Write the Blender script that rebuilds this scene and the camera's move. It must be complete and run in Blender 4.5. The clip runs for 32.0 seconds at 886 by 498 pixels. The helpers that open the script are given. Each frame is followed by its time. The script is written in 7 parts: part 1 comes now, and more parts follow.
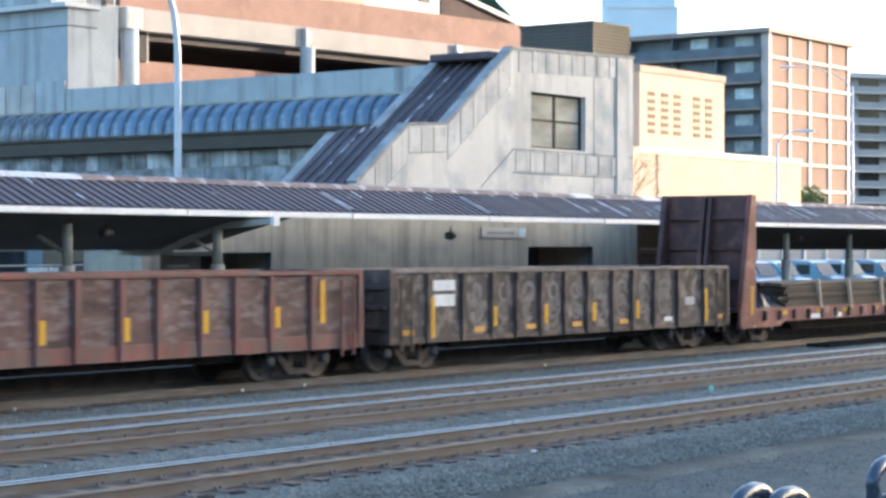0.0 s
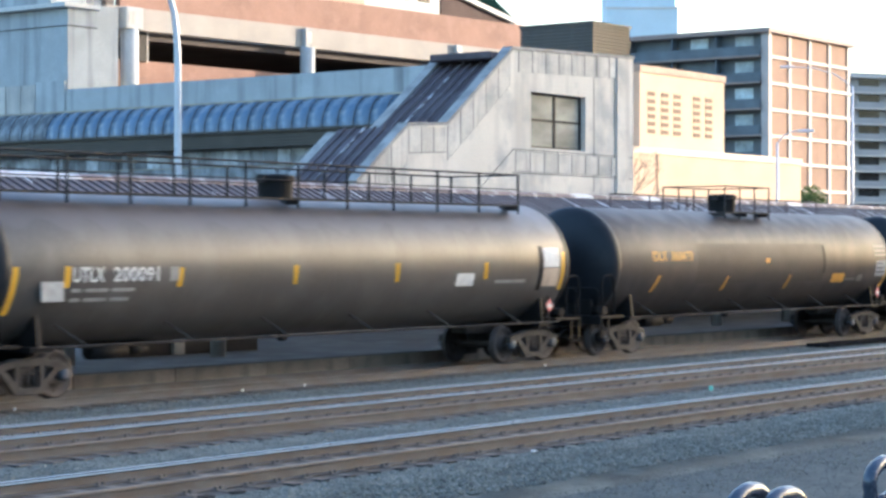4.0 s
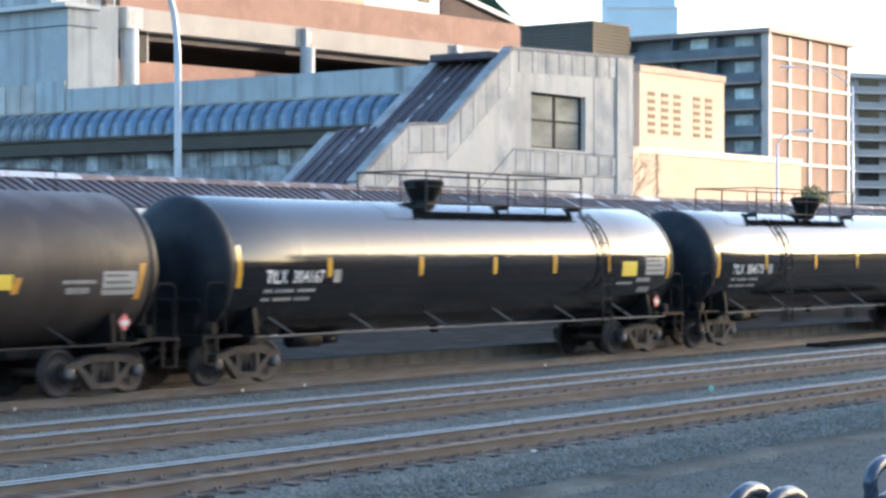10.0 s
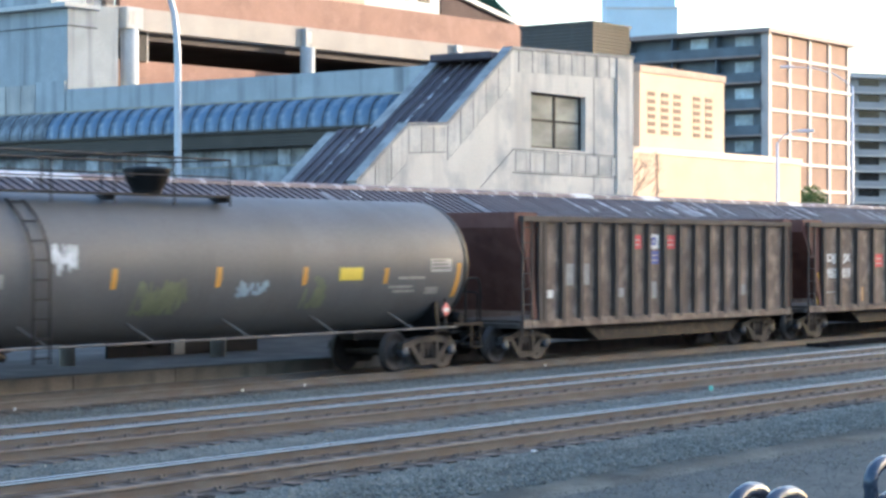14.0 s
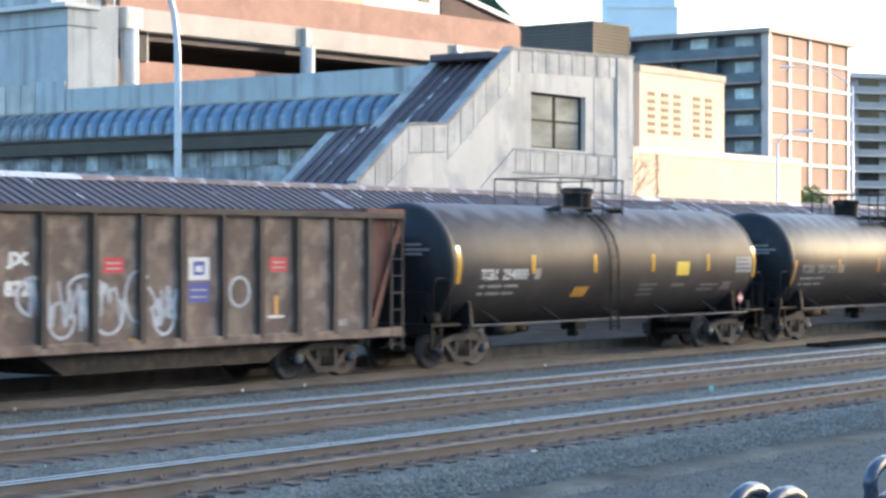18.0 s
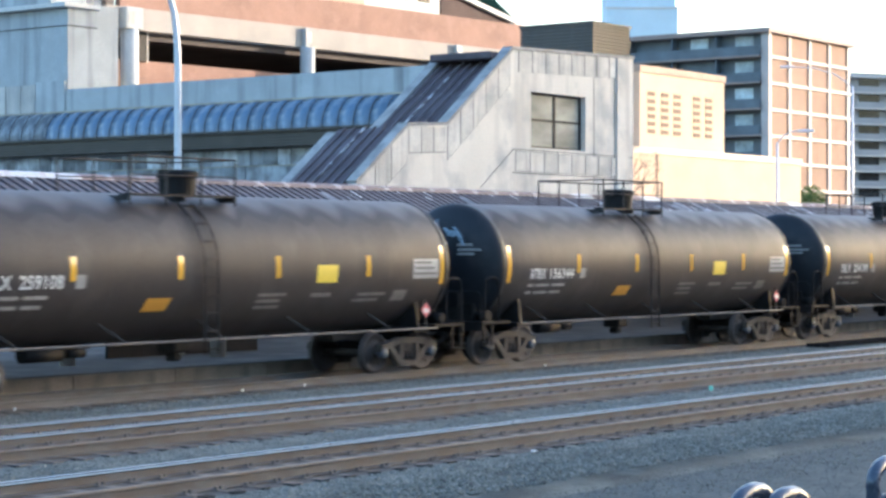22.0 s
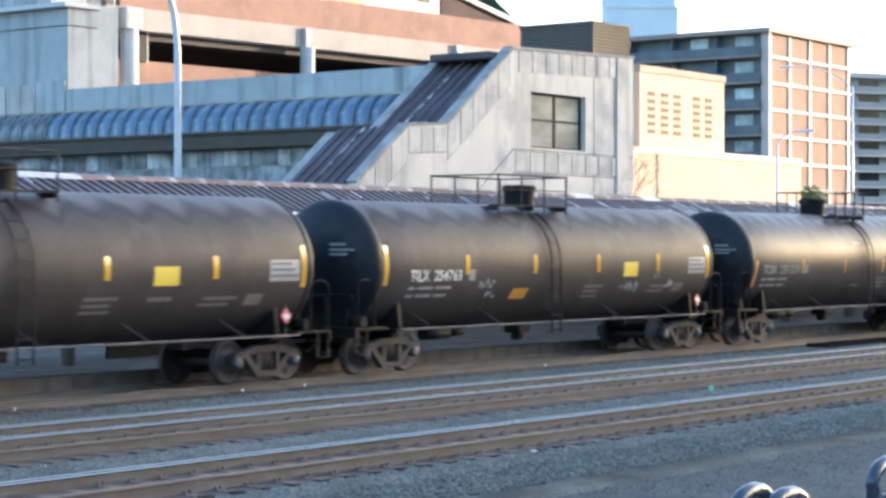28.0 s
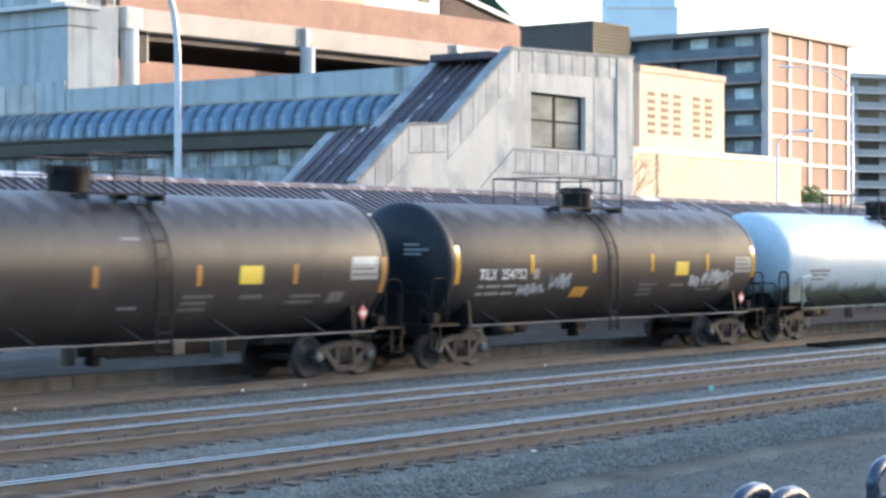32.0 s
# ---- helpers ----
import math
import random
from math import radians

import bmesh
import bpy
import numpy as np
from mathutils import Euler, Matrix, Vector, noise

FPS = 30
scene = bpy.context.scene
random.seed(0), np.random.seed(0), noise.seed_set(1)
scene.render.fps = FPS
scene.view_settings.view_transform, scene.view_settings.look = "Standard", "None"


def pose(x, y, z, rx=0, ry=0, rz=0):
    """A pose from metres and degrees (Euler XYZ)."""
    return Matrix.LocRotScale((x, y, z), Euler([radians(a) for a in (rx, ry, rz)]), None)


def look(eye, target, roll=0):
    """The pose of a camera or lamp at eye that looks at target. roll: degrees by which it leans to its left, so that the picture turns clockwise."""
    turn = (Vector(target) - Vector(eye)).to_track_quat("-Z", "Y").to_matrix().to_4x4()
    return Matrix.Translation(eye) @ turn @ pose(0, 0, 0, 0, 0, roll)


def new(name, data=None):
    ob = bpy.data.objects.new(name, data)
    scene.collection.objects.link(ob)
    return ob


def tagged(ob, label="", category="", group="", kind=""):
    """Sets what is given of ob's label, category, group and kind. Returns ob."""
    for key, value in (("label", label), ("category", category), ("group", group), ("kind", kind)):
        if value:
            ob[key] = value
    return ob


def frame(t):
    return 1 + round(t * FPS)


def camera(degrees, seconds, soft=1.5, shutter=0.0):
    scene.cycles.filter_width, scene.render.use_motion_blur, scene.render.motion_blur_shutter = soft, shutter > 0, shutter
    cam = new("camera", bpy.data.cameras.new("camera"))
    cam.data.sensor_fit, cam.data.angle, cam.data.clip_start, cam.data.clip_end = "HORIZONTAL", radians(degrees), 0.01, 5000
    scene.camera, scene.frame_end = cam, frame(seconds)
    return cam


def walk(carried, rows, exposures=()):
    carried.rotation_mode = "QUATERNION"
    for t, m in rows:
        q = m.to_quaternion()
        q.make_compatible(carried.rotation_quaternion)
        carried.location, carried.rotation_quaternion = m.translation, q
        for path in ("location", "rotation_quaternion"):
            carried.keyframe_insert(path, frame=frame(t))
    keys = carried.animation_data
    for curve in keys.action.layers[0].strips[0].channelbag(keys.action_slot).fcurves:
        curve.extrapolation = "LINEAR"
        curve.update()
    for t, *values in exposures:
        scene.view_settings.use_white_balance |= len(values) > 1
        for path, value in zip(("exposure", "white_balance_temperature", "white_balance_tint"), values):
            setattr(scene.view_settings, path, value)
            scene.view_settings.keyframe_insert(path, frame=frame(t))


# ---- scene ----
# ---- camera: it stands still behind the fence of a raised pavement ----
# x runs along the tracks, y away from the camera, z = 0 is the top of the rails
AXIS = radians(36.39)
EYE = Vector((0.0, 0.0, 2.821))
cam = camera(24.51, 32.0, soft=2.9, shutter=0.28)
VIEW = look(EYE, EYE + Vector((math.cos(AXIS), math.sin(AXIS), 0.0001)))
walk(cam, [(0.0, VIEW), (32.0, VIEW)], exposures=[(t, e, 5050, 12) for t, e in ((0.0, 2.38), (3.0, 2.36), (6.0, 2.30), (7.0, 2.21), (8.0, 2.27), (9.0, 2.33), (10.0, 2.27), (12.0, 2.13), (13.0, 2.19), (14.0, 2.33), (17.0, 2.43), (24.0, 2.41), (32.0, 2.40))])

# ---- world and sun: clear evening, the sun low on the camera's side of the tracks ----
SUN_EL, SUN_X, SUN_Y = radians(6.0), 0.9026, -0.4305
world = bpy.data.worlds.new("evening_sky")
scene.world = world
world.use_nodes = True
wn = world.node_tree
sky = wn.nodes.new("ShaderNodeTexSky")
sky.sky_type, sky.sun_disc = "NISHITA", False
sky.sun_elevation, sky.sun_rotation = SUN_EL, math.atan2(SUN_X, SUN_Y)
sky.air_density, sky.dust_density, sky.ozone_density = 1.0, 3.2, 1.0
wn.links.new(sky.outputs[0], wn.nodes["Background"].inputs[0])
wn.nodes["Background"].inputs[1].default_value = 0.2
sun = new("sun", bpy.data.lights.new("sun", "SUN"))
sun.data.energy, sun.data.angle, sun.data.color = 2.6, radians(0.6), (1.0, 0.72, 0.43)
sun.matrix_world = look((0, 0, 60), Vector((0, 0, 60)) - Vector((SUN_X * math.cos(SUN_EL), SUN_Y * math.cos(SUN_EL), math.sin(SUN_EL))))


# ---- small builders ----
def box(bm, x0, x1, y0, y1, z0, z1, m=None):
    vs = [bm.verts.new((x, y, z)) for x in (x0, x1) for y in (y0, y1) for z in (z0, z1)]
    for f in ((0, 1, 3, 2), (4, 6, 7, 5), (0, 4, 5, 1), (2, 3, 7, 6), (0, 2, 6, 4), (1, 5, 7, 3)):
        bm.faces.new([vs[i] for i in f])
    if m is not None:
        bmesh.ops.transform(bm, matrix=m, verts=vs)
    return vs


def prism(bm, pts, axis, a, b):
    """A closed outline swept from a to b along an axis; pts are the two other coordinates in order."""
    def at(p, c):
        return {"x": (c, p[0], p[1]), "y": (p[0], c, p[1]), "z": (p[0], p[1], c)}[axis]
    lo, hi = [bm.verts.new(at(p, a)) for p in pts], [bm.verts.new(at(p, b)) for p in pts]
    n = len(pts)
    bm.faces.new(lo)
    bm.faces.new(hi[::-1])
    for i in range(n):
        bm.faces.new((lo[i], hi[i], hi[(i + 1) % n], lo[(i + 1) % n]))


def rod(bm, p, q, r, n=8, r2=None):
    """A round bar from p to q."""
    p, q = Vector(p), Vector(q)
    d = (q - p).normalized()
    u = d.orthogonal().normalized()
    w = d.cross(u)
    r2 = r if r2 is None else r2
    a = [bm.verts.new(p + (u * math.cos(k * math.tau / n) + w * math.sin(k * math.tau / n)) * r) for k in range(n)]
    b = [bm.verts.new(q + (u * math.cos(k * math.tau / n) + w * math.sin(k * math.tau / n)) * r2) for k in range(n)]
    for k in range(n):
        f = bm.faces.new((a[k], a[(k + 1) % n], b[(k + 1) % n], b[k]))
        f.smooth = n > 6
    bm.faces.new(a[::-1])
    bm.faces.new(b)


def tube(bm, pts, r, n=6):
    for p, q in zip(pts, pts[1:]):
        rod(bm, p, q, r, n)


def slab_bar(bm, p, q, w, t):
    """A flat bar from p to q in a plane of constant y, w wide in that plane and t thick."""
    p, q = Vector(p), Vector(q)
    d = (q - p).normalized()
    s = Vector((-d.z, 0, d.x)) * (w / 2)
    vs = []
    for e in (p, q):
        for a in (s, -s):
            for y in (-t / 2, t / 2):
                vs.append(bm.verts.new(e + a + Vector((0, y, 0))))
    for f in ((0, 1, 3, 2), (4, 6, 7, 5), (0, 4, 5, 1), (2, 3, 7, 6), (0, 2, 6, 4), (1, 5, 7, 3)):
        bm.faces.new([vs[i] for i in f])


def spin(bm, prof, n, centre=(0, 0, 0), axis="y", smooth=True):
    """A profile of (along, radius) turned about an axis."""
    rings = []
    c = Vector(centre)
    for a, r in prof:
        ring = []
        for k in range(n):
            s, t = math.cos(k * math.tau / n) * r, math.sin(k * math.tau / n) * r
            ring.append(bm.verts.new(c + Vector({"x": (a, s, t), "y": (s, a, t), "z": (s, t, a)}[axis])))
        rings.append(ring)
    for a, b in zip(rings, rings[1:]):
        for k in range(n):
            bm.faces.new((a[k], a[(k + 1) % n], b[(k + 1) % n], b[k])).smooth = smooth
    bm.faces.new(rings[0][::-1])
    bm.faces.new(rings[-1])


def sweep(bm, pts, r, n=10, r2=None):
    """A smooth wire or pole through points, tapering to r2."""
    pts = [Vector(p) for p in pts]
    r2 = r if r2 is None else r2
    rings = []
    side = None
    for i, p in enumerate(pts):
        d = (pts[min(i + 1, len(pts) - 1)] - pts[max(i - 1, 0)]).normalized()
        side = (d.orthogonal() if side is None else side - d * side.dot(d)).normalized()
        w = d.cross(side)
        rad = r + (r2 - r) * i / (len(pts) - 1)
        rings.append([bm.verts.new(p + (side * math.cos(k * math.tau / n) + w * math.sin(k * math.tau / n)) * rad) for k in range(n)])
    for a, b in zip(rings, rings[1:]):
        for k in range(n):
            bm.faces.new((a[k], a[(k + 1) % n], b[(k + 1) % n], b[k])).smooth = True
    bm.faces.new(rings[0][::-1])
    bm.faces.new(rings[-1])


def finish(bm, name, material, bevel=0.0):
    if bevel:
        bmesh.ops.bevel(bm, geom=bm.edges[:], offset=bevel, segments=1, affect="EDGES", clamp_overlap=True)
    bmesh.ops.recalc_face_normals(bm, faces=bm.faces[:])
    me = bpy.data.meshes.new(name)
    bm.to_mesh(me)
    bm.free()
    me.materials.append(material)
    return me


def part(name, bm, material, parent=None, label="", bevel=0.0, m=None):
    """Links a bmesh or a mesh as one object, under a thing or a part."""
    me = bm if isinstance(bm, bpy.types.Mesh) else finish(bm, name, material, bevel)
    ob = new(name, me)
    ob.parent = parent
    if m is not None:
        ob.matrix_basis = m
    return tagged(ob, label)


def thing(name, m, label, category, group="", kind=""):
    ob = new(name)
    ob.empty_display_size = 0.3
    ob.matrix_basis = m
    return tagged(ob, label, category, group, kind)


def B():
    return bmesh.new()


def boxes(*dims):
    bm = bmesh.new()
    for d in dims:
        box(bm, *d)
    return bm


# ---- materials ----
def surface(name, col, rough=0.7, metal=0.0, var=0.25, scale=1.2, fine=30.0, bump=0.15, second=None, amount=0.35, streak=None, stretch=(1, 1, 1), coat=0.0, island=0.0, per_object=0.0, bump_dist=0.01, spec=0.5, dust_sheen=None, grime=None):
    """A weathered surface: two sizes of grain, patches of a second colour, streaks that run down, fine relief."""
    m = bpy.data.materials.new(name)
    m.use_nodes = True
    nt = m.node_tree
    N, L = nt.nodes, nt.links
    bs = N["Principled BSDF"]
    co = N.new("ShaderNodeTexCoord")
    mp = N.new("ShaderNodeMapping")
    mp.inputs["Scale"].default_value = stretch
    L.new(co.outputs["Object"], mp.inputs["Vector"])

    def noise_tex(s, detail=5.0, vec=None):
        t = N.new("ShaderNodeTexNoise")
        t.inputs["Scale"].default_value, t.inputs["Detail"].default_value = s, detail
        L.new(vec or mp.outputs[0], t.inputs["Vector"])
        return t.outputs["Fac"]

    def mixc(fac, a, b):
        x = N.new("ShaderNodeMix")
        x.data_type = "RGBA"
        for sock, v in ((x.inputs[0], fac), (x.inputs[6], a), (x.inputs[7], b)):
            if isinstance(v, (int, float)):
                sock.default_value = v
            elif isinstance(v, tuple):
                sock.default_value = (*v, 1)
            else:
                L.new(v, sock)
        return x.outputs[2]

    def ramp(fac, lo, hi):
        r = N.new("ShaderNodeMapRange")
        r.inputs[1].default_value, r.inputs[2].default_value = lo, hi
        L.new(fac, r.inputs[0])
        return r.outputs[0]

    dark, light = tuple(c * (1 - var) for c in col), tuple(min(1, c * (1 + var)) for c in col)
    out = mixc(ramp(noise_tex(scale), 0.3, 0.7), dark, light)
    grain = noise_tex(fine, 3.0)
    out = mixc(ramp(grain, 0.2, 0.8), mixc(0.25, out, (0.0, 0.0, 0.0)), out)
    if second:
        out = mixc(ramp(noise_tex(scale * 2.3, 8.0), 0.62 - amount * 0.5, 0.78 - amount * 0.4), out, second)
    if streak:
        sm = N.new("ShaderNodeMapping")
        sm.inputs["Scale"].default_value = (streak[1], streak[1], streak[1] * 0.07)
        L.new(co.outputs["Object"], sm.inputs["Vector"])
        f = ramp(noise_tex(1.0, 6.0, sm.outputs[0]), 0.5, 0.75)
        mm = N.new("ShaderNodeMath")
        mm.operation = "MULTIPLY"
        L.new(f, mm.inputs[0])
        mm.inputs[1].default_value = streak[2]
        out = mixc(mm.outputs[0], out, streak[0])
    if dust_sheen:
        # scalloped dirt runs along the upper side, dusty crown, with reflected sheen painted in
        z0, z1, scallop, crown, pitch, sway, drift = (*dust_sheen, 0.27, 0.2, 0.34)[:7]
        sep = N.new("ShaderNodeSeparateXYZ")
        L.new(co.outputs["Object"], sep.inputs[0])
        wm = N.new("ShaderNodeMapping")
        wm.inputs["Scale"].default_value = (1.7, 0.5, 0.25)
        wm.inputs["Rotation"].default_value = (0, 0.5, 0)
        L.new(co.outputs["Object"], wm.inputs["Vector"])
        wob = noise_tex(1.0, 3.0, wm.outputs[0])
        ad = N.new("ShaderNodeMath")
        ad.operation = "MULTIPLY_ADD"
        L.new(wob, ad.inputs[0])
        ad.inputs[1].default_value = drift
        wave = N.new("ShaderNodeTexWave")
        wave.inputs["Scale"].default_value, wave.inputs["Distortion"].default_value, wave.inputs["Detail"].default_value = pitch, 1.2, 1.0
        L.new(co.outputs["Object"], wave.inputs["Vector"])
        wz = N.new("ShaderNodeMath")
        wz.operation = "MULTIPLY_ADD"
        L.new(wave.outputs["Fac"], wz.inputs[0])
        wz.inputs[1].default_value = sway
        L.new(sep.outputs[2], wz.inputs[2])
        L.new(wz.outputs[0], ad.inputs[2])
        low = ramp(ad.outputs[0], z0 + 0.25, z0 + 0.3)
        out = mixc(low, out, mixc(0.8, out, scallop))
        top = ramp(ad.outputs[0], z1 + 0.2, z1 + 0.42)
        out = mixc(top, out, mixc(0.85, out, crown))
    if grime:
        # splashed dirt along the lower side, with a ragged upper edge
        gz, gw, gcol = grime
        gs = N.new("ShaderNodeSeparateXYZ")
        L.new(co.outputs["Object"], gs.inputs[0])
        gm = N.new("ShaderNodeMapping")
        gm.inputs["Scale"].default_value = (1.6, 1.0, 0.5)
        L.new(co.outputs["Object"], gm.inputs["Vector"])
        ga = N.new("ShaderNodeMath")
        ga.operation = "MULTIPLY_ADD"
        L.new(noise_tex(1.0, 6.0, gm.outputs[0]), ga.inputs[0])
        ga.inputs[1].default_value = -gw
        L.new(gs.outputs[2], ga.inputs[2])
        out = mixc(ramp(ga.outputs[0], gz - gw * 0.5 + 0.14, gz - gw * 0.5 - 0.14), out, gcol)
    if island or per_object:
        src = N.new("ShaderNodeNewGeometry").outputs["Random Per Island"] if island else N.new("ShaderNodeObjectInfo").outputs["Random"]
        hv = N.new("ShaderNodeHueSaturation")
        r = N.new("ShaderNodeMapRange")
        a = island or per_object
        r.inputs[3].default_value, r.inputs[4].default_value = 1 - a, 1 + a
        L.new(src, r.inputs[0])
        L.new(r.outputs[0], hv.inputs["Value"])
        L.new(out, hv.inputs["Color"])
        out = hv.outputs[0]
    L.new(out, bs.inputs["Base Color"])
    rr = N.new("ShaderNodeMapRange")
    rr.inputs[3].default_value, rr.inputs[4].default_value = max(0.02, rough - 0.12 * min(1, rough * 2)), min(1, rough + 0.12)
    L.new(noise_tex(scale * 3), rr.inputs[0])
    L.new(rr.outputs[0], bs.inputs["Roughness"])
    bs.inputs["Metallic"].default_value = metal
    bs.inputs["Coat Weight"].default_value, bs.inputs["Coat Roughness"].default_value = coat, 0.1
    bs.inputs["Specular IOR Level"].default_value = spec
    if bump:
        bp = N.new("ShaderNodeBump")
        bp.inputs["Strength"].default_value, bp.inputs["Distance"].default_value = bump, bump_dist
        L.new(grain, bp.inputs["Height"])
        L.new(bp.outputs[0], bs.inputs["Normal"])
    return m


def plain(name, col, rough=0.5, metal=0.0):
    m = bpy.data.materials.new(name)
    m.use_nodes = True
    b = m.node_tree.nodes["Principled BSDF"]
    b.inputs["Base Color"].default_value = (*col, 1)
    b.inputs["Roughness"].default_value, b.inputs["Metallic"].default_value = rough, metal
    return m


def glass_dark(name, col, rough=0.06):
    """Window glass before a dark room."""
    m = surface(name, col, rough, 0.0, 0.4, 0.6, 3.0, 0.03)
    return m


BALLAST = surface("ballast", (0.108, 0.11, 0.098), 0.9, spec=0.18, var=0.3, scale=0.5, fine=9, bump=1.0, second=(0.165, 0.168, 0.145), amount=0.3, bump_dist=0.05, island=0.0)
STONE = surface("ballast_stone", (0.185, 0.187, 0.168), 0.9, spec=0.15, var=0.2, scale=3, fine=30, island=0.32)
YARD = surface("yard_gravel", (0.088, 0.099, 0.098), 0.9, spec=0.12, var=0.18, scale=2.2, fine=22, bump=0.7, second=(0.105, 0.114, 0.11), amount=0.2, bump_dist=0.02)
PEBBLE = surface("yard_pebble", (0.1, 0.108, 0.103), 0.9, spec=0.1, var=0.2, scale=3, fine=30, island=0.35)
RAIL_STEEL = surface("rusty_rail", (0.112, 0.102, 0.094), 0.68, 0.0, spec=0.42, var=0.2, scale=2, fine=40, second=(0.085, 0.068, 0.056), stretch=(0.3, 1, 1))
RAIL_HEAD = surface("polished_rail_head", (1.0, 0.9, 0.8), 0.29, 1.0, var=0.08, scale=3, fine=60, bump=0.0)
HEAD_DULL = surface("dull_rail_head", (0.2, 0.165, 0.135), 0.75, 0.1, var=0.12, scale=3, fine=60, bump=0.05)
TIE = surface("weathered_tie", (0.13, 0.105, 0.085), 0.9, var=0.3, scale=2, fine=22, stretch=(3, 0.6, 3), bump=0.6, per_object=0.25)
TIE_J = surface("far_ties", (0.12, 0.1, 0.085), 0.9, var=0.3, scale=2, fine=22, island=0.25)
TRACK_DIRT = surface("rust_stained_ballast", (0.085, 0.075, 0.066), 0.8, spec=0.28, var=0.3, scale=0.8, fine=12, bump=0.9, second=(0.072, 0.061, 0.052), amount=0.3, bump_dist=0.04)
# near-black colour for the painted shade between tie ends
CRIB_SHADE = surface("tie_gap_shade", (0.035, 0.033, 0.03), 0.9, spec=0.1, var=0.4, scale=6, fine=30, bump=0.8, bump_dist=0.03)
CONC = surface("grey_concrete", (0.74, 0.69, 0.615), 0.85, var=0.1, scale=0.35, fine=18, bump=0.2, second=(0.42, 0.41, 0.39), amount=0.25, streak=((0.26, 0.25, 0.24), 1.3, 0.5))
CONC_PANEL = surface("board_marked_concrete", (0.64, 0.605, 0.545), 0.85, var=0.14, scale=0.5, fine=20, bump=0.3, second=(0.4, 0.39, 0.37), amount=0.25, streak=((0.16, 0.155, 0.15), 2.2, 0.6), per_object=0.09)
# cooler, darker concrete: the tower's shade is put into the base colour
CONC_COOL = surface("blue_grey_concrete", (0.46, 0.485, 0.485), 0.85, var=0.12, scale=0.4, fine=18, bump=0.2, second=(0.36, 0.375, 0.375), amount=0.35, streak=((0.12, 0.12, 0.12), 1.6, 0.75))
COPING = surface("grey_coping", (0.36, 0.35, 0.335), 0.85, var=0.15, scale=1, fine=18, bump=0.3, second=(0.22, 0.215, 0.21), amount=0.3)
ROOF_RIB = surface("faded_roof_rib", (0.11, 0.092, 0.1), 0.6, var=0.2, scale=0.6, fine=12, second=(0.2, 0.19, 0.2), amount=0.1, per_object=0.15, spec=0.3)
CONC_LOW = surface("stained_concrete", (0.42, 0.385, 0.3), 0.9, var=0.12, scale=0.4, fine=18, bump=0.3, second=(0.27, 0.25, 0.22), amount=0.25, streak=((0.13, 0.125, 0.11), 1.8, 0.75))
CONC_EDGE = surface("platform_concrete", (0.125, 0.122, 0.116), 0.9, spec=0.1, var=0.12, scale=0.5, fine=20, bump=0.3, second=(0.165, 0.158, 0.15), amount=0.3)
CURB_DIRTY = surface("rust_stained_curb", (0.33, 0.265, 0.2), 0.92, var=0.2, scale=0.8, fine=16, bump=0.4, second=(0.2, 0.165, 0.13), amount=0.3, streak=((0.09, 0.075, 0.06), 2.0, 0.25))
ROOF_BROWN = surface("brown_metal_roof", (0.098, 0.077, 0.086), 0.62, 0.0, spec=0.3, var=0.2, scale=0.7, fine=12, bump=0.05, second=(0.09, 0.08, 0.08), amount=0.15, streak=((0.2, 0.2, 0.22), 0.9, 0.35), per_object=0.15)
ROOF_CAP = surface("faded_ridge_cap", (0.2, 0.14, 0.13), 0.6, var=0.2, scale=1, fine=10, second=(0.4, 0.36, 0.35), amount=0.2, per_object=0.3)
CAP_BARE = surface("bare_ridge_cap", (0.62, 0.62, 0.64), 0.5, var=0.1, scale=1, fine=10, second=(0.4, 0.33, 0.31), amount=0.12)
WHITE_TRIM = surface("white_fascia_paint", (0.78, 0.77, 0.74), 0.5, var=0.05, scale=1, fine=12, bump=0.05, second=(0.6, 0.58, 0.54), amount=0.1)
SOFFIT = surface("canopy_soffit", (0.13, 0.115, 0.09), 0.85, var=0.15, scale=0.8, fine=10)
POST_PAINT = surface("grey_post_paint", (0.38, 0.35, 0.295), 0.6, var=0.1, scale=1.5, fine=20)
LAMP_WHITE = surface("pale_pole_paint", (0.62, 0.64, 0.68), 0.45, 0.2, var=0.06, scale=1, fine=20, bump=0.05)
SKYLIGHT = surface("skylight_glazing", (0.11, 0.17, 0.26), 0.2, 0.0, var=0.3, scale=0.8, fine=6, bump=0.03, second=(0.22, 0.265, 0.32), amount=0.25, per_object=0.14, coat=0.15, streak=((0.3, 0.34, 0.4), 3.0, 0.35))
WING_PANEL = surface("weathered_wing_panel", (0.42, 0.445, 0.47), 0.85, var=0.14, scale=0.5, fine=20, bump=0.3, second=(0.15, 0.15, 0.15), amount=0.35, streak=((0.1, 0.1, 0.1), 2.2, 0.7), per_object=0.5)
WING_LOWER = surface("grimy_wing_panel", (0.35, 0.375, 0.4), 0.85, var=0.2, scale=0.8, fine=20, bump=0.3, second=(0.16, 0.165, 0.17), amount=0.4, streak=((0.12, 0.12, 0.12), 2.4, 0.6), per_object=0.15)
BRONZE = surface("dark_bronze_metal", (0.06, 0.055, 0.05), 0.5, 0.3, var=0.2, scale=1, fine=12)
LOUVRE_M = surface("brown_louvre", (0.085, 0.074, 0.062), 0.6, 0.0, var=0.12, scale=1.5, fine=12)
BRICK = surface("orange_brick", (0.3, 0.178, 0.13), 0.9, var=0.14, scale=0.6, fine=14, bump=0.3, second=(0.3, 0.18, 0.135), amount=0.25)
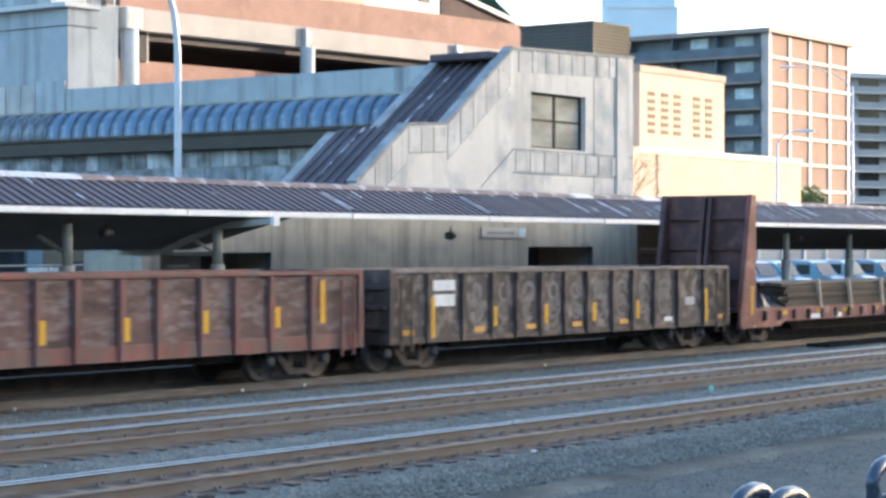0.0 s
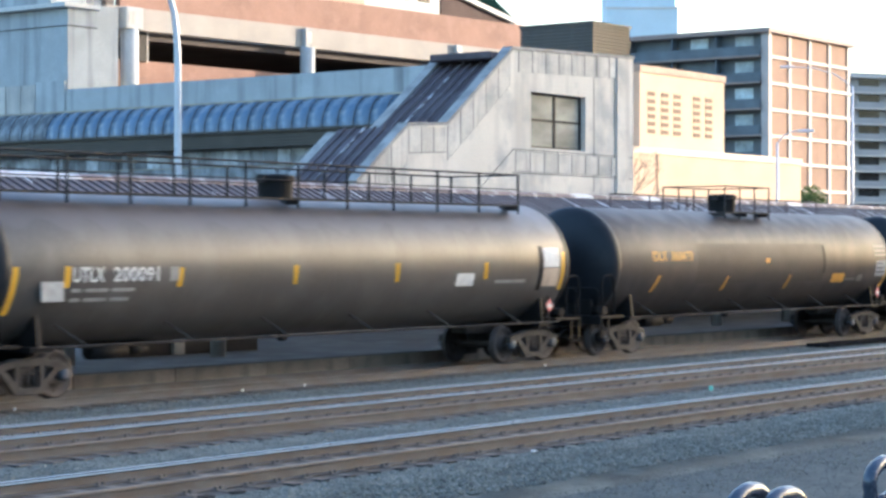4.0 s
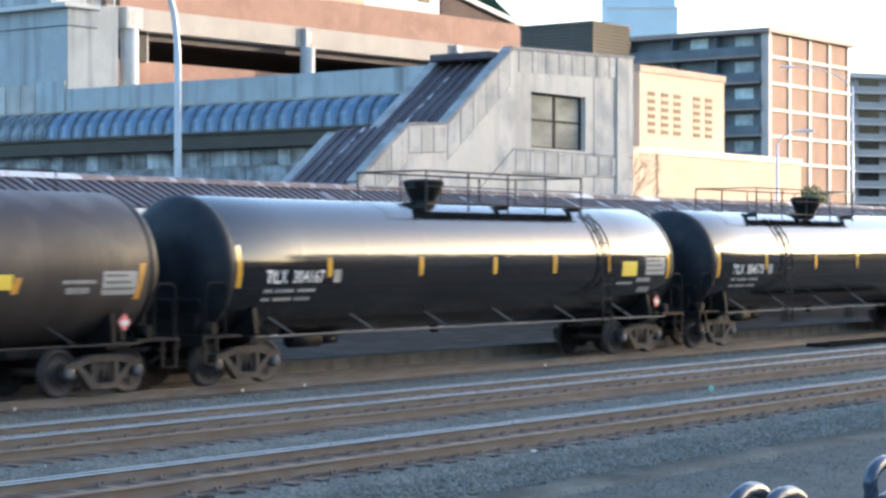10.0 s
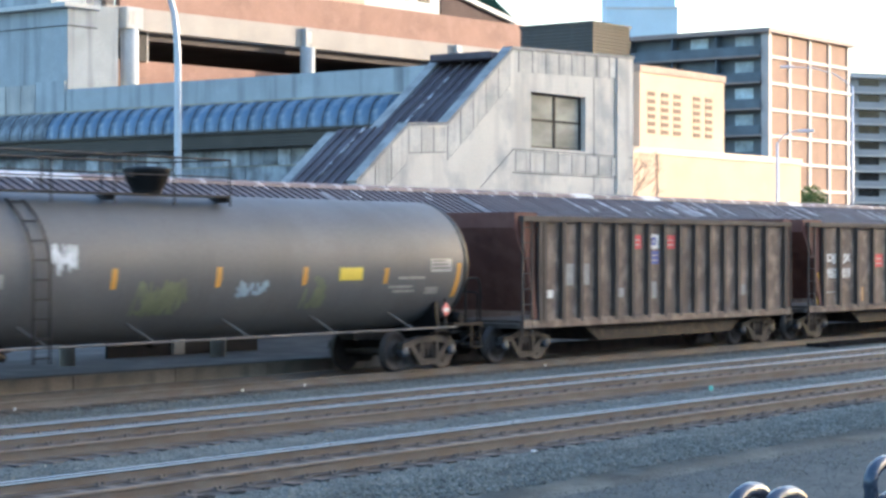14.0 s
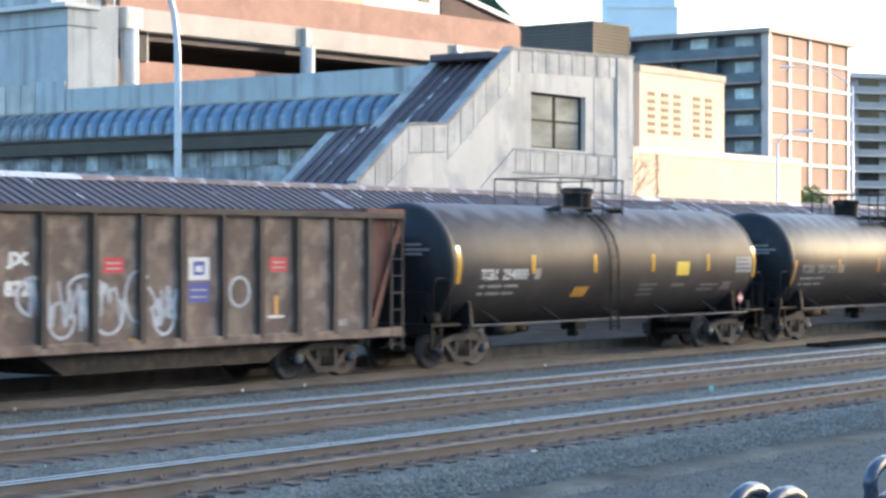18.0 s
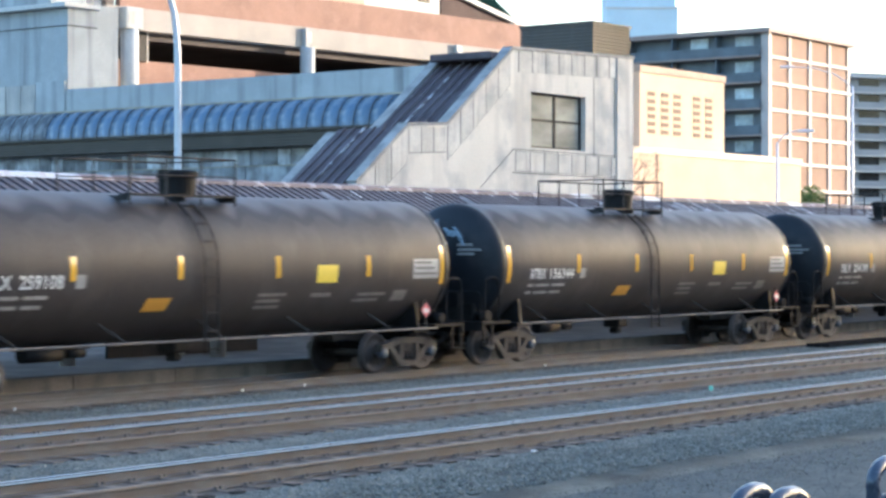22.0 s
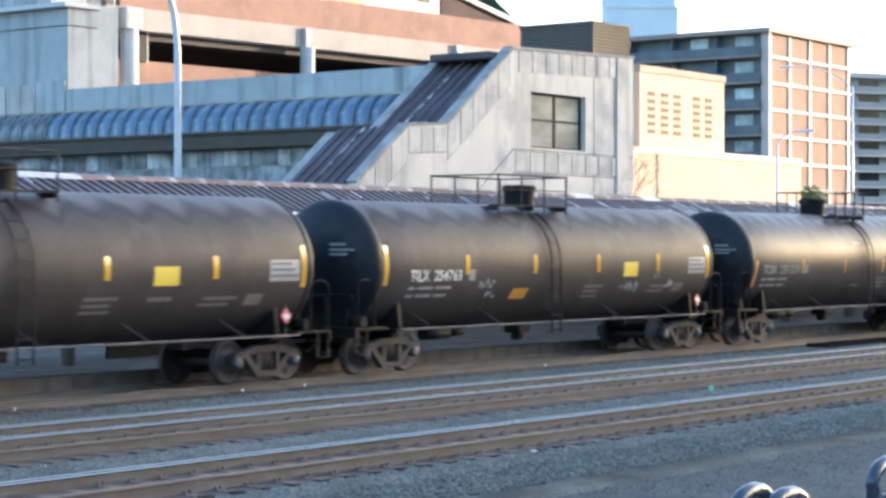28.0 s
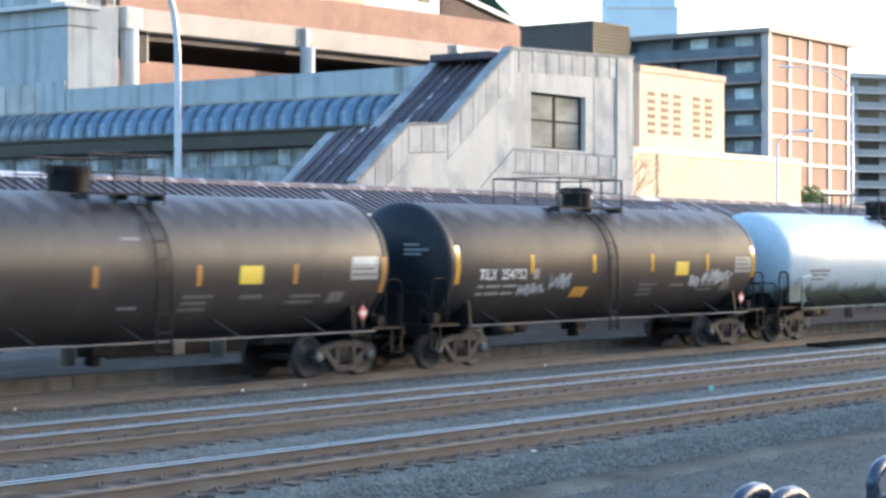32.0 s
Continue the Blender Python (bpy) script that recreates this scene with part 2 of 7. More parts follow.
# one dark colour stands for the shade inside openings and decks
DARKROOM = surface("shaded_interior", (0.12, 0.1, 0.092), 0.95, var=0.2, scale=0.4, fine=5)
TAN_WALL = surface("tan_stucco", (0.54, 0.4, 0.285), 0.9, var=0.07, scale=0.3, fine=10, bump=0.1, second=(0.5, 0.37, 0.25), amount=0.2)
WIN_DARK = glass_dark("window_glass", (0.035, 0.04, 0.045))
WIN_HAZY = surface("hazy_window_glass", (0.27, 0.275, 0.245), 0.5, 0.0, var=0.5, scale=0.9, fine=4, bump=0.02, stretch=(0.4, 1, 1.2), spec=0.12)
WIN_PALE = surface("pale_curtained_window", (0.45, 0.55, 0.6), 0.25, 0.0, var=0.3, scale=0.8, fine=3, bump=0.02, per_object=0.35)
SKY_DIRTY = surface("grimy_skylight_glazing", (0.12, 0.135, 0.155), 0.45, var=0.3, scale=1.2, fine=6, second=(0.24, 0.27, 0.3), amount=0.25, per_object=0.2)
WIN_FRAME = surface("black_window_frame", (0.022, 0.02, 0.018), 0.6, var=0.15, scale=2, spec=0.2)
BALC = surface("balcony_panel", (0.1, 0.125, 0.15), 0.45, 0.0, var=0.25, scale=0.5, fine=5)
SLABW = surface("white_slab_edge", (0.62, 0.6, 0.56), 0.7, var=0.06, scale=0.5, fine=8)
GREY_TOWER = surface("grey_tower_wall", (0.36, 0.37, 0.38), 0.85, var=0.08, scale=0.3, fine=6)
BLUE_TOWER = surface("pale_blue_tower", (0.66, 0.78, 0.84), 0.6, var=0.06, scale=0.2, fine=6)


# ---- ground, tracks, platform ----
def far_sheet(name, x0, x1, y0, y1, z, material, label, category):
    bm = B()
    vs = [bm.verts.new(p) for p in ((x0, y0, z), (x1, y0, z), (x1, y1, z), (x0, y1, z))]
    bm.faces.new(vs)
    return tagged(part(name, bm, material), label, category, kind="structure")


far_sheet("ground", -2500, 2500, -2500, 2500, -0.36, YARD, "grey gravel yard ground reaching to the horizon", "ground")

TRACKS = (17.43, 23.52, 28.84)  # the near rail of each track
GAUGE = 1.505
bm = B()
prism(bm, [(13.6, -0.42), (14.6, -0.34), (16.3, -0.20), (31.42, -0.20), (31.42, -0.42)], "x", -80, 620)
tagged(part("ballast_bed", bm, BALLAST), "blue-grey crushed stone ballast bed under the tracks", "ballast", kind="structure")


def stones(name, count, x0, x1, y0, y1, z, size, material, seed):
    """Loose stones, one joined heap."""
    rng = np.random.default_rng(seed)
    base = np.array([(1, 0, 0), (-1, 0, 0), (0, 1, 0), (0, -1, 0), (0, 0, 1), (0, 0, -1)], float)
    tri = np.array([(0, 2, 4), (2, 1, 4), (1, 3, 4), (3, 0, 4), (2, 0, 5), (1, 2, 5), (3, 1, 5), (0, 3, 5)])
    c = np.stack([rng.uniform(x0, x1, count), rng.uniform(y0, y1, count), np.full(count, z)], 1)
    s = rng.uniform(0.6, 1.4, (count, 1, 3)) * size * rng.uniform(0.6, 1.3, (count, 1, 1))
    a = rng.uniform(0, 6.28, count)
    v = base[None] * s + rng.normal(0, size * 0.15, (count, 6, 3))
    x = v[..., 0] * np.cos(a)[:, None] - v[..., 1] * np.sin(a)[:, None]
    y = v[..., 0] * np.sin(a)[:, None] + v[..., 1] * np.cos(a)[:, None]
    v = np.stack([x, y, v[..., 2] * 0.8], 2) + c[:, None]
    f = (tri[None] + 6 * np.arange(count)[:, None, None]).reshape(-1, 3)
    me = bpy.data.meshes.new(name)
    me.from_pydata(v.reshape(-1, 3).tolist(), [], f.tolist())
    me.materials.append(material)
    return part(name, me, material)


for y0, y1, n, sd in ((14.6, 16.95, 30000, 1), (12.9, 15.0, 9000, 7), (19.1, 21.4, 15000, 2), (25.05, 28.7, 26000, 3)):
    tagged(stones("ballast_stones", n, 16, 75, y0, y1, -0.2 if y0 > 14 else -0.345, 0.026 if y0 > 14 else 0.013, STONE, sd), "loose grey ballast stones beside the rails", "ballast", kind="stuff")
tagged(stones("yard_pebbles", 26000, 14, 48, 9, 16, -0.362, 0.013, PEBBLE, 9), "scattered pebbles on the gravel yard", "gravel", kind="stuff")

RAIL_PROFILE = [(-0.075, -0.18), (0.075, -0.18), (0.075, -0.168), (0.012, -0.15), (0.01, -0.045), (0.036, -0.036), (0.036, -0.004), (-0.036, -0.004), (-0.036, -0.036), (-0.01, -0.045), (-0.012, -0.15), (-0.075, -0.168)]
bm = B()
prism(bm, RAIL_PROFILE, "x", -80, 620)
RAIL_MESH = finish(bm, "rail", RAIL_STEEL)
bm = B()
prism(bm, [(-0.043, -0.04), (0.0375, -0.04), (0.0375, -0.006), (0.03, -0.001), (0.0, 0.0), (-0.012, -0.002), (-0.024, -0.008), (-0.034, -0.018), (-0.04, -0.03)], "x", -80, 620)
for f in bm.faces:
    f.smooth = len(f.verts) == 4
HEAD_MESH = finish(bm, "rail_head", RAIL_HEAD)
bm = B()
prism(bm, [(-0.0375, -0.03), (0.0375, -0.03)] + [(0.0375 * math.cos(math.pi * k / 14), -0.007 + 0.007 * math.sin(math.pi * k / 14)) for k in range(15)], "x", -80, 620)
HEAD_DULLM = finish(bm, "rail_head", HEAD_DULL)
TIE_MESH = finish(boxes((-0.115, 0.115, -1.14, 1.3, -0.36, -0.175)), "tie", TIE, 0.012)
LONG_TIE = finish(boxes((-0.115, 0.115, -2.8, 1.3, -0.36, -0.175)), "tie", TIE, 0.012)
bm = B()
box(bm, -0.1, 0.1, -0.18, 0.18, -0.178, -0.166)
for px_, py_ in ((-0.05, -0.11), (0.05, -0.1), (-0.05, 0.11), (0.05, 0.1)):
    box(bm, px_ - 0.02, px_ + 0.02, py_ - 0.02, py_ + 0.02, -0.166, -0.13)
PLATE_MESH = finish(bm, "tie_plate", RAIL_STEEL)
for k, near in enumerate(TRACKS):
    mid = near + GAUGE / 2
    track = thing("railway_track", pose(0, mid, 0), "pair of shiny-headed rusty steel rails on weathered ties", "railway track", "parallel tracks", "structure")
    bm = B()
    ya, yb = ((-1.05, 0.85), (-2.6, 0.85), (-0.75, 1.75))[k]
    prism(bm, [(ya - 0.15, -0.21), (ya, -0.188), (yb, -0.188), (yb + 0.12, -0.21)], "x", -80, 620)
    part("stained_bed", bm, TRACK_DIRT, track, "rust-brown stained ballast")
    for s, head in (((-GAUGE / 2, HEAD_DULLM), (GAUGE / 2, HEAD_MESH)), ((-GAUGE / 2 - 1.6, HEAD_DULLM), (-GAUGE / 2, HEAD_MESH), (GAUGE / 2, HEAD_MESH)), ((-GAUGE / 2, None), (GAUGE / 2, None)))[k]:
        rail = part("rail", RAIL_MESH, RAIL_STEEL, track, m=pose(0, s, 0))
        if head:
            part("rail_head", head, RAIL_HEAD, rail, "bright polished running surface" if head is HEAD_MESH else "dull worn running surface")
    joined = B()
    for i in range(-100, 800):
        x = 30 + i * 0.56
        if 18 < x < 62 and k < 2:
            part("tie", LONG_TIE if k else TIE_MESH, TIE, track, m=pose(x, 0.06 * math.sin(i * 5.3), 0, 0, 0, 1.2 * math.sin(i * 12.9)))
            for s in (-GAUGE / 2, GAUGE / 2):
                part("tie_plate", PLATE_MESH, RAIL_STEEL, track, m=pose(x, s, 0))
        elif x < 300:
            box(joined, x - 0.115, x + 0.115, -1.3, 1.3, -0.36, -0.18)
    tagged(part("tie_rows", joined, TIE_J, track), kind="stuff")
    # thin dark pieces laid between the tie ends as painted shade
    rngc, cribs = random.Random(30 + k), B()
    for i in range(170 if k < 2 else 0):
        x = 16 + i * 0.56
        for e in (ya - 0.12, yb - 0.02):
            if rngc.random() < 0.85:
                a, b = x - rngc.uniform(0.08, 0.17), x + rngc.uniform(0.08, 0.17)
                prism(cribs, [(a, e - rngc.uniform(0.02, 0.1)), (b - 0.05, e - rngc.uniform(0.0, 0.08)), (b, e + rngc.uniform(0.04, 0.14)), (a + 0.04, e + rngc.uniform(0.06, 0.16))], "z", -0.2, -0.178)
    if k < 2:
        tagged(part("oily_crib", cribs, CRIB_SHADE, track, "dark patches painted as shade between the tie ends"), kind="stuff")

# a low timber crossing between the tracks, far along
PLANK_BLACK = surface("tarred_plank", (0.022, 0.02, 0.019), 0.95, spec=0.0, var=0.3, scale=2, fine=20)
cross = thing("crossing_plank", pose(61.8, 27.95, -0.2), "dark timber plank lying beside the track", "plank")
for i in range(3):
    part("board", boxes((-4.5, 4.5, i * 0.26 - 0.4, i * 0.26 - 0.16, 0.0, 0.12)), PLANK_BLACK, cross, bevel=0.01)
litter = B()
prism(litter, [(-0.14, -0.03), (0.13, -0.035), (0.15, 0.02), (0.0, 0.06), (-0.13, 0.03)], "z", 0, 0.05)
white_litter = surface("pale_litter", (0.7, 0.7, 0.68), 0.6, var=0.1)
tagged(part("litter", litter, white_litter, m=pose(25.07, 16.81, -0.17) @ Matrix.Scale(0.45, 4)), "crumpled white paper scrap on the ballast", "litter")
bm = B()
spin(bm, [(-0.09, 0.03), (0.05, 0.032), (0.08, 0.014), (0.11, 0.014)], 10, axis="x")
tagged(part("bottle", bm, plain("green_glass", (0.28, 0.6, 0.46), 0.15), m=pose(38.58, 21.3, -0.15, 0, 0, 30) @ Matrix.Scale(1.7, 4)), "small green bottle lying between the rails", "bottle")
REFLECT = plain("white_marker", (0.75, 0.73, 0.68), 0.6)
for x in (25.6, 31.85, 33.85, 43.3):
    tagged(part("marker_stone", boxes((-0.025, 0.025, -0.025, 0.025, 0.02, 0.08)), REFLECT, m=pose(x, 28.68, -0.18, 0, 0, x * 40), bevel=0.015), "small white stone beside the rail", "stone", "white stones")

platform = thing("platform", pose(0, 0, 0), "low grey concrete station platform with a stained curb", "platform", kind="structure")
part("slab", boxes((-60, 150, 31.75, 47, -0.4, 0.2)), CONC_EDGE, platform)
curb_mesh = finish(boxes((-1.52, 1.52, 31.45, 31.75, -0.4, 0.19)), "curb_block", CURB_DIRTY, 0.012)
for i in range(-6, 26):
    part("curb_block", curb_mesh, CURB_DIRTY, platform, m=pose(19 + i * 3.05, 0.006 * math.sin(i * 7), 0))
part("nosing", boxes((-60, 150, 31.43, 31.6, 0.19, 0.215)), CONC_EDGE, platform, "worn dark platform edge")
barrier = thing("stair_barrier", pose(0, 35.4, 0.2), "low dark panel barrier between pale concrete piers", "barrier")
for x0, x1 in ((34.5, 36.7), (37.15, 38.2), (38.68, 39.9)):
    part("panel", boxes((x0, x1, 0, 0.08, 0, 0.62)), WIN_FRAME, barrier, bevel=0.01)
for x in (36.92, 38.44):
    part("pier", boxes((x - 0.2, x + 0.2, -0.06, 0.2, 0, 0.7)), CONC_LOW, barrier, bevel=0.015)
far_sheet("car_park", -60, 400, 47, 260, 0.14, surface("car_park_asphalt", (0.07, 0.07, 0.072), 0.9, var=0.2, scale=0.3, fine=12, spec=0.1), "dark asphalt car park behind the platform", "pavement")

# ---- platform canopy ----
canopy = thing("platform_canopy", pose(0, 0, 0), "long brown ribbed metal platform canopy with a white fascia", "canopy", kind="structure")
CX0, CX1 = -40.0, 150.0
bm = B()
prism(bm, [(33.0, 3.70), (34.5, 4.37), (37.3, 4.34), (37.3, 4.40), (34.5, 4.43), (33.0, 3.76)], "x", CX0, CX1)
part("roof_sheet", bm, ROOF_BROWN, canopy)
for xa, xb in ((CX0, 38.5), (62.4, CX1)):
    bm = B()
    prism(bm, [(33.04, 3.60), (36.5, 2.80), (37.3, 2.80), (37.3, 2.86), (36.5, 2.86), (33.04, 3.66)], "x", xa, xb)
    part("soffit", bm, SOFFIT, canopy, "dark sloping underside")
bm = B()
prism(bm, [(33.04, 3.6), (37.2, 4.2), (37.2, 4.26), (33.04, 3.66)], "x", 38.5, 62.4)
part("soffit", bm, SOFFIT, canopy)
# unseen deck added only to keep the kiosk in shade
part("back_deck", boxes((66.75, CX1, 37.3, 43.5, 4.52, 4.58)), ROOF_BROWN, canopy)
bm = B()
prism(bm, [(33.0, 3.758), (34.5, 4.428), (34.47, 4.468), (32.98, 3.80)], "x", -0.075, 0.075)
SEAM = finish(bm, "roof_rib", ROOF_RIB)
for i in range(290):
    part("roof_rib", SEAM, ROOF_RIB, canopy, m=pose(20 + i * 0.31, 0, 0))
bm = B()
prism(bm, [(34.36, 4.42), (34.4, 4.5), (34.55, 4.56), (34.9, 4.55), (34.9, 4.42), (34.55, 4.44)], "x", -0.52, 0.52)
CAP = finish(bm, "ridge_cap", ROOF_CAP)
CAP_B = CAP.copy()
CAP_B.materials.clear()
CAP_B.materials.append(CAP_BARE)
PEEL = finish(boxes((-0.03, 0.03, -0.16, 0.16, 0, 0.004)), "peeled_patch", CAP_BARE)
rcap = random.Random(6)
bare = True
for i in range(100):
    x = 16.5 + i * 1.045
    if rcap.random() < 0.3:
        bare = not bare
    if 36.2 < x < 46:
        bare = False
    elif x < 31.0:
        bare = True
    elif x > 46:
        bare = rcap.random() < 0.12
    part("ridge_cap", CAP_B if bare else CAP, ROOF_CAP, canopy, m=pose(x, 0, 0.004 * math.sin(i * 5)))
for i in range(46):
    f = rcap.uniform(0.08, 0.9) ** 1.5
    part("peeled_patch", PEEL, CAP_BARE, canopy, m=pose(24 + rcap.uniform(0, 46), 34.47 - 1.48 * f, 4.472 - 0.668 * f, math.degrees(math.atan2(0.668, 1.48))) @ Matrix.Scale(rcap.uniform(0.4, 1.3), 4))
FADED = surface("faded_roof_strip", (0.15, 0.152, 0.175), 0.6, var=0.25, scale=1.5, fine=14, second=(0.3, 0.31, 0.34), amount=0.2, per_object=0.3, spec=0.3)
STRIP = finish(boxes((-0.1, 0.1, -0.62, 0.62, 0, 0.004)), "faded_strip", FADED)
for i in range(60):
    x, f = 38 + 1.1 * i + rcap.uniform(-0.5, 0.5), rcap.uniform(0.4, 0.6)
    if rcap.random() < (0.25 if x < 52 else 0.75):
        part("faded_strip", STRIP, FADED, canopy, m=pose(x, 34.47 - 1.48 * f, 4.47 - 0.668 * f, math.degrees(math.atan2(0.668, 1.48))) @ Matrix.Diagonal((rcap.uniform(0.6, 2.2), rcap.uniform(0.5, 0.98), 1, 1)))
FASC = finish(boxes((-3.03, 3.03, 32.9, 33.0, 3.6, 3.745)), "fascia_board", WHITE_TRIM, 0.01)
for i in range(-4, 20):
    part("fascia_board", FASC, WHITE_TRIM, canopy, m=pose(19.4 + i * 6.1, 0.008 * math.sin(i * 3), 0))
bm = B()
rod(bm, (0, 34, 0.2), (0, 34, 2.45), 0.175, 16)
POST_SLEEVE = finish(bm, "post_sleeve", POST_PAINT)
bm = B()
rod(bm, (0, 34, 2.45), (0, 34, 3.42), 0.12, 12)
POST_M = finish(bm, "post", POST_PAINT)
bm = B()
prism(bm, [(32.2, 3.42), (34.0, 3.30), (35.8, 2.72), (37.6, 2.7), (37.6, 2.78), (35.85, 2.82), (34.0, 3.48), (32.2, 3.56)], "x", -0.09, 0.09)
box(bm, -0.07, 0.07, 34, 37.5, 2.66, 2.76)
ARM = finish(bm, "truss_arm", POST_PAINT)
bm = B()
prism(bm, [(34.0, 2.72), (34.1, 2.72), (35.0, 3.1), (34.93, 3.16)], "x", -0.05, 0.05)
STRUT = finish(bm, "strut", POST_PAINT)
ARM_CAP = finish(boxes((-0.11, 0.11, 32.08, 32.2, 3.38, 3.6)), "arm_end", WHITE_TRIM, 0.008)
for x in (21.9, 26.9, 31.9, 36.85, 62.0, 67.2, 72.5, 77.7, 83.0, 88.2):
    post = part("post", POST_M, POST_PAINT, canopy, m=pose(x, 0, 0))
    part("post_sleeve", POST_SLEEVE, POST_PAINT, post)
    if x == 36.85 or x < 30:
        arm = part("truss_arm", ARM, POST_PAINT, post)
        part("arm_end", ARM_CAP, WHITE_TRIM, arm)
    if x < 60:
        part("strut", STRUT, POST_PAINT, post)
for x in (33.1, 68.3, 46.5):
    bm = B()
    rod(bm, (0, 0, 0), (0, 0, 0.16), 0.02)
    spin(bm, [(-0.16, 0.1), (0.0, 0.12), (0.2, 0.06), (0.24, 0.02)], 12, (0, 0, -0.08), "x")
    tagged(part("loudspeaker", bm, BRONZE, m=pose(x, 34.0, 3.28)), "small dark horn loudspeaker hanging under the canopy", "loudspeaker", "canopy loudspeakers")

# ---- station: stair tower of bare concrete ----
station = thing("station_stair_tower", pose(0, 0, 0), "bare concrete station building with a sloping roofed stair", "building")
FX = [(49.2, 4.5), (49.69, 4.88), (52.31, 6.82), (54.46, 6.93), (58.27, 9.75), (66.4, 10.02), (66.4, 4.5)]
# front wall with a window hole, as four pieces round it
W0, W1, WZ0, WZ1 = 59.49, 63.04, 6.40, 8.36
for outline in ([(49.2, 4.5), (49.69, 4.88), (52.31, 6.82), (54.46, 6.93), (58.27, 9.75), (W0, 9.79), (W0, 4.5)], [(W1, 4.5), (W1, 9.91), (66.4, 10.02), (66.4, 4.5)], [(W0, WZ1), (W0, 9.79), (W1, 9.91), (W1, WZ1)], [(W0, 4.5), (W0, WZ0), (W1, WZ0), (W1, 4.5)]):
    bm = B()
    prism(bm, outline, "y", 40.0, 40.3)
    part("front_wall", bm, CONC, station, "pale weathered concrete")
bm = B()
prism(bm, [(47.6, 4.2), (49.69, 4.8), (52.31, 6.66), (54.46, 6.77), (58.27, 9.59), (62.5, 9.75), (62.5, 4.2)], "y", 43.0, 43.3)
part("rear_wall", bm, CONC, station)
part("side_wall", boxes((66.1, 66.4, 40.3, 46, 4.5, 9.98)), CONC, station)
part("back_block", boxes((60.5, 66.1, 43.3, 46, 4.5, 9.2)), CONC, station)
part("roof_deck", boxes((58.3, 66.1, 40.3, 43.0, 9.3, 9.5)), CONC, station)
# stair roofs
bm = B()
prism(bm, [(52.6, 5.6), (52.6, 5.4), (58.4, 9.35), (58.4, 9.55)], "y", 40.3, 43.0)
prism(bm, [(47.4, 3.2), (47.4, 3.0), (52.5, 6.6), (52.5, 6.8)], "y", 40.3, 43.0)
box(bm, 52.2, 54.6, 40.3, 43.0, 6.3, 6.6)
part("stair_roof", bm, ROOF_BROWN, station, "dark brown metal sheet")
bm = B()
slab_bar(bm, (54.2, 0, 6.79), (58.3, 0, 9.58), 0.05, 0.06)
SEAM_U = finish(bm, "stair_seam", ROOF_RIB)
bm = B()
slab_bar(bm, (47.6, 0, 3.39), (52.5, 0, 6.84), 0.05, 0.06)
SEAM_L = finish(bm, "stair_seam", ROOF_RIB)
PATCHY = surface("peeling_seam_paint", (0.13, 0.11, 0.112), 0.6, var=0.2, scale=1.6, fine=12, second=(0.6, 0.6, 0.62), amount=0.3)
SEAM_UB, SEAM_LB = SEAM_U.copy(), SEAM_L.copy()
for me in (SEAM_UB, SEAM_LB):
    me.materials.clear()
    me.materials.append(PATCHY)
for i in range(6):
    part("stair_seam", SEAM_UB if i == 3 else SEAM_U, ROOF_BROWN, station, m=pose(0, 40.6 + i * 0.42, 0))
    part("stair_seam", SEAM_LB if i == 3 else SEAM_L, ROOF_BROWN, station, m=pose(0, 40.6 + i * 0.42, 0))
part("stair_head_cap", boxes((57.5, 58.45, 40.32, 42.98, 9.4, 9.66)), ROOF_BROWN, station, bevel=0.04)
# concrete copings on the sloping walls
for y in (40.0, 43.0):
    bm = B()
    for (xa, za), (xb, zb) in zip(FX[1:6], FX[2:6]):
        dz = 0.05 if y < 41 else -0.15
        slab_bar(bm, (xa - 0.03, y + 0.15, za + dz), (xb + 0.03, y + 0.15, zb + dz), 0.1, 0.42)
    part("coping", bm, COPING, station)
# window: bronze frame, panes
win = part("window", boxes((61.2, 61.34, 40.19, 40.26, WZ0, WZ1)), WIN_FRAME, station, "dark bronze window frame")
for d in ((W0, W1, 40.2, 40.26, WZ0, WZ0 + 0.07), (W0, W1, 40.2, 40.26, WZ1 - 0.07, WZ1), (W0, W0 + 0.07, 40.2, 40.26, WZ0, WZ1), (W1 - 0.14, W1, 40.2, 40.26, WZ0, WZ1), (W0, W1, 40.188, 40.25, 7.36, 7.44)):
    part("window_frame", boxes(d), WIN_FRAME, win)
for xa, xb in ((W0 + 0.07, 61.2), (61.34, W1 - 0.07)):
    for za, zb in ((WZ0 + 0.07, 7.36), (7.44, WZ1 - 0.07)):
        part("pane", boxes((xa, xb, 40.22, 40.24, za, zb)), WIN_HAZY, win)
# cast border panels: top band, slope band, lower band, with dark open joints between them
CONC_JOINT = surface("dirty_open_joint", (0.24, 0.23, 0.215), 0.9, var=0.2, scale=2, fine=20)
bm = B()
prism(bm, [(58.7, 9.0), (65.3, 9.2), (65.3, 9.97), (58.7, 9.76)], "y", 39.994, 40.0)
prism(bm, [(58.5, 5.53), (65.7, 5.53), (65.7, 6.24), (58.5, 6.24)], "y", 39.994, 40.0)
prism(bm, [(49.8, 3.78), (52.3, 5.62), (52.3, 6.76), (49.8, 4.91)], "y", 39.994, 40.0)
prism(bm, [(52.4, 5.92), (54.4, 6.02), (54.4, 6.86), (52.4, 6.76)], "y", 39.994, 40.0)
prism(bm, [(54.5, 5.75), (58.2, 8.5), (58.2, 9.64), (54.5, 6.89)], "y", 39.994, 40.0)
part("joint_backing", bm, CONC_JOINT, station)
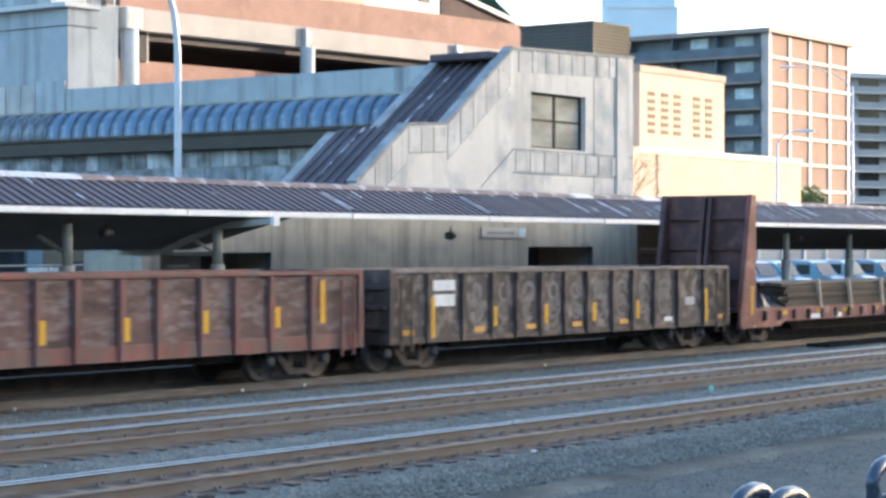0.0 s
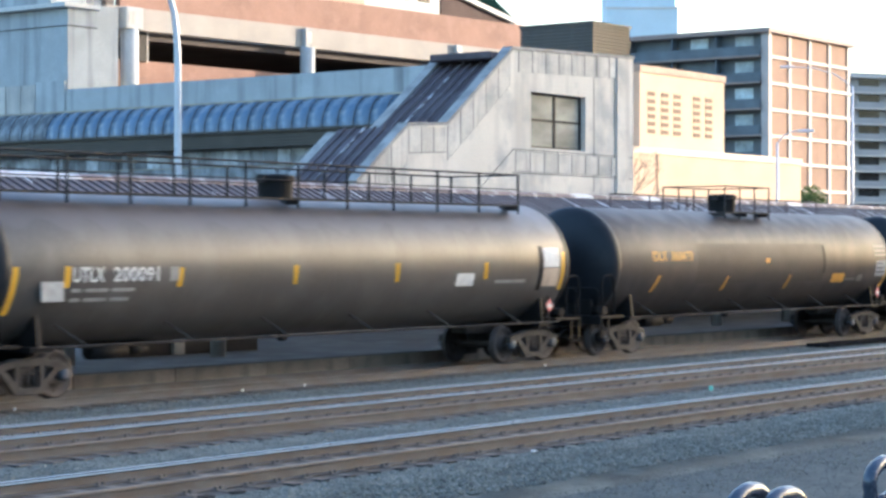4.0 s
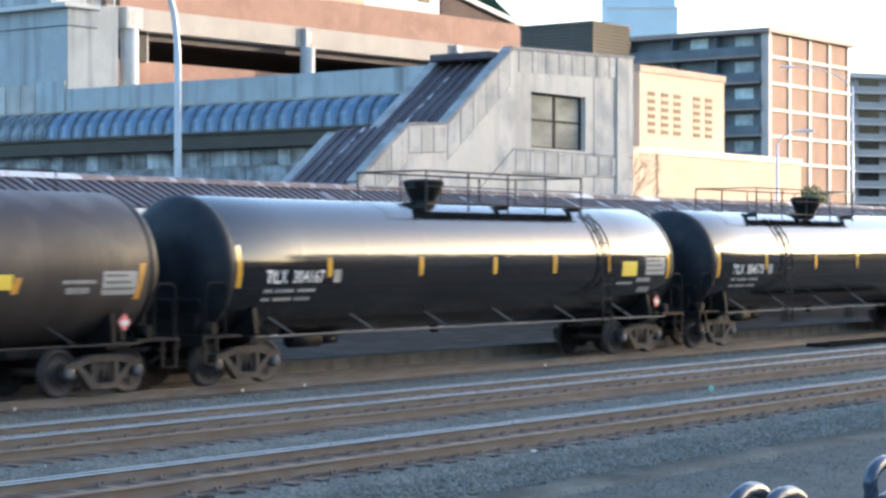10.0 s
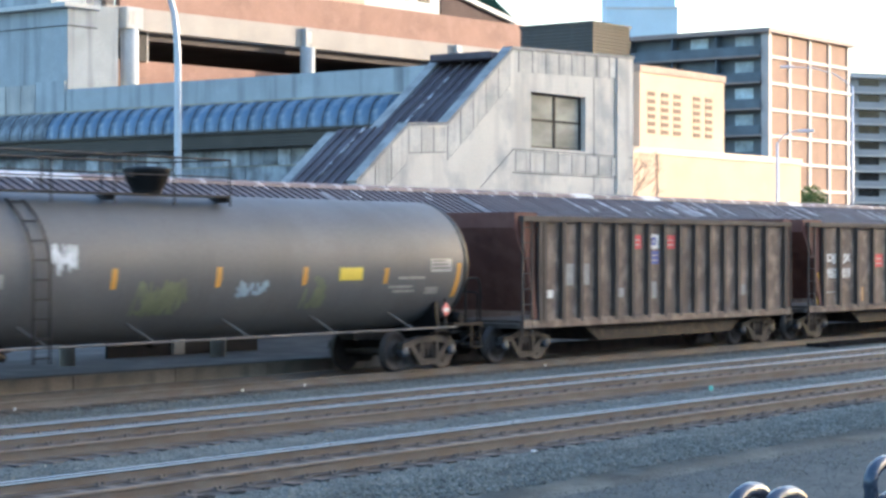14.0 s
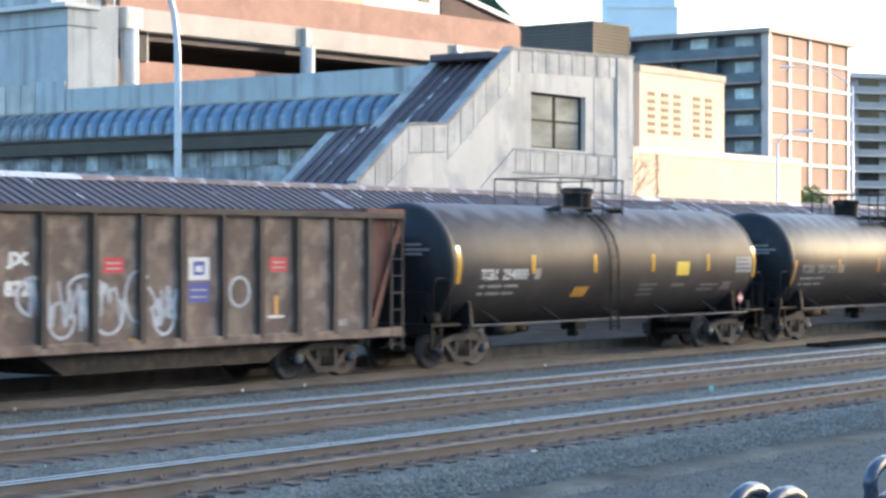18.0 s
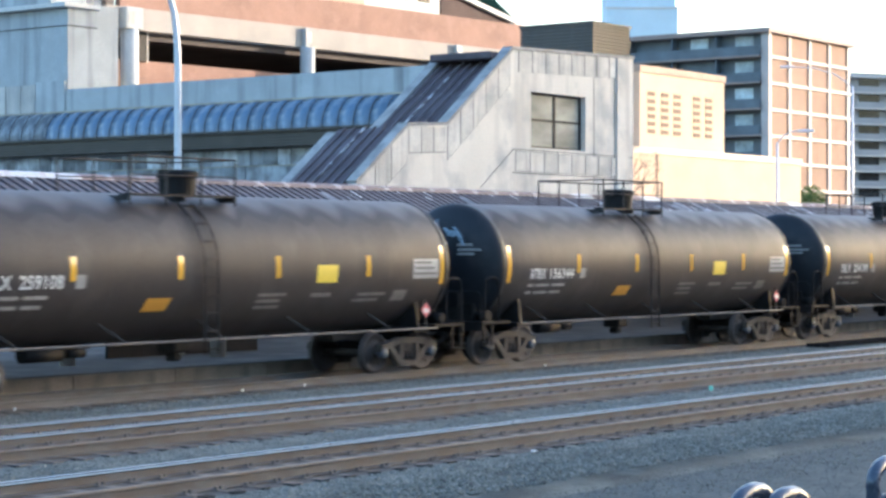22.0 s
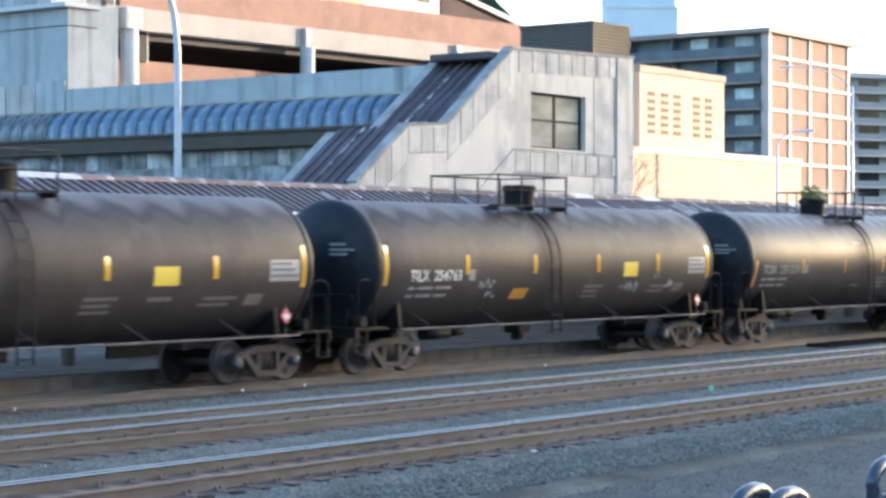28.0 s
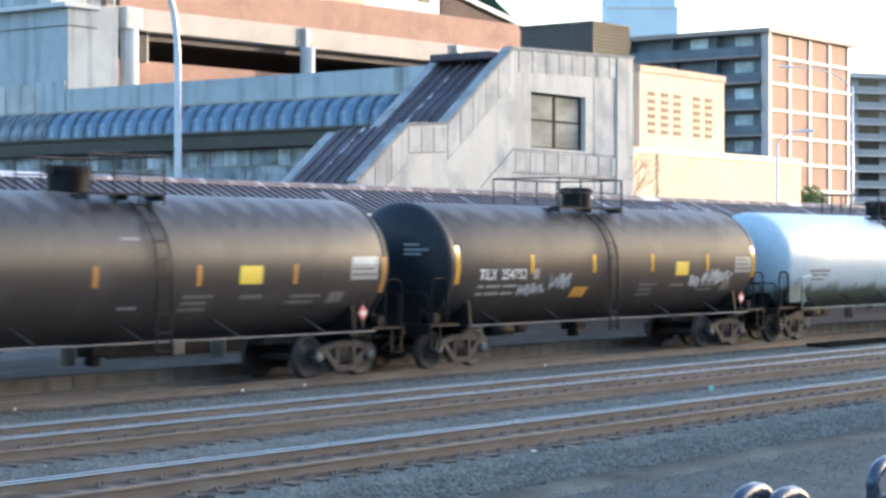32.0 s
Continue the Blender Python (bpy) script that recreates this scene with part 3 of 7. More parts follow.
for i in range(9):
    x = 58.7 + i * 0.85
    if x > 65.3:
        break
    z = 9.77 + (x - 58.27) * 0.033
    part("border_panel", boxes((x + 0.03, x + 0.82, 39.98, 39.993, z - 0.78, z - 0.03)), CONC_PANEL, station)
for i in range(8):
    x = 58.5 + i * 0.9
    part("border_panel", boxes((x + 0.03, x + 0.87, 39.98, 39.993, 5.55, 6.22)), CONC_PANEL, station)
for (xa, za), (xb, zb), n in (((49.8, 4.95), (52.3, 6.8), 3), ((52.4, 6.8), (54.4, 6.9), 3), ((54.5, 6.93), (58.2, 9.68), 5)):
    for i in range(n):
        x0, x1 = xa + (xb - xa) * (i + 0.03) / n, xa + (xb - xa) * (i + 0.97) / n
        z0, z1 = za + (zb - za) * (i + 0.03) / n, za + (zb - za) * (i + 0.97) / n
        d = 0.85 if zb - za < 0.5 else 1.15
        bm = B()
        prism(bm, [(x0, z0 - d), (x1, z1 - d), (x1, z1 - 0.04), (x0, z0 - 0.04)], "y", 39.98, 39.993)
        part("border_panel", bm, CONC_PANEL, station)
JOINT = surface("dark_joint", (0.13, 0.125, 0.12), 0.9)
for x0, x1, z0, z1 in ((63.6, 63.63, 4.9, 9.93), (65.05, 65.09, 4.9, 9.95), (58.3, 66.4, 6.28, 6.31), (58.3, 66.4, 5.46, 5.49), (66.0, 66.03, 4.9, 9.9)):
    part("joint", boxes((x0, x1, 39.99, 40.002, z0, z1)), JOINT, station)
bm = B()
slab_bar(bm, (56.4, 39.995, 4.9), (58.4, 39.995, 6.3), 0.03, 0.012)
part("joint", bm, JOINT, station)
part("pilaster", boxes((65.15, 66.0, 39.93, 39.99, 4.9, 9.94)), CONC, station)
# louvred plant box on the roof
plant = thing("roof_plant_box", pose(65.46, 41.2, 9.54), "brown louvred metal plant housing on the station roof", "plant housing")
part("housing", boxes((0.04, 2.7, 0.04, 3.3, 0, 1.85)), LOUVRE_M, plant)
LV = finish(boxes((0.0, 2.74, -0.0, 0.04, 0, 0.07)), "louvre_slat", LOUVRE_M, 0.01)
LV2 = finish(boxes((0.0, 0.04, 0.0, 3.34, 0, 0.07)), "louvre_slat", LOUVRE_M, 0.01)
for i in range(14):
    part("louvre_slat", LV, LOUVRE_M, plant, m=pose(0, 0, 0.05 + i * 0.13))
    part("louvre_slat", LV2, LOUVRE_M, plant, m=pose(0, 0, 0.05 + i * 0.13))
part("cap", boxes((-0.03, 2.77, -0.03, 3.37, 1.85, 1.93)), LOUVRE_M, plant)

# ---- lower station wall under the canopy ----
low = thing("station_lower_wall", pose(0, 0, 0), "stained board-marked concrete station wall with dark openings", "wall", kind="structure")
OP = ((41.0, 45.7, 2.72), (59.31, 63.58, 2.91))
for x0, x1, z0, z1 in ((40.3, 41.0, 0.2, 4.6), (41.0, 45.7, 2.72, 4.6), (45.7, 59.31, 0.2, 4.6), (59.31, 63.58, 2.91, 4.6), (63.58, 66.7, 0.2, 4.6)):
    n = max(1, round((x1 - x0) / 1.52))
    for i in range(n):
        a, b = x0 + (x1 - x0) * i / n, x0 + (x1 - x0) * (i + 1) / n
        part("wall_panel", boxes((a + 0.006, b - 0.006, 40.0, 40.3, z0, z1)), CONC_LOW, low)
part("core", boxes((40.35, 41.0, 40.05, 40.28, 0.2, 4.5), (45.7, 59.31, 40.05, 40.28, 0.2, 4.5), (63.58, 66.65, 40.05, 40.28, 0.2, 4.5)), JOINT, low)
for x0, x1, zt in OP:
    part("opening_side", boxes((x0 - 0.02, x0, 40.3, 43.0, 0.2, zt), (x1, x1 + 0.02, 40.3, 43.0, 0.2, zt), (x0, x1, 40.3, 43, zt, zt + 0.05)), CONC_LOW, low)
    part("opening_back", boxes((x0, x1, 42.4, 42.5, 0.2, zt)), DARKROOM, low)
part("door_leaf", boxes((43.2, 44.4, 42.3, 42.38, 0.2, 2.3)), BRONZE, low)
part("inner_jamb", boxes((41.0, 42.6, 41.2, 41.4, 0.2, 2.72)), CONC_LOW, low)
part("return_wall", boxes((66.4, 66.7, 40.3, 46, 0.2, 4.6)), CONC_LOW, low)
GREY_DARK_SIGN = surface("faded_sign_writing", (0.2, 0.2, 0.195), 0.7, var=0.15)
sign = thing("station_sign", pose(56.4, 39.93, 3.2), "pale rectangular platform sign on the concrete wall", "sign")
part("panel", boxes((0, 2.65, 0, 0.05, 0, 0.36)), surface("sign_pale", (0.34, 0.35, 0.34), 0.5, var=0.08), sign, bevel=0.006)
part("lettering_bar", boxes((0.3, 1.95, -0.004, 0, 0.13, 0.22)), GREY_DARK_SIGN, sign)
part("end_panel", boxes((2.2, 2.62, -0.006, 0, 0.03, 0.33)), surface("sign_blue", (0.35, 0.5, 0.6), 0.5), sign)
sign = thing("notice_board", pose(41.9, 40.9, 2.15), "grey notice sign inside the dark station entrance", "sign")
part("panel", boxes((0, 1.7, 0, 0.06, 0, 0.45)), surface("sign_grey", (0.3, 0.29, 0.27), 0.6), sign)
part("lettering_bar", boxes((0.3, 1.2, -0.004, 0, 0.15, 0.23)), plain("sign_white", (0.7, 0.7, 0.68)), sign)

# brown panelled service kiosk beside the concrete wall, under the canopy
kiosk = thing("service_kiosk", pose(66.75, 40.4, 0.2), "brown panelled service kiosk under the canopy", "kiosk")
KB = surface("kiosk_brown", (0.1, 0.084, 0.07), 0.6, var=0.15, scale=1, fine=10, per_object=0.12)
# deep shade under the roof is put into this darker brown
KB_SHADE = surface("kiosk_shaded_brown", (0.045, 0.038, 0.033), 0.7, var=0.15, scale=1, fine=10)
part("body", boxes((0, 7.6, 0.05, 2.5, 0, 4.3)), KB_SHADE, kiosk)
part("top_band", boxes((-0.02, 7.62, -0.03, 0.05, 2.42, 2.52)), KB, kiosk, bevel=0.01)
for i in range(4):
    part("panel", boxes((0.95 + i * 1.65, 2.54 + i * 1.65, -0.01, 0.05, 0.08, 2.36)), KB, kiosk, bevel=0.012)
part("dark_door", boxes((0.05, 0.85, -0.015, 0.05, 0.0, 2.7)), BRONZE, kiosk)
part("corner_post", boxes((7.45, 7.65, -0.05, 0.15, 0, 4.3)), KB_SHADE, kiosk, bevel=0.01)

# ---- concourse wing with a barrel skylight, running away from the tracks ----
wing = thing("station_concourse", pose(0, 0, 0), "concrete station concourse wing with a blue barrel skylight", "building")
part("parapet", boxes((58.0, 58.35, 43.3, 62.0, 8.4, 9.36)), CONC_COOL, wing)
part("wing_roof", boxes((58.35, 64, 46.0, 75.0, 8.5, 8.7)), CONC, wing)
part("upper_wall", boxes((57.75, 58.0, 43.3, 76.0, 4.6, 8.45)), CONC_LOW, wing)
Y0, NP, DP = 43.115, 45, 0.7272
prof = [(57.98 - 0.98 * math.sin(a), 7.27 + 1.14 * math.cos(a) if a < math.pi / 2 else 7.27) for a in [math.pi / 2 * k / 7 for k in range(8)]]


def barrel(bm, y0, y1, grow):
    pr = [(58.0 - (58.0 - x) * (1 + grow), 7.27 + (z - 7.27) * (1 + grow)) for x, z in prof]
    a = [[bm.verts.new((x, y, z)) for x, z in pr] for y in (y0, y1)]
    b = [[bm.verts.new((x + 0.03, y, z - 0.03)) for x, z in pr] for y in (y0, y1)]
    for k in range(7):
        for f in ((a[0][k], a[0][k + 1], a[1][k + 1], a[1][k]), (b[0][k], b[1][k], b[1][k + 1], b[0][k + 1]), (a[0][k], b[0][k], b[0][k + 1], a[0][k + 1]), (a[1][k], a[1][k + 1], b[1][k + 1], b[1][k])):
            bm.faces.new(f).smooth = False


bm = B()
barrel(bm, 0.03, DP - 0.03, 0.0)
PANE_B = finish(bm, "skylight_pane", SKYLIGHT)
for p in PANE_B.polygons:
    p.use_smooth = True
PANE_D = PANE_B.copy()
PANE_D.materials.clear()
PANE_D.materials.append(SKY_DIRTY)
bm = B()
barrel(bm, -0.017, 0.017, 0.007)
RIB_B = finish(bm, "skylight_rib", BRONZE)
for i in range(NP):
    part("skylight_pane", PANE_D if Y0 + i * DP > 61.4 else PANE_B, SKYLIGHT, wing, m=pose(0, Y0 + i * DP, 0))
    part("skylight_rib", RIB_B, BRONZE, wing, m=pose(0, Y0 + i * DP, 0))
part("skylight_curb", boxes((56.93, 58.0, 43.3, 76, 7.18, 7.27)), BRONZE, wing)
part("louvre_band", boxes((57.1, 57.7, 43.3, 76, 6.62, 7.18)), BRONZE, wing)
LB = finish(boxes((57.04, 57.1, 43.3, 76, 0, 0.05)), "band_slat", LOUVRE_M)
for i in range(5):
    part("band_slat", LB, LOUVRE_M, wing, m=pose(0, 0, 6.66 + i * 0.11))
for i in range(46):
    y = 43.4 + i * 0.68
    part("wall_panel", boxes((57.69, 57.75, y + 0.02, y + 0.66, 5.98, 6.58)), WING_PANEL, wing)
for i in range(14):
    y = 43.4 + i * 2.1
    part("wall_panel", boxes((57.69, 57.75, y + 0.02, y + 2.08, 4.6, 5.93)), WING_LOWER, wing)
CREAM = surface("cream_render", (0.38, 0.3, 0.21), 0.9, var=0.12, scale=0.5, fine=10, streak=((0.3, 0.27, 0.22), 1.5, 0.4))
part("ground_floor", boxes((57.8, 58.1, 43.3, 76.0, 0.14, 4.6)), CREAM, wing, "cream rendered ground floor")
for i in range(13):
    y = 44.2 + i * 2.45
    if i % 3 == 1:
        # flat dark sheet paints the shade of an open doorway
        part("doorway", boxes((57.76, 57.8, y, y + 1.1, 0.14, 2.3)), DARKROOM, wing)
    else:
        w = part("ground_window", boxes((57.77, 57.8, y, y + 1.5, 0.9, 2.5)), WIN_HAZY, wing)
        part("window_bar", boxes((57.74, 57.77, y + 0.7, y + 0.78, 0.9, 2.5)), BRONZE, w)
    bm = B()
    rod(bm, (57.4, y - 0.5, 0.14), (57.4, y - 0.5, 4.6), 0.16, 12)
    part("column", bm, CONC, wing)
BLUE_STRIP = surface("pale_blue_pier", (0.36, 0.42, 0.45), 0.7, var=0.12, scale=1, fine=8)
for y0, y1, mt in ((59.2, 59.8, BLUE_STRIP), (58.2, 58.75, BRONZE), (57.75, 58.0, BRONZE), (55.3, 55.9, BLUE_STRIP), (54.6, 55.0, BRONZE)):
    part("pier", boxes((57.6, 57.8, y0, y1, 0.14, 4.6)), mt, wing, bevel=0.01)
part("wall_cabinet", boxes((57.25, 57.74, 56.85, 57.6, 1.85, 2.68)), SLABW, wing, bevel=0.02)
part("wall_cabinet_panel", boxes((57.23, 57.25, 57.05, 57.25, 2.1, 2.5)), BRONZE, wing)
# blocky concrete tower at the far end of the wing
tower = thing("concrete_tower", pose(0, 0, 0), "square bare concrete lift tower with a pale roof edge", "tower")
part("shaft", boxes((58.2, 59.75, 62.0, 80, 8.4, 12.75)), CONC_COOL, tower)
part("return_shaft", boxes((59.75, 61.2, 62.15, 80, 8.4, 13.0)), CONC_COOL, tower)
part("top_band", boxes((58.16, 59.8, 61.95, 80.1, 12.02, 12.72)), CONC_COOL, tower)
part("band_joint", boxes((58.155, 59.81, 61.945, 80.1, 12.0, 12.03)), JOINT, tower)
part("roof_edge", boxes((57.8, 59.8, 61.75, 80.2, 12.75, 12.93)), SLABW, tower)
part("base_panel", boxes((57.9, 58.0, 61.9, 63.6, 8.45, 9.72)), CONC_COOL, tower)
for i in range(8):
    part("base_panel", boxes((57.95, 58.0, 63.7 + i * 0.9, 64.55 + i * 0.9, 8.45, 9.62)), CONC_PANEL, tower)
part("upper_block", boxes((59.6, 61.6, 64.5, 80, 12.95, 16)), CONC_COOL, tower)

# ---- brick parking garage behind the concourse, turned five degrees ----
garage = thing("parking_garage", pose(65.6, 66.0, 0, 0, 0, -5), "orange brick and concrete parking garage with open decks", "building")
part("deck_beam", boxes((-1.2, 34, 0, 0.5, 12.75, 13.75)), surface("warm_concrete_beam", (0.37, 0.345, 0.31), 0.85, var=0.12, scale=0.5, fine=15, bump=0.2, second=(0.34, 0.31, 0.27), amount=0.2, streak=((0.3, 0.27, 0.23), 1.2, 0.4)), garage, "stained concrete spandrel")
part("brick_parapet", boxes((-0.4, 34, 0.05, 0.4, 13.75, 15.25)), BRICK, garage, "orange brick parapet")
part("lower_parapet", boxes((-0.2, 34, 0.6, 0.9, 9.0, 11.45)), BRICK, garage)
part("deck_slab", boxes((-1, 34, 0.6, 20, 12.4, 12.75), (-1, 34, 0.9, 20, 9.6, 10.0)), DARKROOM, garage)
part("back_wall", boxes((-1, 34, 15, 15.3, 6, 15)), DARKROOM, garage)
part("end_wall", boxes((-1.6, -1.2, 0.4, 20, 6, 15.2), (34, 34.4, 0.4, 20, 6, 15.2)), CONC, garage)
for i in range(4):
    x = i * 11.3
    bm = B()
    rod(bm, (x, -0.1, 6), (x, -0.1, 12.75), 0.42 if i == 0 else 0.36, 18)
    col = part("column", bm, CONC_COOL, garage)
    cw = 0.5 if i == 0 else 0.25
    part("capital", boxes((x - cw, x + cw, -0.5 if i == 0 else -0.2, 0.02, 12.72, 13.7)), CONC_COOL, col, bevel=0.03)
    part("capital_inset", boxes((x - cw * 0.7, x + cw * 0.7, *((-0.52, -0.505) if i == 0 else (-0.22, -0.205)), 12.95, 13.5)), CONC_PANEL, col)
part("hanging_panel", boxes((0.85, 1.5, 0.45, 0.55, 11.4, 12.75)), WIN_FRAME, garage)
part("panel_edge", boxes((1.5, 1.57, 0.43, 0.57, 11.38, 12.75)), CONC, garage)
# solid dark strip painted as the shade of a gap
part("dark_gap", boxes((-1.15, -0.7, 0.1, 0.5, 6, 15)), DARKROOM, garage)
# houses that show over the garage
hut = thing("white_rooftop_building", pose(65.6, 66.0, 0, 0, 0, -5), "white rendered rooftop building behind the garage", "building")
part("wall", boxes((12.2, 24.6, 3, 8, 13.0, 19)), SLABW, hut)
part("yellow_band", boxes((15.9, 18.6, 2.96, 3, 13.5, 17.5)), TAN_WALL, hut)
part("roof_edge", boxes((12.0, 24.7, 2.8, 8.2, 19, 19.3)), SLABW, hut)
for i in range(3):
    part("window", boxes((19.4 + i * 1.7, 20.4 + i * 1.7, 2.97, 3.0, 16.3, 17.6)), WIN_DARK, hut)
gable = thing("brick_gable_roof", pose(65.6, 66.0, 0, 0, 0, -5), "dark brick gable with a white-edged green roof, shade in the colours", "building")
bm = B()
prism(bm, [(24.75, 12.8), (31.2, 12.8), (31.2, 15.7), (24.75, 17.15)], "y", 3, 6)
# brick made darker in colour to stand for its shaded front
part("wall", bm, surface("dark_shaded_brick", (0.075, 0.045, 0.038), 0.9, var=0.15, scale=0.8, fine=10), gable)
bm = B()
slab_bar(bm, (24.5, 2.9, 17.32), (31.5, 2.9, 15.78), 0.26, 0.2)
part("barge_board", bm, SLABW, gable)
bm = B()
prism(bm, [(24.6, 17.45), (31.45, 15.93), (29.2, 17.15), (26.5, 18.3), (24.6, 18.6)], "y", 3.05, 6)
# near-black green carries the shade of the roof slope
part("roof", bm, surface("shaded_green_roof", (0.01, 0.026, 0.024), 0.9, spec=0.0), gable)

# ---- tan building in the sun ----
TAN_EDGE = surface("weathered_tan_edge", (0.36, 0.28, 0.22), 0.9, var=0.15, scale=0.8, fine=10)
TAN_PALE = surface("pale_tan_coping", (0.66, 0.55, 0.42), 0.8, var=0.08, scale=0.6, fine=10)
tan = thing("tan_building", pose(0, 0, 0), "sunlit tan stucco building with slotted vents", "building")
part("tall_block", boxes((125.4, 137.9, 75, 88, 0.1, 15.6)), TAN_WALL, tan)
part("roof_edge", boxes((125.3, 138.0, 74.9, 88.1, 15.5, 16.0)), TAN_EDGE, tan)
part("long_block", boxes((115.0, 145.8, 72.5, 90, 0.1, 9.45)), TAN_WALL, tan)
part("roof_edge", boxes((114.9, 145.9, 72.4, 90.1, 9.45, 9.9)), TAN_PALE, tan)
VENT = surface("vent_dark", (0.17, 0.12, 0.085), 0.9)
SL = finish(boxes((0, 1.05, 74.96, 75.02, 0, 0.3)), "vent_slot", VENT)
for c, x in enumerate((126.5, 128.4, 130.2, 133.1, 134.95)):
    for r in range(6):
        part("vent_slot", SL, VENT, tan, m=pose(x, 0, 11.15 + r * 0.54))

# ---- residential slab with balconies ----
resid = thing("apartment_building", pose(196.1, 101.3, 0), "brick and glass apartment block with white floor bands", "building")
part("core", boxes((0.8, 20.4, 0.8, 60, 0, 26)), BALC, resid, "dark recessed facade")
APT_EDGE = surface("brown_roof_edge", (0.3, 0.24, 0.21), 0.8, var=0.1, scale=0.5, fine=8)
part("roof", boxes((-0.6, 20.9, -0.4, 60.5, 26.0, 26.5)), APT_EDGE, resid)
BANDW = surface("apartment_band", (0.5, 0.46, 0.43), 0.8, var=0.06, scale=0.5, fine=8)
RB = surface("apartment_brick", (0.23, 0.15, 0.11), 0.9, var=0.12, scale=0.4, fine=6)
for f in range(-1, 9):
    z = 0.97 + f * 2.84
    if f < 8:
        part("floor_band", boxes((0, 20.6, 0.0, 0.8, z + 2.45, z + 2.8)), BANDW, resid)
    if f < 8:
        part("balcony_slab", boxes((-0.5, 0.8, 0.8, 60, z + 2.58, z + 2.78)), APT_EDGE, resid)
    part("balcony_rail", boxes((-0.5, -0.4, 0.8, 60, z - 0.05, z + 0.95)), BALC, resid)
    for i in range(4):
        x = 0.36 + i * 4.9
        part("brick_infill", boxes((x + 0.3, x + 4.6, 0.25, 0.8, z - 0.06, z + (2.45 if f < 8 else 2.28))), RB, resid)
        part("mullion", boxes((x + 4.6, x + 5.2, 0.1, 0.8, z - 0.04, z + (2.45 if f < 8 else 2.28))), BANDW, resid)
    for i in range(7):
        y = 2.2 + i * 5.5
        if i == 0 or (f * 5 + i * 3) % 7 < 3:
            part("balcony_window", boxes((0.7, 0.8, y, y + 2.2, z + 0.2, z + 2.2)), WIN_PALE, resid)
        part("partition", boxes((-0.4, 0.8, y + 3.9, y + 4.05, z, z + 2.6)), BALC, resid)
part("corner_column", boxes((-0.15, 0.5, -0.1, 0.8, 0, 26)), BANDW, resid)

# ---- further towers ----
slab_block = thing("grey_balcony_tower", pose(353.0, 165.0, 0, 0, 0, -32), "distant grey apartment tower with stacked balconies", "building")
part("core", boxes((0, 45, 0.8, 20, 0, 36)), GREY_TOWER, slab_block)
for f in range(12):
    z = f * 2.95
    part("balcony_slab", boxes((-0.5, 45, -0.9, 0.8, z + 2.5, z + 2.8)), SLABW, slab_block)
    part("balcony_rail", boxes((-0.5, 45, -0.9, -0.75, z - 0.1, z + 0.9)), GREY_TOWER, slab_block)
    for i in range(5):
        part("window", boxes((2 + i * 8.5, 6.5 + i * 8.5, 0.7, 0.82, z + 0.2, z + 2.4)), WIN_DARK, slab_block)
pale = thing("pale_blue_tower", pose(241.8, 150, 0, 0, 0, -55), "pale blue glass tower far behind the roofs", "building")
part("shaft", boxes((0, 9.9, 0, 12, 0, 36.5)), BLUE_TOWER, pale)
part("crown", boxes((0, 9.6, 0.3, 12, 36.5, 58)), BLUE_TOWER, pale)
for i in range(8):
    part("band", boxes((-0.05, 9.95, -0.06, 0, 4 + i * 4.6, 4.3 + i * 4.6)), SLABW, pale)

# ---- what shows beyond the canopy at platform level ----
shed = thing("cream_depot", pose(0, 60.0, 0.14), "cream rendered depot wall with doors and windows", "building")
part("wall", boxes((40, 62.5, 0, 6, 0, 3.4)), CREAM, shed)
part("roof", boxes((39.7, 62.8, -0.5, 6.3, 3.4, 3.6)), GREY_TOWER, shed)
PALE_BLUE = surface("pale_blue_pillar", (0.34, 0.42, 0.47), 0.7, var=0.12, scale=1, fine=8)
GREY_DARK = surface("dark_grey_pillar", (0.16, 0.155, 0.15), 0.7, var=0.15, scale=1, fine=8)
for x0, x1, mt in ((54.1, 54.85, PALE_BLUE), (57.55, 58.2, PALE_BLUE), (58.75, 59.15, GREY_DARK), (59.5, 60.1, GREY_DARK), (61.25, 61.9, PALE_BLUE), (50.2, 50.8, PALE_BLUE), (46.3, 46.9, GREY_DARK)):
    part("pillar", boxes((x0, x1, -0.16, 0, 0, 3.4)), mt, shed, bevel=0.02)
for x0, x1 in ((51.0, 54.0), (47.2, 50.0), (42.5, 46.0)):
    w = part("window", boxes((x0, x1, -0.06, -0.02, 1.55, 2.6)), WIN_DARK, shed)
    part("sill", boxes((x0 - 0.05, x1 + 0.05, -0.12, 0, 1.45, 1.55)), SLABW, w)
    part("mullion", boxes(((x0 + x1) / 2 - 0.05, (x0 + x1) / 2 + 0.05, -0.08, -0.06, 1.55, 2.6)), SLABW, w)
part("door", boxes((56.3, 57.3, -0.05, 0.0, 0, 2.2)), GREY_DARK, shed)
part("meter_box", boxes((59.85, 60.5, -0.5, -0.16, 1.2, 2.6)), SLABW, shed, bevel=0.03)
part("meter_dial", boxes((60.2, 60.4, -0.52, -0.5, 2.0, 2.5)), GREY_DARK, shed)
fence = thing("platform_railing", pose(0, 46.6, 0.2), "grey tube railing along the back of the platform", "railing")
bm = B()
rod(bm, (30, 0, 2.12), (56, 0, 2.12), 0.03)
rod(bm, (30, 0, 1.2), (56, 0, 1.2), 0.025)
part("rails", bm, POST_PAINT, fence)
for i in range(13):
    bm = B()
    rod(bm, (30 + i * 2.16, 0, 0), (30 + i * 2.16, 0, 2.12), 0.03)
    part("post", bm, POST_PAINT, fence)
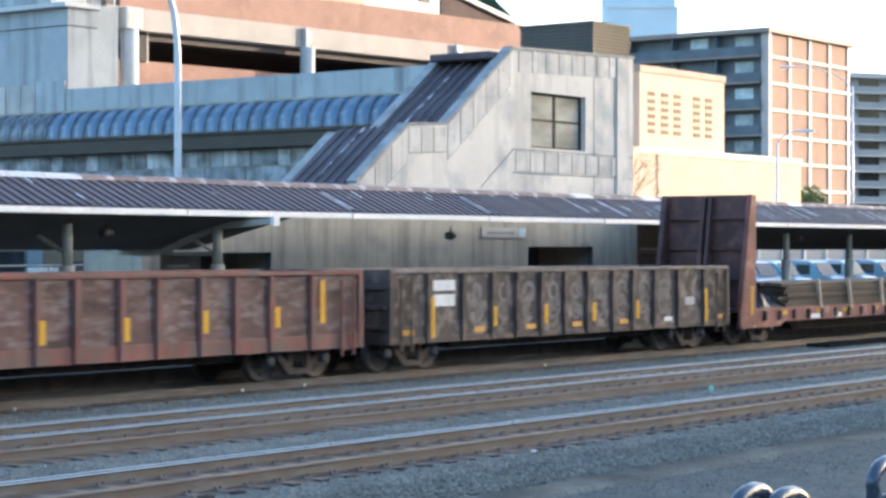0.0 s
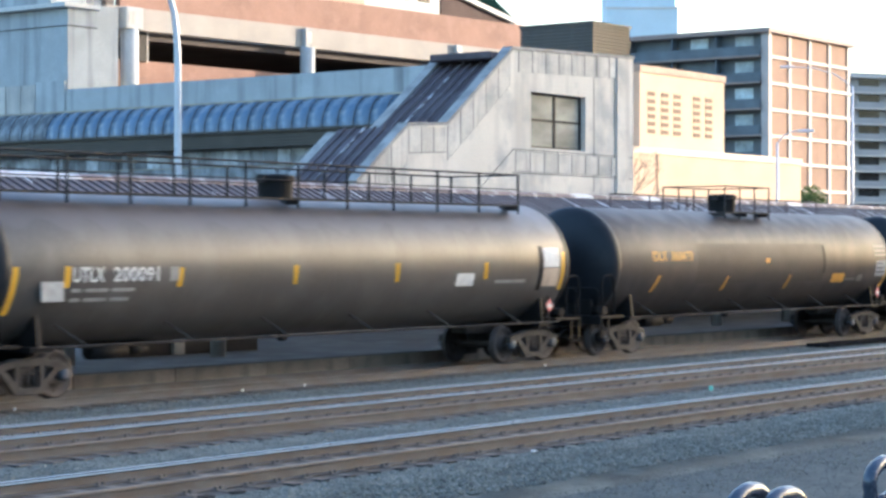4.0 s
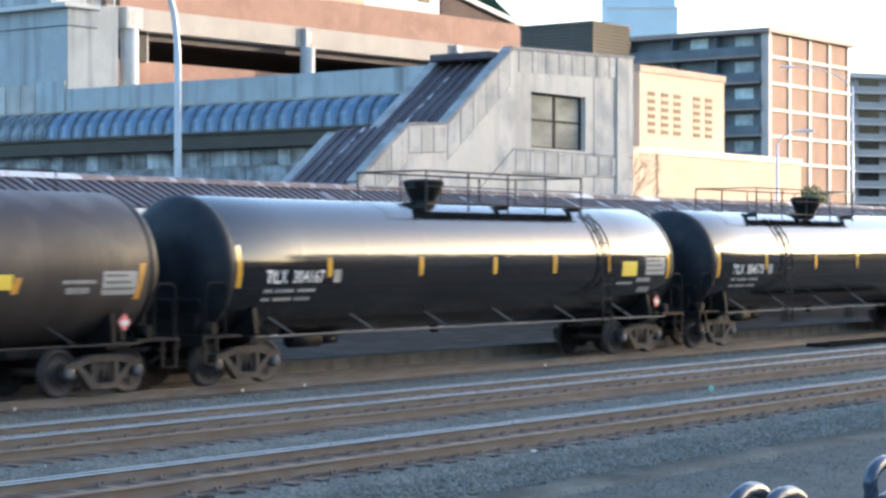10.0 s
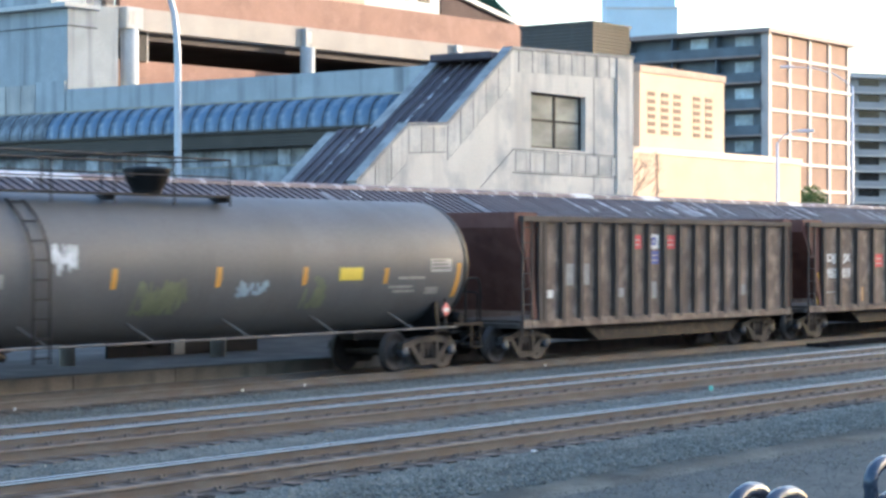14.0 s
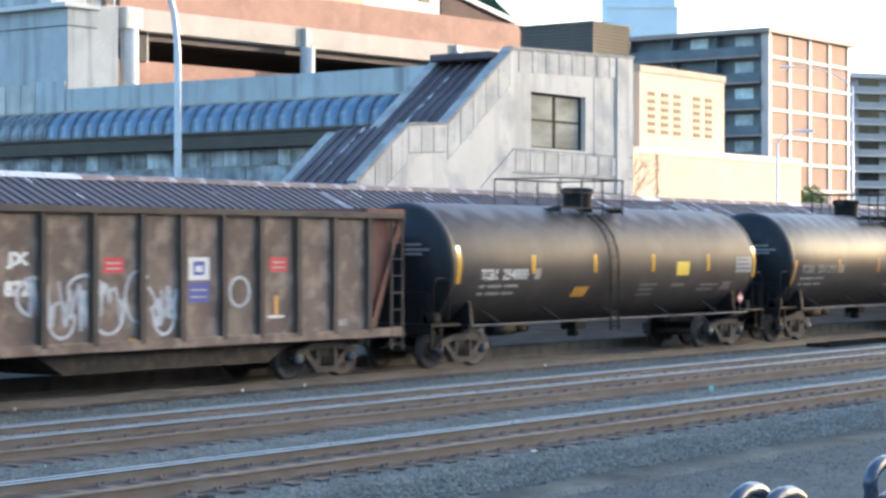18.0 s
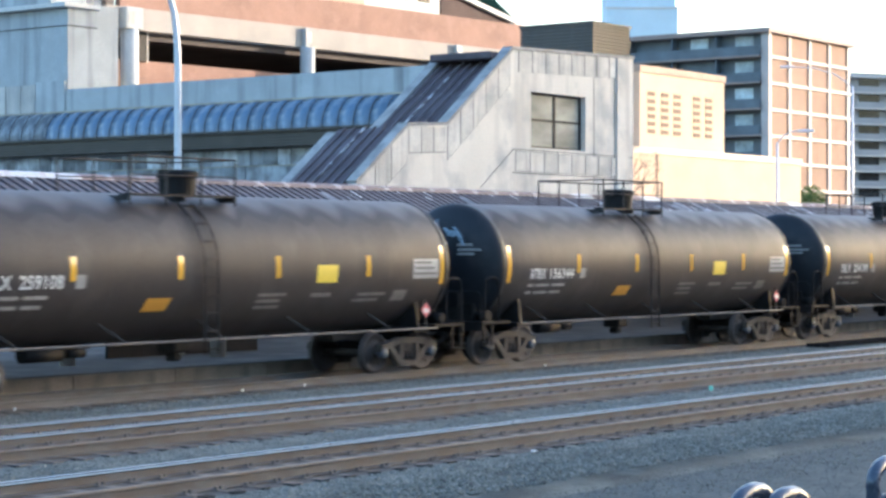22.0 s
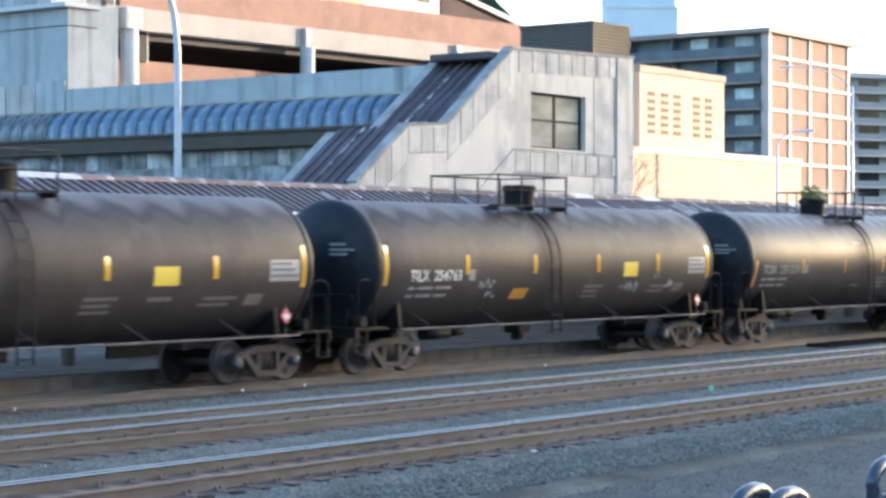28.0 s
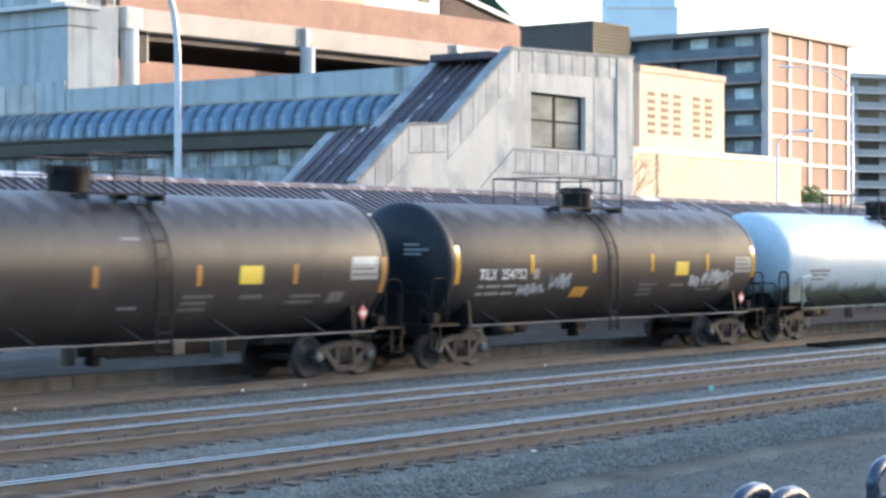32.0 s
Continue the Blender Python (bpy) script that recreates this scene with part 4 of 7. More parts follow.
for x in (35.6, 36.9):
    cab = thing("utility_cabinet", pose(x * 1.22, 47.5, 0.14), "pale steel utility cabinet standing behind the platform", "cabinet", "utility cabinets")
    part("body", boxes((0, 0.8, 0, 0.6, 0.1, 2.1 if x < 36 else 1.6)), SLABW, cab, bevel=0.02)
    part("door", boxes((0.05, 0.75, -0.02, 0, 0.2, 1.5)), GREY_TOWER, cab, bevel=0.008)
    part("plinth", boxes((-0.02, 0.82, -0.02, 0.62, 0, 0.1)), CONC_EDGE, cab)


yard_wall = thing("car_park_wall", pose(66, 56.5, 0.14), "pale grey block wall behind the parked vans", "wall")
for i in range(34):
    part("wall_bay", boxes((i * 3.0 + 0.02, i * 3.0 + 2.98, 0, 0.2, 0, 2.75)), GREY_TOWER, yard_wall)
    part("pier", boxes((i * 3.0 - 0.16, i * 3.0 + 0.16, -0.12, 0.26, 0, 2.9)), SLABW, yard_wall, bevel=0.01)


VAN_GLASS = surface("dark_blue_van_glass", (0.05, 0.09, 0.14), 0.45, spec=0.2, var=0.2, scale=2, fine=8, bump=0.02)


def van(m, paint, label):
    v = thing("parked_van", m, label, "van", "parked vans")
    bm = B()
    prism(bm, [(-2.5, 0.35), (2.5, 0.35), (2.55, 0.9), (2.4, 1.15), (1.7, 1.25), (1.2, 1.95), (0.9, 2.05), (-2.35, 2.08), (-2.5, 1.9)], "y", -0.95, 0.95)
    part("body", bm, paint, v, bevel=0.05)
    for x0, x1 in ((-2.2, -1.1), (-1.0, 0.1), (0.25, 1.1)):
        part("window", boxes((x0, x1, -0.965, -0.94, 1.3, 1.85)), WIN_DARK, v)
    bm = B()
    prism(bm, [(1.25, 1.93), (1.7, 1.3), (1.74, 1.3), (1.3, 1.96)], "y", -0.8, 0.8)
    part("windscreen", bm, VAN_GLASS, v)
    for x in (-1.6, 1.6):
        for y in (-0.88, 0.88):
            bm = B()
            spin(bm, [(-0.11, 0.3), (-0.1, 0.33), (0.1, 0.33), (0.11, 0.3)], 18, (x, y, 0.34))
            wh = part("tyre", bm, plain("tyre_rubber", (0.02, 0.02, 0.02), 0.8), v)
            bm = B()
            spin(bm, [(-0.125, 0.18), (0.125, 0.18)], 14, (x, y, 0.34))
            part("rim", bm, SLABW, wh)
    part("bumper", boxes((2.5, 2.62, -0.9, 0.9, 0.35, 0.55)), BALC, v)
    part("headlight", boxes((2.52, 2.57, -0.85, -0.5, 0.8, 1.0)), SLABW, v)
    return v


VAN_PAINTS = [surface("pale_blue_paint", (0.3, 0.5, 0.62), 0.3, var=0.05, coat=0.4), surface("white_blue_paint", (0.5, 0.6, 0.66), 0.3, var=0.05, coat=0.4), surface("blue_grey_paint", (0.2, 0.34, 0.45), 0.3, var=0.05, coat=0.4)]
for x, turn, k in ((92.6, -84, 0), (94.9, -96, 1), (97.3, -90, 0), (101.8, -94, 0), (105.4, -88, 1), (109.9, -92, 2), (113.4, -90, 0)):
    van(pose(x, 50.6, 0.14, 0, 0, turn), VAN_PAINTS[k], ("pale blue van parked nose out behind the platform", "bluish white van parked nose out behind the platform", "blue-grey van parked nose out behind the platform")[k])


# ---- poles, lamps, trees ----
lamp = thing("lamp_pole", pose(50.06, 48.0, 0.14), "tall tapered pale metal lamp pole with a curved arm", "street lamp")
bm = B()
sweep(bm, [(0, 0, 0), (0, 0, 3), (0, 0, 6), (0, 0, 8.6), (-0.02, 0.0, 9.4), (-0.07, 0.02, 10.1), (-0.15, 0.05, 10.7), (-0.3, 0.1, 11.2), (-0.55, 0.18, 11.65), (-0.95, 0.3, 12.0), (-1.5, 0.45, 12.2), (-2.2, 0.6, 12.3)], 0.13, 16, 0.085)
part("pole", bm, LAMP_WHITE, lamp)
part("lamp_head", boxes((-3.0, -2.1, 0.45, 0.8, 12.22, 12.4)), LAMP_WHITE, lamp, bevel=0.03)
part("hand_hole_cover", boxes((-0.06, 0.06, -0.16, -0.14, 0.5, 0.8)), LAMP_WHITE, lamp)
part("base_collar", boxes((-0.24, 0.24, -0.24, 0.24, 0, 0.3)), LAMP_WHITE, lamp, bevel=0.02)


def street_lamp(x, y, h, reach, rise, turn, label):
    s = thing("street_lamp", pose(x, y, 0.14, 0, 0, turn), label, "street lamp", "street lamps")
    bm = B()
    rod(bm, (0, 0, 0), (0, 0, h), 0.15, 10, 0.09)
    part("pole", bm, LAMP_WHITE, s)
    bm = B()
    tube(bm, [(0, 0, h - 0.1), (reach * 0.3, 0, h + rise * 0.6), (reach * 0.65, 0, h + rise * 0.93), (reach, 0, h + rise)], 0.05)
    part("arm", bm, LAMP_WHITE, s)
    part("lamp_head", boxes((reach - 0.1, reach + 1.1, -0.2, 0.2, h + rise - 0.1, h + rise + 0.12)), LAMP_WHITE, s, bevel=0.04)
    return s


street_lamp(160.6, 75.0, 16.6, 5.0, 1.7, 115, "tall street lamp with a long arm before the apartments")
street_lamp(133.0, 68.0, 10.4, 1.5, 0.8, -65, "thin street lamp before the tan building")


def bare_tree(m, label):
    t = thing("bare_tree", m, label, "tree")
    rng = random.Random(4)
    trunk, twigs = B(), B()
    rod(trunk, (0, 0, 0), (0.1, 0, 4), 0.22, 8, 0.14)

    def grow(p, d, ln, r, depth):
        q = p + d * ln
        rod(twigs, p, q, r * 0.5, 5, r * 0.32)
        if depth:
            for _ in range(3):
                e = (d + Vector((rng.uniform(-.8, .8), rng.uniform(-.8, .8), rng.uniform(-.25, .6)))).normalized()
                grow(q, e, ln * rng.uniform(0.6, 0.8), r * 0.6, depth - 1)
    for k in range(4):
        grow(Vector((0.1, 0, 3.2 + 0.3 * k)), Vector((rng.uniform(-1, 1), rng.uniform(-1, 1), 0.9)).normalized(), 2.2, 0.09, 4)
    bark = surface("bark", (0.2, 0.16, 0.13), 0.95, var=0.2, scale=4, fine=20)
    part("trunk", trunk, bark, t)
    part("branch_crown", twigs, bark, t)


bare_tree(pose(99.2, 61.0, -0.6), "leafless street tree with thin branches")
bush = thing("shrub_tree", pose(171.1, 84.0, 0.1), "small fresh green tree before the apartments", "tree")
bm = B()
rod(bm, (0, 0, 0), (0, 0, 5.5), 0.16, 8, 0.08)
part("trunk", bm, plain("bark_plain", (0.1, 0.08, 0.06), 0.9), bush)
rng = np.random.default_rng(3)
LEAF_N = 2600
c = rng.normal(0, 1, (LEAF_N, 3))
c = c / np.linalg.norm(c, axis=1)[:, None] * (rng.uniform(0.1, 1, (LEAF_N, 1)) ** 0.45) * np.array([1.5, 1.5, 2.1]) + np.array([0, 0, 6.6])
d1, d2 = rng.normal(0, 0.13, (LEAF_N, 3)), rng.normal(0, 0.13, (LEAF_N, 3))
v = np.stack([c, c + d1, c + d2], 1).reshape(-1, 3)
me = bpy.data.meshes.new("crown")
me.from_pydata(v.tolist(), [], np.arange(3 * LEAF_N).reshape(-1, 3).tolist())
LEAVES = surface("fresh_leaves", (0.09, 0.16, 0.03), 0.7, var=0.2, island=0.4)
me.materials.append(LEAVES)
part("crown", me, LEAVES, bush)

# ---- behind the camera: unseen blocks added to shade the yard from the low sun ----
street = thing("unseen_shade_blocks", pose(0, 0, 0), "row of plain unseen blocks added behind the viewer for shade", "building", kind="structure")
rngb = random.Random(11)
x = -140
while x < 620:
    w = min(rngb.uniform(18, 34), next((e for e in (296 - x, 326 - x) if 12 < e < 40), 99))
    # heights chosen by where sunlight is to be cut or let through
    hgt = 44.0 if 296 < x < 326 else rngb.uniform(34.4, 35.4) if 140 < x < 372 else rngb.uniform(13.0, 17.0) if x < 140 else rngb.uniform(5.5, 8.0)
    part("house_block", boxes((x, x + w, -78, -60, -0.36, hgt)), BRICK if rngb.random() < 0.5 else GREY_TOWER, street)
    x += w
pave = thing("raised_pavement", pose(0, 0, 0), "grey concrete pavement raised above the yard", "pavement", kind="structure")
part("slab", boxes((-80, 120, -9, 0.6, -0.36, 1.15)), CONC_EDGE, pave)


# ---- train: paints ----
BLACK_GLOSS = surface("glossy_black_paint", (0.012, 0.012, 0.014), 0.11, 0.0, var=0.3, scale=0.6, fine=8, bump=0.015, coat=0.4, second=(0.03, 0.028, 0.026), amount=0.1)
# upper bands: dirt runs plus a reflected sheen put into the crown colour
BLACK_WORN = surface("weathered_black_paint", (0.043, 0.036, 0.034), 0.55, 0.0, var=0.12, scale=0.5, fine=14, bump=0.03, second=(0.055, 0.047, 0.044), amount=0.2, streak=((0.06, 0.051, 0.047), 1.4, 0.25), per_object=0.1, spec=0.32, dust_sheen=(3.42, 3.64, (0.024, 0.021, 0.022), (0.12, 0.108, 0.105)))
BLACK_LOW = surface("dusty_grey_black_paint", (0.046, 0.04, 0.038), 0.44, 0.0, var=0.12, scale=0.5, fine=14, bump=0.03, second=(0.056, 0.05, 0.047), amount=0.2, streak=((0.062, 0.054, 0.05), 1.4, 0.25), per_object=0.08, spec=0.34, dust_sheen=(3.3, 3.62, (0.024, 0.022, 0.024), (0.11, 0.1, 0.1), 0.41, 0.3, 0.12))
BROWN_WORN = surface("dusty_brown_black_paint", (0.047, 0.039, 0.036), 0.5, 0.0, spec=0.3, var=0.22, scale=0.5, fine=14, bump=0.04, second=(0.06, 0.048, 0.042), amount=0.25, streak=((0.085, 0.07, 0.062), 1.2, 0.5), dust_sheen=(3.4, 3.66, (0.036, 0.03, 0.03), (0.095, 0.08, 0.075)))
BRONZE_TANK = surface("brownish_satin_black_paint", (0.085, 0.073, 0.063), 0.42, 0.0, var=0.15, scale=0.5, fine=12, bump=0.03, second=(0.1, 0.088, 0.078), amount=0.25, streak=((0.12, 0.105, 0.093), 0.9, 0.4), dust_sheen=(3.3, 3.6, (0.095, 0.08, 0.075), (0.12, 0.1, 0.095)))
GREY_TANK = surface("grey_tank_paint", (0.12, 0.12, 0.122), 0.55, 0.0, spec=0.3, var=0.12, scale=0.5, fine=14, bump=0.03, second=(0.1, 0.1, 0.1), amount=0.2, streak=((0.075, 0.075, 0.075), 1.3, 0.4))
WHITE_TANK = surface("white_tank_paint", (0.56, 0.64, 0.68), 0.4, 0.0, var=0.08, scale=0.5, fine=12, bump=0.03, second=(0.53, 0.6, 0.63), amount=0.2, streak=((0.4, 0.42, 0.42), 1.2, 0.3), grime=(1.62, 0.9, (0.13, 0.15, 0.115)))
STEEL_DARK = surface("grimy_black_steel", (0.024, 0.022, 0.021), 0.7, 0.0, spec=0.2, var=0.3, scale=2, fine=25, second=(0.05, 0.038, 0.03), amount=0.3)
RAIL_DUST = surface("dusty_pale_rail", (0.16, 0.138, 0.12), 0.7, var=0.25, scale=2, fine=25)
STEEL_BLACK = surface("black_painted_steel", (0.014, 0.013, 0.013), 0.6, spec=0.12, var=0.3, scale=2, fine=25)
TRUCK_M = surface("dusty_cast_steel", (0.055, 0.045, 0.039), 0.75, 0.0, spec=0.25, var=0.3, scale=2.5, fine=25, bump=0.3, second=(0.07, 0.06, 0.05), amount=0.35)
WHEEL_M = surface("brown_wheel_steel", (0.045, 0.035, 0.03), 0.65, 0.1, var=0.25, scale=3, fine=25)
CAP_M = surface("bearing_cap_blue_grey", (0.075, 0.085, 0.105), 0.5, 0.1, var=0.2, scale=5)
YELLOW = surface("yellow_reflective_strip", (0.75, 0.42, 0.03), 0.16, coat=1.0, var=0.08, scale=4, fine=40, bump=0.05)
YELLOW_DULL = surface("worn_orange_strip", (0.5, 0.24, 0.05), 0.3, coat=0.4, var=0.15, scale=4, fine=40)
YELLOW_SQ = surface("yellow_square_label", (0.8, 0.6, 0.05), 0.5, var=0.06, scale=3)
ORANGE_SQ = surface("orange_label", (0.62, 0.3, 0.03), 0.5, var=0.1, scale=3)
WHITE_PAINT = surface("white_stencil_paint", (0.68, 0.67, 0.64), 0.6, var=0.12, scale=5)
DULL_PAINT = surface("faded_stencil_paint", (0.3, 0.29, 0.27), 0.65, var=0.2, scale=6)
FAINT_PAINT = surface("dirty_stencil_paint", (0.17, 0.155, 0.14), 0.65, var=0.2, scale=6)
PANEL_GREY = surface("grey_data_panel", (0.4, 0.39, 0.37), 0.3, var=0.15, scale=5)
RED_P = surface("red_panel", (0.55, 0.04, 0.05), 0.5, var=0.1, scale=4)
BLUE_P = surface("blue_panel", (0.07, 0.09, 0.32), 0.5, var=0.1, scale=4)
PINK_P = surface("red_white_placard", (0.7, 0.16, 0.15), 0.5, var=0.1, scale=8)
GON_RED = surface("rusty_red_brown_steel", (0.17, 0.062, 0.048), 0.75, 0.0, var=0.3, scale=0.9, fine=18, bump=0.3, second=(0.11, 0.07, 0.055), amount=0.4, streak=((0.22, 0.12, 0.09), 1.6, 0.45))
GON_PANEL = surface("worn_gondola_panel", (0.095, 0.05, 0.042), 0.75, 0.0, var=0.55, scale=1.6, fine=14, bump=0.3, second=(0.17, 0.125, 0.11), amount=0.3, stretch=(0.6, 1, 1.8), streak=((0.16, 0.08, 0.06), 1.6, 0.4), per_object=0.15)
CHORD_G = surface("bleached_gondola_rim", (0.2, 0.165, 0.14), 0.8, var=0.25, scale=1.5, fine=18, second=(0.12, 0.09, 0.07), amount=0.3)
GON_DARK = surface("dark_rust_steel", (0.06, 0.044, 0.036), 0.78, 0.0, var=0.3, scale=1.0, fine=18, bump=0.3, second=(0.13, 0.09, 0.065), amount=0.3)
GON_DPANEL = surface("dark_worn_panel", (0.055, 0.042, 0.035), 0.78, 0.0, var=0.3, scale=1.2, fine=18, bump=0.3, second=(0.21, 0.17, 0.14), amount=0.3, per_object=0.15)
HOP_M = surface("brown_grimed_hopper_steel", (0.15, 0.108, 0.08), 0.8, 0.0, var=0.3, scale=0.9, fine=18, bump=0.3, second=(0.25, 0.19, 0.145), amount=0.3, streak=((0.08, 0.055, 0.042), 1.5, 0.5), per_object=0.12)
HOP_RIB = surface("dark_hopper_rib", (0.07, 0.054, 0.042), 0.8, 0.0, var=0.3, scale=1.0, fine=18)
HOP_END = surface("rust_red_hopper_end", (0.12, 0.045, 0.03), 0.8, 0.0, var=0.3, scale=1.0, fine=18, second=(0.14, 0.06, 0.04), amount=0.35)
FLAT_RED = surface("faded_red_flatcar_paint", (0.21, 0.068, 0.052), 0.7, 0.0, var=0.35, scale=1.2, fine=14, second=(0.3, 0.17, 0.14), amount=0.12, streak=((0.07, 0.04, 0.034), 2.2, 0.65))
BULK_RED = surface("dark_red_bulkhead_steel", (0.07, 0.031, 0.028), 0.7, 0.0, var=0.25, scale=0.9, fine=18, second=(0.13, 0.06, 0.05), amount=0.2)
BOARD_G = surface("weathered_grey_board", (0.125, 0.14, 0.155), 0.85, 0.0, var=0.2, scale=1.5, fine=20, stretch=(1, 0.3, 4), per_object=0.25)
LUMBER = surface("grey_brown_lumber", (0.092, 0.07, 0.05), 0.85, 0.0, var=0.25, scale=1.5, fine=20, stretch=(0.3, 3, 3), per_object=0.35)
STAKE = surface("pale_wood_stake", (0.52, 0.4, 0.29), 0.8, var=0.15, scale=3, fine=25)
TARP = surface("dark_tarpaulin", (0.01, 0.014, 0.02), 0.4, var=0.3, scale=2, fine=6, bump=0.5, bump_dist=0.05)
GRAF_W = surface("white_spray_paint", (0.6, 0.62, 0.64), 0.6, var=0.15, scale=3)
GRAF_DIM = surface("dim_white_spray_paint", (0.36, 0.37, 0.38), 0.6, var=0.3, scale=5)
GRAF_G = surface("yellow_green_spray_paint", (0.17, 0.18, 0.1), 0.6, var=0.2, scale=3)
GRAF_B = surface("pale_blue_spray_paint", (0.3, 0.38, 0.45), 0.6, var=0.2, scale=3)

TRACK_Y, RAD, ZC = 29.6, 1.5, 2.45
# distance run by the train, metres, every two seconds
RUN = ((0, 0.0), (2, 24.74), (4, 49.53), (6, 74.39), (8, 99.31), (10, 124.32), (12, 149.41), (14, 174.56), (16, 199.73), (18, 224.91), (20, 250.10), (22, 275.23), (24, 300.29), (26, 325.33), (28, 350.39), (30, 375.44), (32, 400.50))
CARS, WHEELS = [], []


def add_car(name, x, label, category, group):
    c = thing(name, pose(x, TRACK_Y, 0), label, category, group)
    CARS.append((c, x))
    return c


# wheelset, side frame and bolster, shared by all cars
bm = B()
rod(bm, (0, -0.95, 0), (0, 0.95, 0), 0.085, 10)
for s in (-1, 1):
    prof_w = [(s * 0.80, 0.16), (s * 0.79, 0.2), (s * 0.765, 0.23), (s * 0.76, 0.36), (s * 0.80, 0.405), (s * 0.80, 0.452), (s * 0.70, 0.458), (s * 0.685, 0.485), (s * 0.665, 0.48), (s * 0.67, 0.40), (s * 0.72, 0.34), (s * 0.72, 0.2), (s * 0.69, 0.16)]
    spin(bm, prof_w, 28)
    for k in range(4):
        a = k * math.tau / 4
        rod(bm, (0.3 * math.cos(a), s * 0.75, 0.3 * math.sin(a)), (0.3 * math.cos(a), s * 0.785, 0.3 * math.sin(a)), 0.035, 6)
WHEELSET = finish(bm, "wheelset", WHEEL_M)
bm = B()
spin(bm, [(1.12, 0.05), (1.12, 0.1), (1.09, 0.125), (0.93, 0.125)], 14)
BEARING = finish(bm, "bearing_cap", CAP_M)
bm = B()
for s in (1,):
    y0, y1 = sorted((s * 0.93, s * 1.1))
    for pts in ([(-1.05, 0.5), (-1.02, 0.66), (-0.75, 0.7), (-0.35, 0.80), (0.35, 0.80), (0.75, 0.7), (1.02, 0.66), (1.05, 0.5), (0.85, 0.52), (0.72, 0.56), (0.35, 0.66), (-0.35, 0.66), (-0.72, 0.56), (-0.85, 0.52)],
                [(-0.75, 0.58), (-0.6, 0.6), (-0.22, 0.26), (0.22, 0.26), (0.6, 0.6), (0.75, 0.58), (0.34, 0.14), (-0.34, 0.14)],
                [(-0.36, 0.26), (-0.24, 0.26), (-0.24, 0.7), (-0.36, 0.7)], [(0.24, 0.26), (0.36, 0.26), (0.36, 0.7), (0.24, 0.7)]):
        prism(bm, pts, "y", y0, y1)
FRAME = finish(bm, "side_frame", TRUCK_M)
bm = B()
spin(bm, [(0.27, 0.055), (0.28, 0.075), (0.36, 0.06), (0.42, 0.075), (0.5, 0.06), (0.56, 0.075), (0.6, 0.055)], 8, (0, 0, 0), "z")
SPRING = finish(bm, "spring", STEEL_DARK)
BOLSTER = finish(boxes((-0.2, 0.2, -1.05, 1.05, 0.48, 0.68), (-0.75, 0.75, -0.5, -0.42, 0.3, 0.42), (-0.75, 0.75, 0.42, 0.5, 0.3, 0.42)), "bolster", STEEL_DARK, 0.02)


def trucks(car, at):
    for x in at:
        t = part("truck", BOLSTER, STEEL_DARK, car, m=pose(x, 0, 0))
        for turn in (0, 180):
            part("side_frame", FRAME, TRUCK_M, t, "dusty cast steel side frame", m=pose(0, 0, 0, 0, 0, turn))
            for sx in (-0.16, 0.0, 0.16):
                part("spring", SPRING, STEEL_DARK, t, m=pose(sx, 1.0 if turn else -1.0, 0))
        for s in (-0.9, 0.9):
            w = part("wheelset", WHEELSET, WHEEL_M, t, m=pose(s, 0, 0.457))
            WHEELS.append((w, s, car))
            for turn in (0, 180):
                part("bearing_cap", BEARING, CAP_M, t, m=pose(s, 0, 0.457, 0, 0, turn))


bm = B()
box(bm, 0, 0.75, -0.1, 0.1, 0.78, 0.98)
box(bm, 0.62, 0.85, -0.14, 0.1, 0.74, 1.02)
rod(bm, (0.3, 0.3, 0.75), (0.75, 0.2, 0.5), 0.03)
COUPLER = finish(bm, "coupler", STEEL_DARK, 0.02)


def couplers(car, x0, x1):
    part("coupler", COUPLER, STEEL_DARK, car, m=pose(x1, 0, 0))
    part("coupler", COUPLER, STEEL_DARK, car, m=pose(x0, 0, 0, 0, 0, 180))


def skin_y(z, grow=0.0):
    r = RAD + grow
    return -math.sqrt(max(0.0, r * r - (z - ZC) ** 2))


def decal(name, outline, material, car, label="", grow=0.006, rows=6):
    """A painted or stuck patch that follows the curved near side of the tank; outline: x0, x1, z0, z1 and a slant."""
    x0, x1, z0, z1, slant = (*outline, 0.0)[:5]
    bm = B()
    last = None
    for k in range(rows + 1):
        z = z0 + (z1 - z0) * k / rows
        dx = slant * k / rows
        cur = [bm.verts.new((x0 + dx, skin_y(z, grow), z)), bm.verts.new((x1 + dx, skin_y(z, grow), z))]
        if last:
            bm.faces.new((last[0], last[1], cur[1], cur[0]))
        last = cur
    return part(name, bm, material, car, label)


TEXTS = {}


